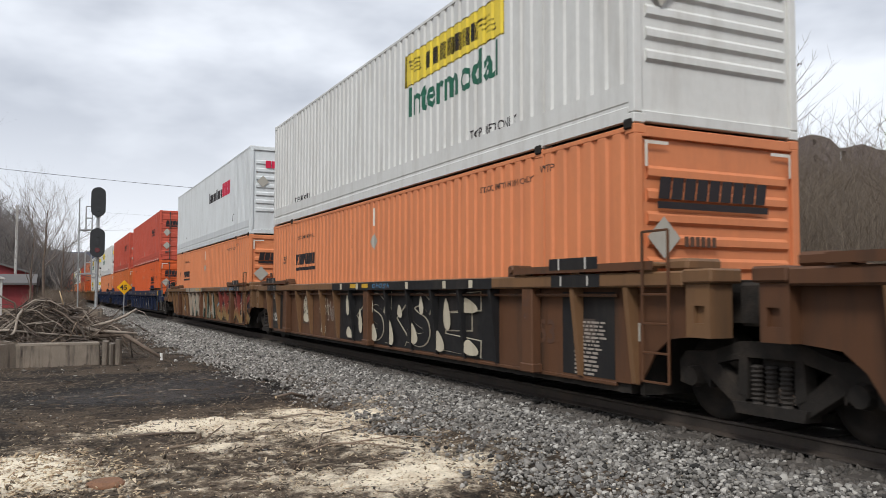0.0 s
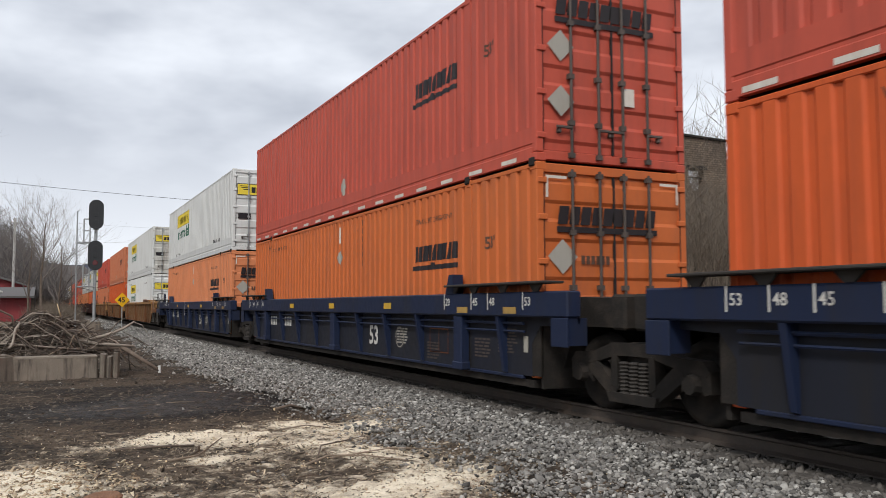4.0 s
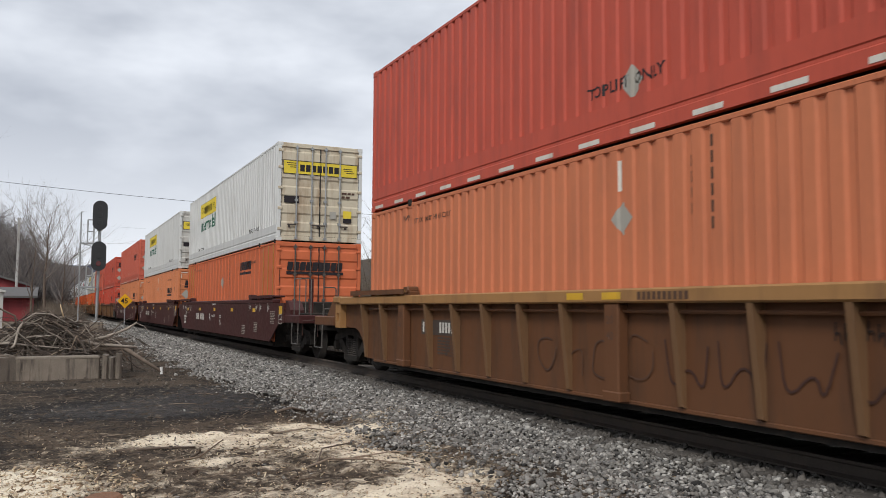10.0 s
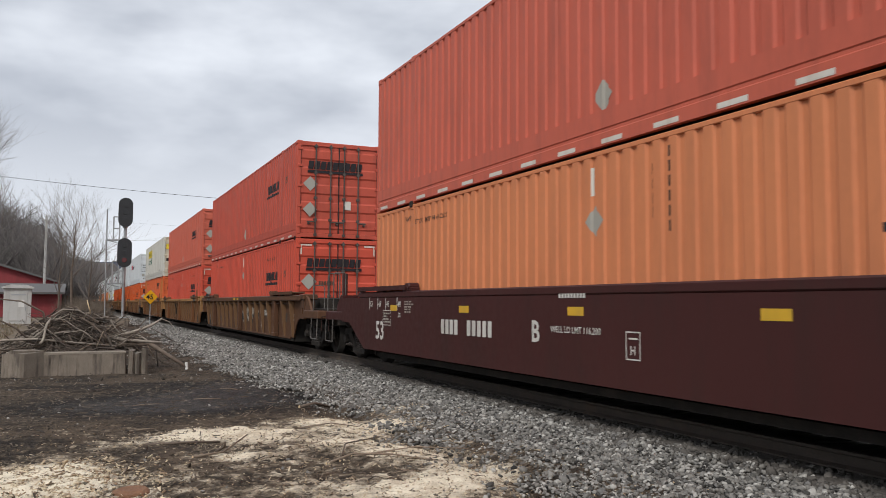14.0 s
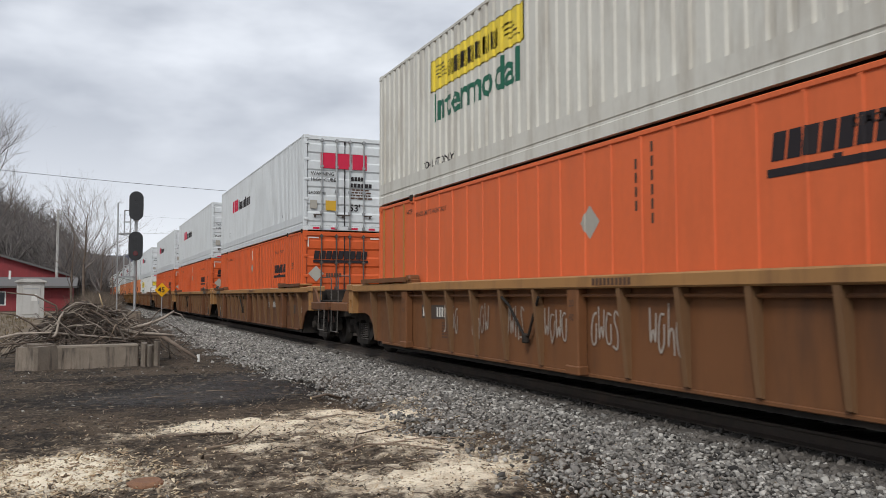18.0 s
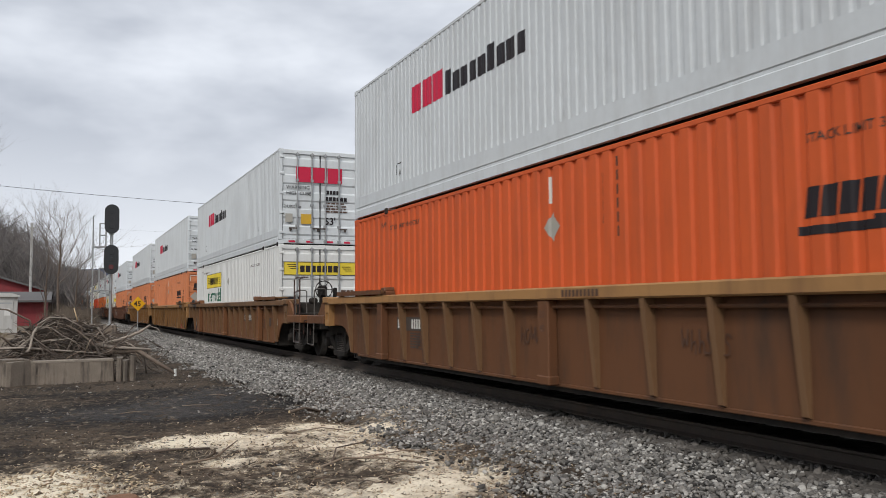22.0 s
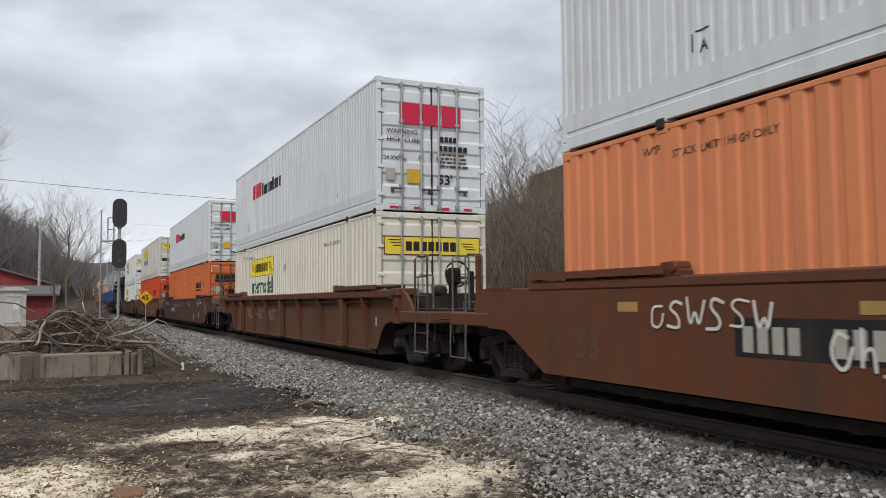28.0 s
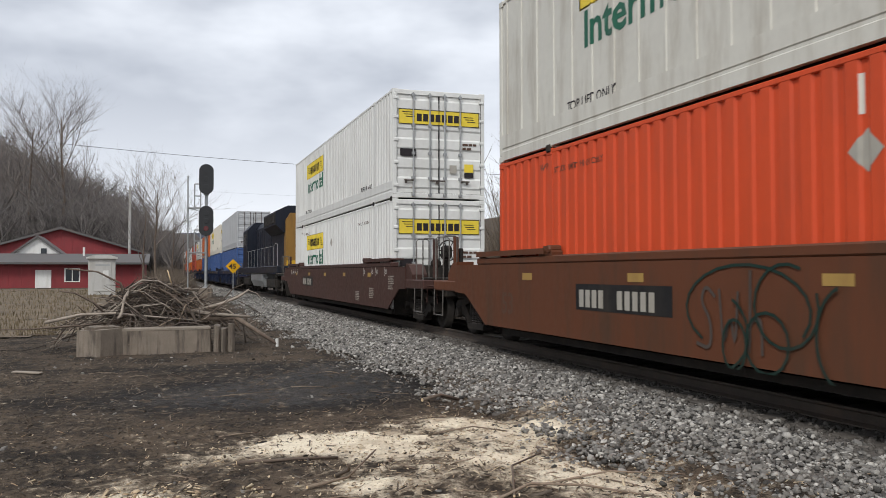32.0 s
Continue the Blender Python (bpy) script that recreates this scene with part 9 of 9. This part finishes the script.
for u0, u1, z0, z1 in ((46.3, 46.8, 11.2, 11.7), (46.3, 46.75, 9.95, 10.6), (50.5, 50.95, 12.35, 12.7), (50.4, 50.95, 10.9, 11.4), (52.3, 52.6, 12.8, 13.1), (54.2, 54.65, 12.95, 13.4), (57.4, 58.05, 12.0, 12.75), (48.3, 48.75, 11.5, 12.0), (48.4, 48.8, 10.3, 10.9), (52.2, 52.7, 11.3, 11.9), (54.3, 54.8, 11.6, 12.2)):
    holes.append((u0, u1, z0, z1))
wall_with_holes(b, "y", 45, 45.8, 72, -1.5, [(45.8, 11.95), (47.0, 12.15), (48.1, 12.32), (49.4, 12.72), (50.6, 12.9), (51.7, 13.22), (53.0, 13.42), (54.2, 13.78), (55.2, 13.74), (56.2, 13.62), (56.9, 13.2), (57.3, 12.95), (58.4, 13.1), (60.0, 13.5), (62.0, 13.2), (72, 13.4)], holes)
part("front_wall", welded(b, "front_wall"), M["dark_brick"], ruin2)
part("side_wall", Build().box(45.8, 46.2, 45.5, 48, -1.5, 11.8), M["dark_brick"], ruin2)
# wooded hill beyond the end of the line
hx, hy = [-5.9 - 320 + 8 * k for k in range(57)], [748 + 12 * k for k in range(9)]


def hill_top(x):
    a = math.degrees(math.atan2(x + 5.9, 760))
    e = 4.9 if a < -5 else 4.9 + (2.75 - 4.9) * smooth_step(-5, 1.0, a)
    return (760 * math.tan(radians(e)) + 4) * (1 - smooth_step(2.2, 5.2, a)) + 3.5 * noise.noise((x * 0.03, 2, 0)) + 1.6 * noise.noise((x * 0.15, 5, 0)) + 0.8 * noise.noise((x * 0.6, 8, 0))


M["hill_woods"] = material("bare_wooded_hill", (0.078, 0.068, 0.064), 1.0, 0, 0.35, 0.03, 0.5, 0, (0.12, 0.105, 0.098), 0.7, (0.12, 0.12, 0.05))
solid("wooded_hill", grid_mesh("wooded_hill", hx, hy, lambda x, y: -2 + hill_top(x) * math.sin(min(1, (y - 748) / 60) * math.pi / 2)), M["hill_woods"], "hill covered by bare grey-brown woods", "hill", kind="structure")
# far ridge at the end of the valley, distance haze painted in its blue
ridge = []
for k in range(61):
    u = -5.9 - 260 + k * 14
    ridge.append((u, 1.3 + 31 + 13 * math.exp(-((u - 60) / 90) ** 2) + 5 * noise.noise((u * 0.012, 0, 4)) + 1.2 * noise.noise((u * 0.08, 0, 9)) - 0.00012 * (u - 40) ** 2))
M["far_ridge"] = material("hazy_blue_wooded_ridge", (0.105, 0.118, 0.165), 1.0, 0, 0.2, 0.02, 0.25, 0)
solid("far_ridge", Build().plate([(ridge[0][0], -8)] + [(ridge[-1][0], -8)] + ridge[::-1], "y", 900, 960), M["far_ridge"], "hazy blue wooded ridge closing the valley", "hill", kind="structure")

# ---------------------------------------------------------------- locomotive in the middle of the train
def locomotive(front):
    lo = thing("diesel_locomotive", "dark blue diesel locomotive with yellow nose and grey rails", "locomotive", pose(0, front, 0))
    dk, bl, yl = M["grimy_steel"], M["loco_blue"], M["yellow"]
    part("frame", Build().box(-0.25, WID + 0.25, 0.6, 21.6, 1.25, 1.62, 0.03), bl, lo)
    part("hood", Build().plate([(0.38, 1.62), (WID - 0.38, 1.62), (WID - 0.38, 4.1), (WID - 0.6, 4.45), (0.6, 4.45), (0.38, 4.1)], "y", 2.6, 15.6), bl, lo)
    part("hood_end", Build().plate([(0.38, 1.62), (WID - 0.38, 1.62), (WID - 0.38, 4.0), (WID - 0.6, 4.35), (0.6, 4.35), (0.38, 4.0)], "y", 1.9, 2.598), M["loco_ochre"], lo, "ochre yellow hood end")
    part("end_stripe", Build().box(0.40, WID - 0.40, 1.885, 1.899, 1.64, 1.90), yl, lo, "yellow stripe")
    part("radiator", Build().plate([(-0.12, 3.75), (0.3, 3.35), (WID - 0.3, 3.35), (WID + 0.12, 3.75), (WID + 0.12, 4.45), (WID - 0.5, 4.75), (0.5, 4.75), (-0.12, 4.45)], "y", 2.2, 7.2), bl, lo, "flared radiator housing")
    cab = part("cab", Build().plate([(-0.2, 1.62), (WID + 0.2, 1.62), (WID + 0.2, 4.1), (WID - 0.3, 4.62), (0.3, 4.62), (-0.2, 4.1)], "y", 15.61, 18.4), bl, lo)
    part("window", Build().box(-0.215, -0.202, 16.2, 16.9, 3.1, 3.9), M["glass_dark"], cab)
    part("window", Build().box(-0.215, -0.202, 17.2, 18.0, 3.1, 3.9), M["glass_dark"], cab)
    part("nose", Build().box(0.4, WID - 0.4, 18.41, 20.3, 1.62, 3.3, 0.12), yl, lo)
    part("fuel_tank", Build().plate([(0.0, 0.45), (WID, 0.45), (WID + 0.15, 0.8), (WID + 0.15, 1.2), (-0.15, 1.2), (-0.15, 0.8)], "y", 7.6, 13.6), M["galvanised"], lo, "grey fuel tank")
    for k in range(7):
        part("hood_door", Build().box(0.352, 0.379, 7.5 + k * 1.1, 8.45 + k * 1.1, 1.9, 3.9, 0.01), bl, lo)
    for k in range(4):
        part("radiator_grille", Build().box(-0.145, -0.121, 2.4 + k * 1.2, 3.4 + k * 1.2, 3.85, 4.35), dk, lo)
    for y in (4.0, 17.2):
        t = part("truck", Build().box(-0.1, 0.15, y - 2.1, y + 2.1, 0.45, 0.95, 0.08).box(WID - 0.15, WID + 0.1, y - 2.1, y + 2.1, 0.45, 0.95, 0.08).box(0.15, WID - 0.15, y - 0.4, y + 0.4, 0.5, 1.1, 0.05), dk, lo, "three axle truck")
        for a in (-1.7, 0, 1.7):
            for sgn in (-1, 1):
                part("wheel", RAILGEAR["wheel"], dk, t, at=pose(XC + sgn * 0.755, y + a, 0.5, 0, 0, 0 if sgn < 0 else 180))
    for xs in (-0.2, WID + 0.2):
        r = Build().tube([(xs, 0.8, 1.3), (xs, 0.9, 2.7), (xs, 1.6, 2.75), (xs, 2.2, 2.65), (xs, 15.4, 2.65)], 0.016, 6)
        for k in range(8):
            r.tube([(xs, 2.4 + k * 1.8, 1.62), (xs, 2.4 + k * 1.8, 2.65)], 0.012, 5)
        part("handrail", r, M["galvanised"], lo, "grey handrail")
    for y0 in (0.55, 21.1):
        part("steps", Build().box(-0.28, 0.3, y0, y0 + 0.5, 0.4, 0.46).box(-0.28, 0.3, y0, y0 + 0.5, 0.8, 0.86).box(-0.28, -0.24, y0 - 0.02, y0, 0.4, 1.25).box(-0.28, -0.24, y0 + 0.5, y0 + 0.52, 0.4, 1.25), dk, lo)
    part("coupler", Build().box(XC - 0.2, XC + 0.2, -0.02, 0.6, 0.70, 1.0, 0.05), dk, lo)
    part("coupler", Build().box(XC - 0.2, XC + 0.2, 21.6, 22.2, 0.70, 1.0, 0.05), dk, lo)
    part("plow", Build().plate([(0.2, 0.15), (WID - 0.2, 0.15), (WID, 1.2), (0, 1.2)], "y", 0.3, 0.42), dk, lo)
    TRAIN.append((lo, front, 0.0, 0.0))


locomotive(517.0 + LEN + 3.6)


motions()
